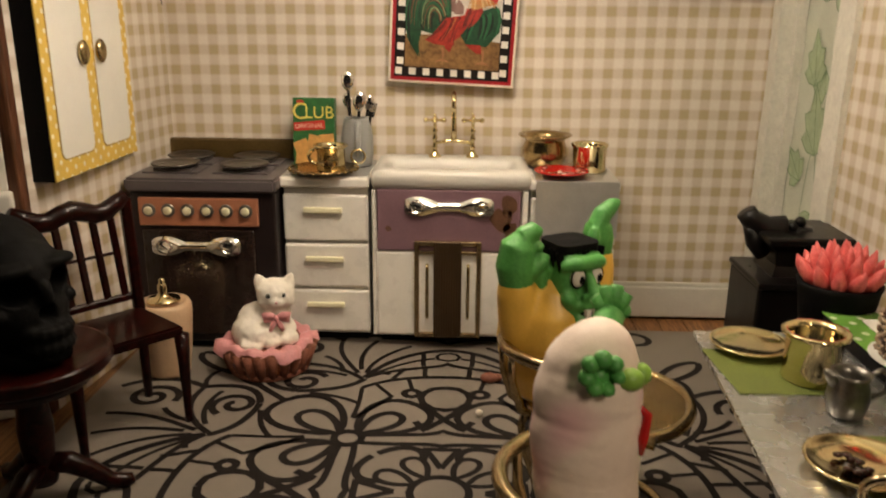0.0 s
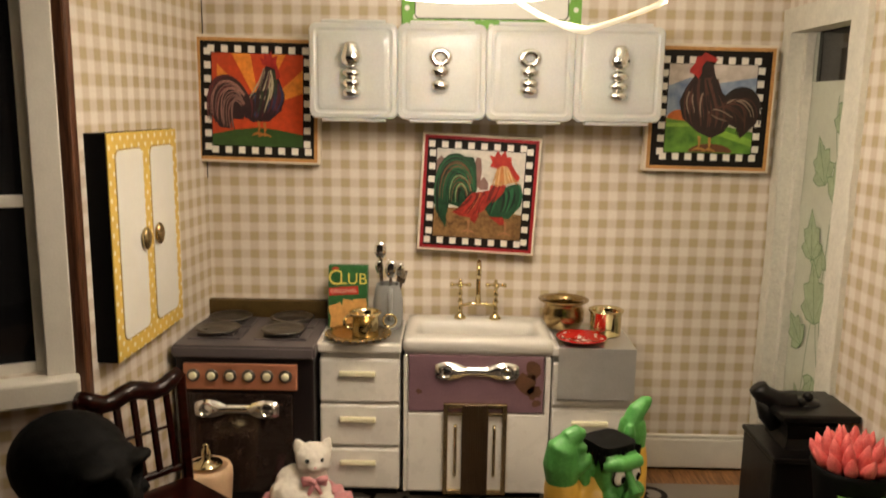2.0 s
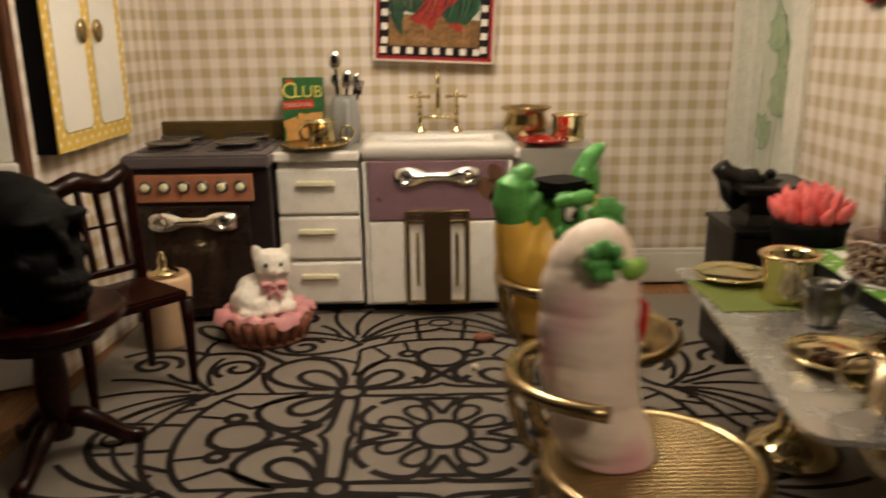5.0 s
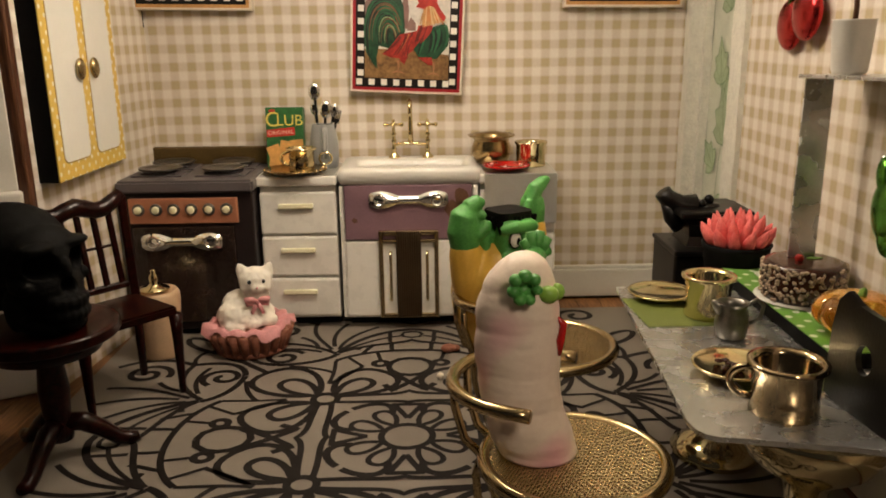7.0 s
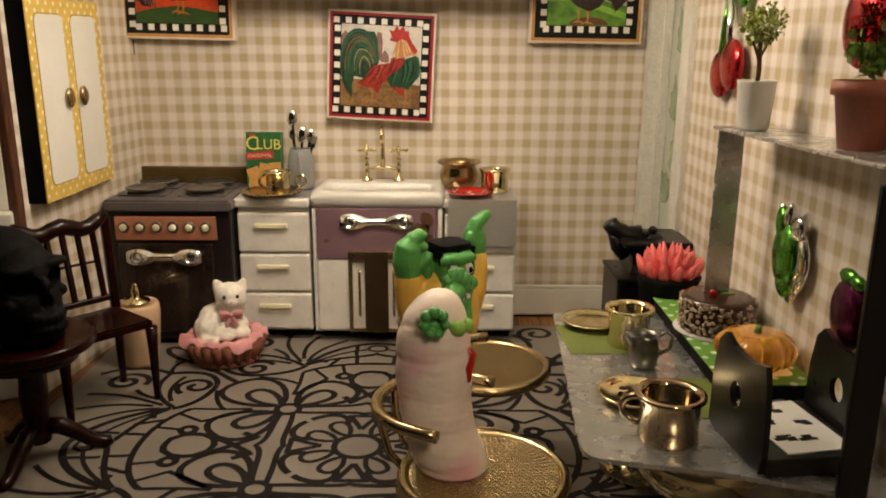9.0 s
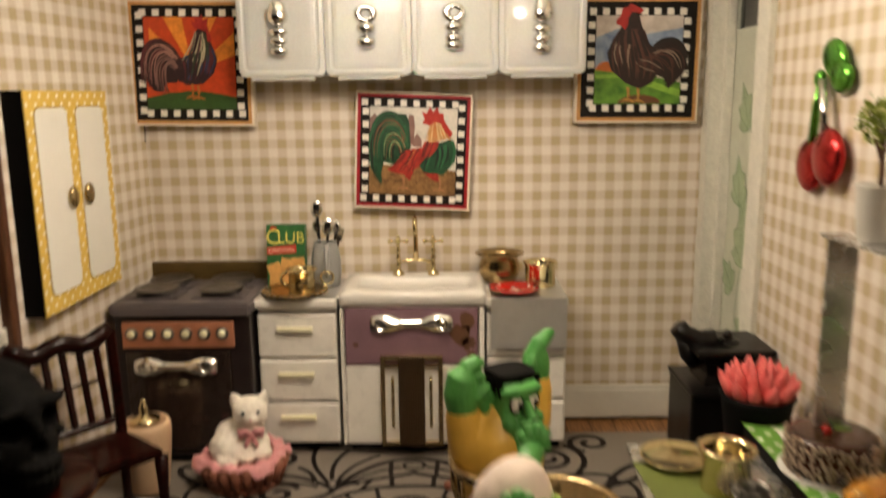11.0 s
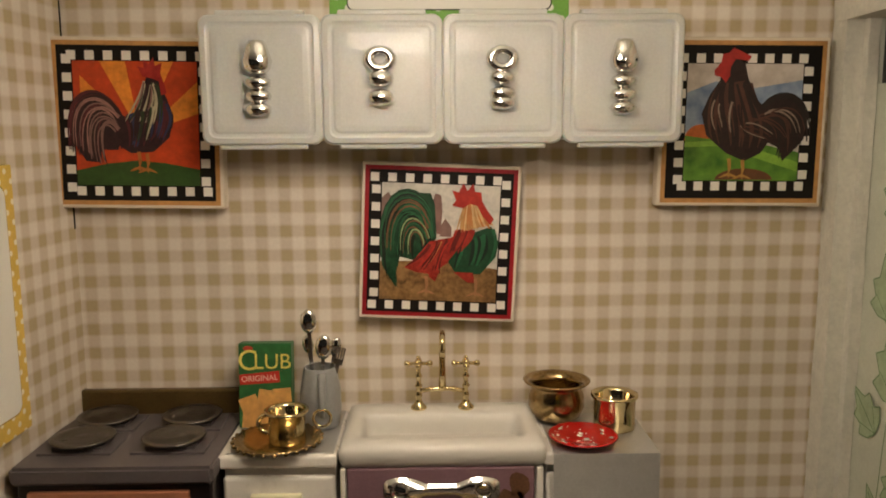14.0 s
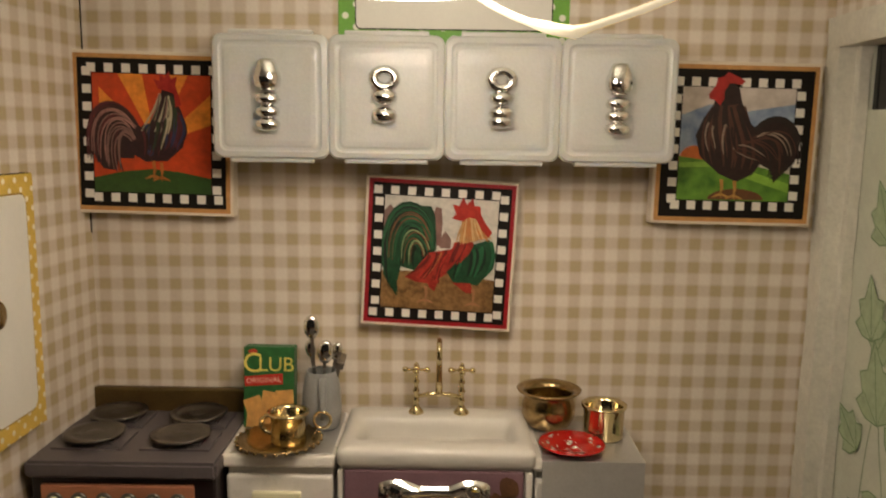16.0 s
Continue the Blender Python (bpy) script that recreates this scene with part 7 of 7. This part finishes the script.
def quarter(pts, w=W, closed=False):
    """The line in all four quarters."""
    for c, q in ((1, 0), (0, 1), (-1, 0), (0, -1)):
        line([(u * c - v * q, u * q + v * c) for u, v in pts], w, closed)


def eighth(pts, w=W, closed=False):
    """The line in all four quarters, and mirrored."""
    quarter(pts, w, closed)
    quarter([(u, -v) for u, v in pts][::-1], w, closed)


def across(pts, w=W):
    """Half a line that begins on an axis, drawn with its mirror image, in four quarters."""
    quarter([(u, -v) for u, v in pts[:0:-1]] + pts, w)


def teardrop(x, y, a, r0, r1, w):
    c, q = math.cos(radians(a)), math.sin(radians(a))
    pts = bez((r0, 0), (r0 + (r1 - r0) * 0.35, w), (r1, w * 1.15), (r1, 0), 10) + bez((r1, 0), (r1, -w * 1.15), (r0 + (r1 - r0) * 0.35, -w), (r0, 0), 10)[1:-1]
    return [(x + u * c - v * q, y + u * q + v * c) for u, v in pts]


def scroll(u, v, r, a, turns=1.4, hand=1):
    n = 26
    return [(u + r * (1 - 0.8 * k / n) * math.cos(radians(a) + hand * turns * 6.283 * k / n), v + r * (1 - 0.8 * k / n) * math.sin(radians(a) + hand * turns * 6.283 * k / n)) for k in range(n + 1)]


# middle daisy
line(ring(0, 0, 0.84, 28), 0.24, True)
eighth(teardrop(0, 0, 28, 0.9, 2.1, 0.42), 0.2, True)
eighth(bez((1.75, 0.55), (2.5, 0.4), (2.8, 1.2), (2.1, 1.95), 12))
for a, b_ in (((1.3, 0), (2.42, 0.5)), ((2.42, 0.6), (2.42, -0.6)), ((2.42, -0.5), (1.3, 0))):
    quarter([a, b_], 0.22)
# four flowers, each with three petals turned outward
quarter(ring(3, 3, 0.44, 22), 0.26, True)
quarter(teardrop(3, 3, 45, 0.44, 3.6, 1.5), W, True)
quarter(teardrop(3, 3, 45, 0.5, 2.45, 0.62), W, True)
eighth(teardrop(3, 3, -41, 0.44, 3.2, 1.4), W, True)
eighth(teardrop(3, 3, -41, 0.5, 2.25, 0.58), W, True)
# pointed leaves between the flowers
across(bez((2.62, 0), (2.86, 0.45), (2.62, 1.4), (2.74, 2.62), 10), 0.22)
across(bez((3.62, 0), (3.2, 0.45), (3.4, 1.3), (3.2, 2.58), 10), 0.22)
# side rosettes
across([(5.08, 0), (5.2, 0.45), (5.6, 0.78), (6.0, 0.86), (6.4, 0.76), (6.75, 0.45), (6.85, 0)])
eighth([(5.15, 0.55), (4.4, 0.02), (3.72, -0.58)])
eighth([(3.6, 0.55), (4.25, 0.95)])
eighth(ring(6.35, 1.2, 0.27, 14), W, True)
eighth([(6.62, 1.2), (7.6, 1.4)], 0.17)
eighth([(6.0, 1.85), (7.05, 2.55)], 0.17)
across(bez((7.75, 0), (7.75, 1.1), (7.5, 2.2), (6.72, 3.0), 12), 0.23)
across(bez((9.0, 0), (8.5, 0.25), (8.65, 1.8), (7.55, 3.0), 14), 0.23)
# fans of leaves that spring from the ring
across(bez((10.3, 0), (10.2, 1.2), (9.2, 2.4), (7.55, 3.02), 12))
across([(9.25, 0), (9.35, 0.35), (9.65, 0.45), (9.9, 0.3), (9.98, 0)], 0.17)
eighth(bez((9.5, 0.5), (9.3, 1.2), (8.9, 1.9), (7.9, 2.75), 9), 0.17)
eighth(bez((8.0, 3.0), (8.8, 2.95), (9.8, 2.6), (10.7, 1.5), 10), 0.2)
eighth(bez((8.3, 3.22), (9.0, 3.35), (10.0, 3.5), (11.2, 2.9), 10), 0.2)
eighth(bez((7.95, 3.3), (8.8, 3.7), (9.8, 4.5), (11.3, 4.3), 10), 0.2)
eighth(bez((7.5, 3.12), (8.5, 4.0), (9.0, 5.2), (8.6, 6.5), 10), 0.23)
eighth(bez((7.75, 3.7), (8.1, 4.4), (8.3, 5.2), (7.9, 6.2), 10), 0.2)
eighth(bez((7.5, 3.0), (6.8, 3.3), (6.4, 4.2), (6.35, 5.3), 9))
eighth(bez((6.72, 3.0), (6.1, 3.0), (5.5, 2.9), (4.4, 3.05), 8), 0.17)
eighth(scroll(7.15, 5.15, 0.85, -60, 1.35, 1))
eighth(bez((7.9, 2.1), (8.1, 2.6), (8.0, 2.8), (7.6, 3.0), 6), 0.2)
eighth(bez((4.4, 3.05), (5.0, 2.5), (5.6, 2.2), (6.05, 1.9), 7), 0.2)
eighth(bez((5.5, 3.0), (5.9, 3.5), (6.1, 4.1), (6.2, 4.8), 7), 0.2)
eighth(bez((8.05, 3.9), (8.6, 3.9), (9.2, 4.3), (9.5, 4.8), 7), 0.2)
eighth(bez((8.6, 6.5), (8.9, 7.3), (8.6, 8.2), (8.0, 8.0), 7), 0.2)
eighth(bez((6.6, 6.6), (7.0, 7.4), (7.6, 7.9), (8.3, 8.0), 7), 0.2)
eighth(bez((8.75, 0.9), (9.2, 1.0), (9.6, 0.9), (10.0, 1.0), 5), 0.2)
eighth(bez((7.7, 0.75), (8.1, 0.9), (8.4, 0.8), (8.65, 0.85), 5), 0.2)
eighth(bez((7.4, 2.0), (7.8, 1.9), (8.1, 1.7), (8.5, 1.6), 5), 0.2)
quarter(bez((5.5, 5.5), (6.0, 6.0), (6.6, 6.6), (7.6, 7.6), 6))
eighth(bez((6.35, 5.3), (6.5, 6.3), (7.2, 6.9), (8.6, 6.5), 8))
eighth(scroll(10.2, 5.6, 0.95, 200, 1.4, -1))
eighth(scroll(12.4, 1.5, 1.0, 150, 1.4, 1))
eighth(scroll(12.2, 4.2, 0.9, 180, 1.4, -1))
eighth(scroll(11.8, 7.6, 1.0, 200, 1.4, 1))
eighth(bez((8.6, 6.5), (9.6, 7.2), (10.6, 7.4), (11.6, 6.4), 9))
eighth(bez((7.6, 7.6), (8.8, 8.0), (9.8, 9.0), (9.6, 9.6), 9))
for u in range(11, 24, 3):
    eighth(bez((u, 0), (u + 1.5, 2), (u, 4), (u + 1.2, 6.5), 12), 0.17)
part("pattern", lines, RUGLINE, rug, "interlaced black line pattern", recalc=False)

# ---------------------------------------------------------------- floor boards
floor = structure("floor", Shape().box(-30, 16, -10, 44, -0.6, -0.03), BLACKMATT, "narrow brown wooden floor boards")
plank = None
x = -28.0
while x < 15.2:
    if plank is None:
        plank = part("plank", Shape().box(0, 1.12, 0, 46, -0.028, 0.0), PLANK, floor)
        ob = plank
    else:
        ob = new("plank", plank.data)
        ob.parent = floor
    ob.location = (x * U, -3 * U, 0)
    x += 1.15
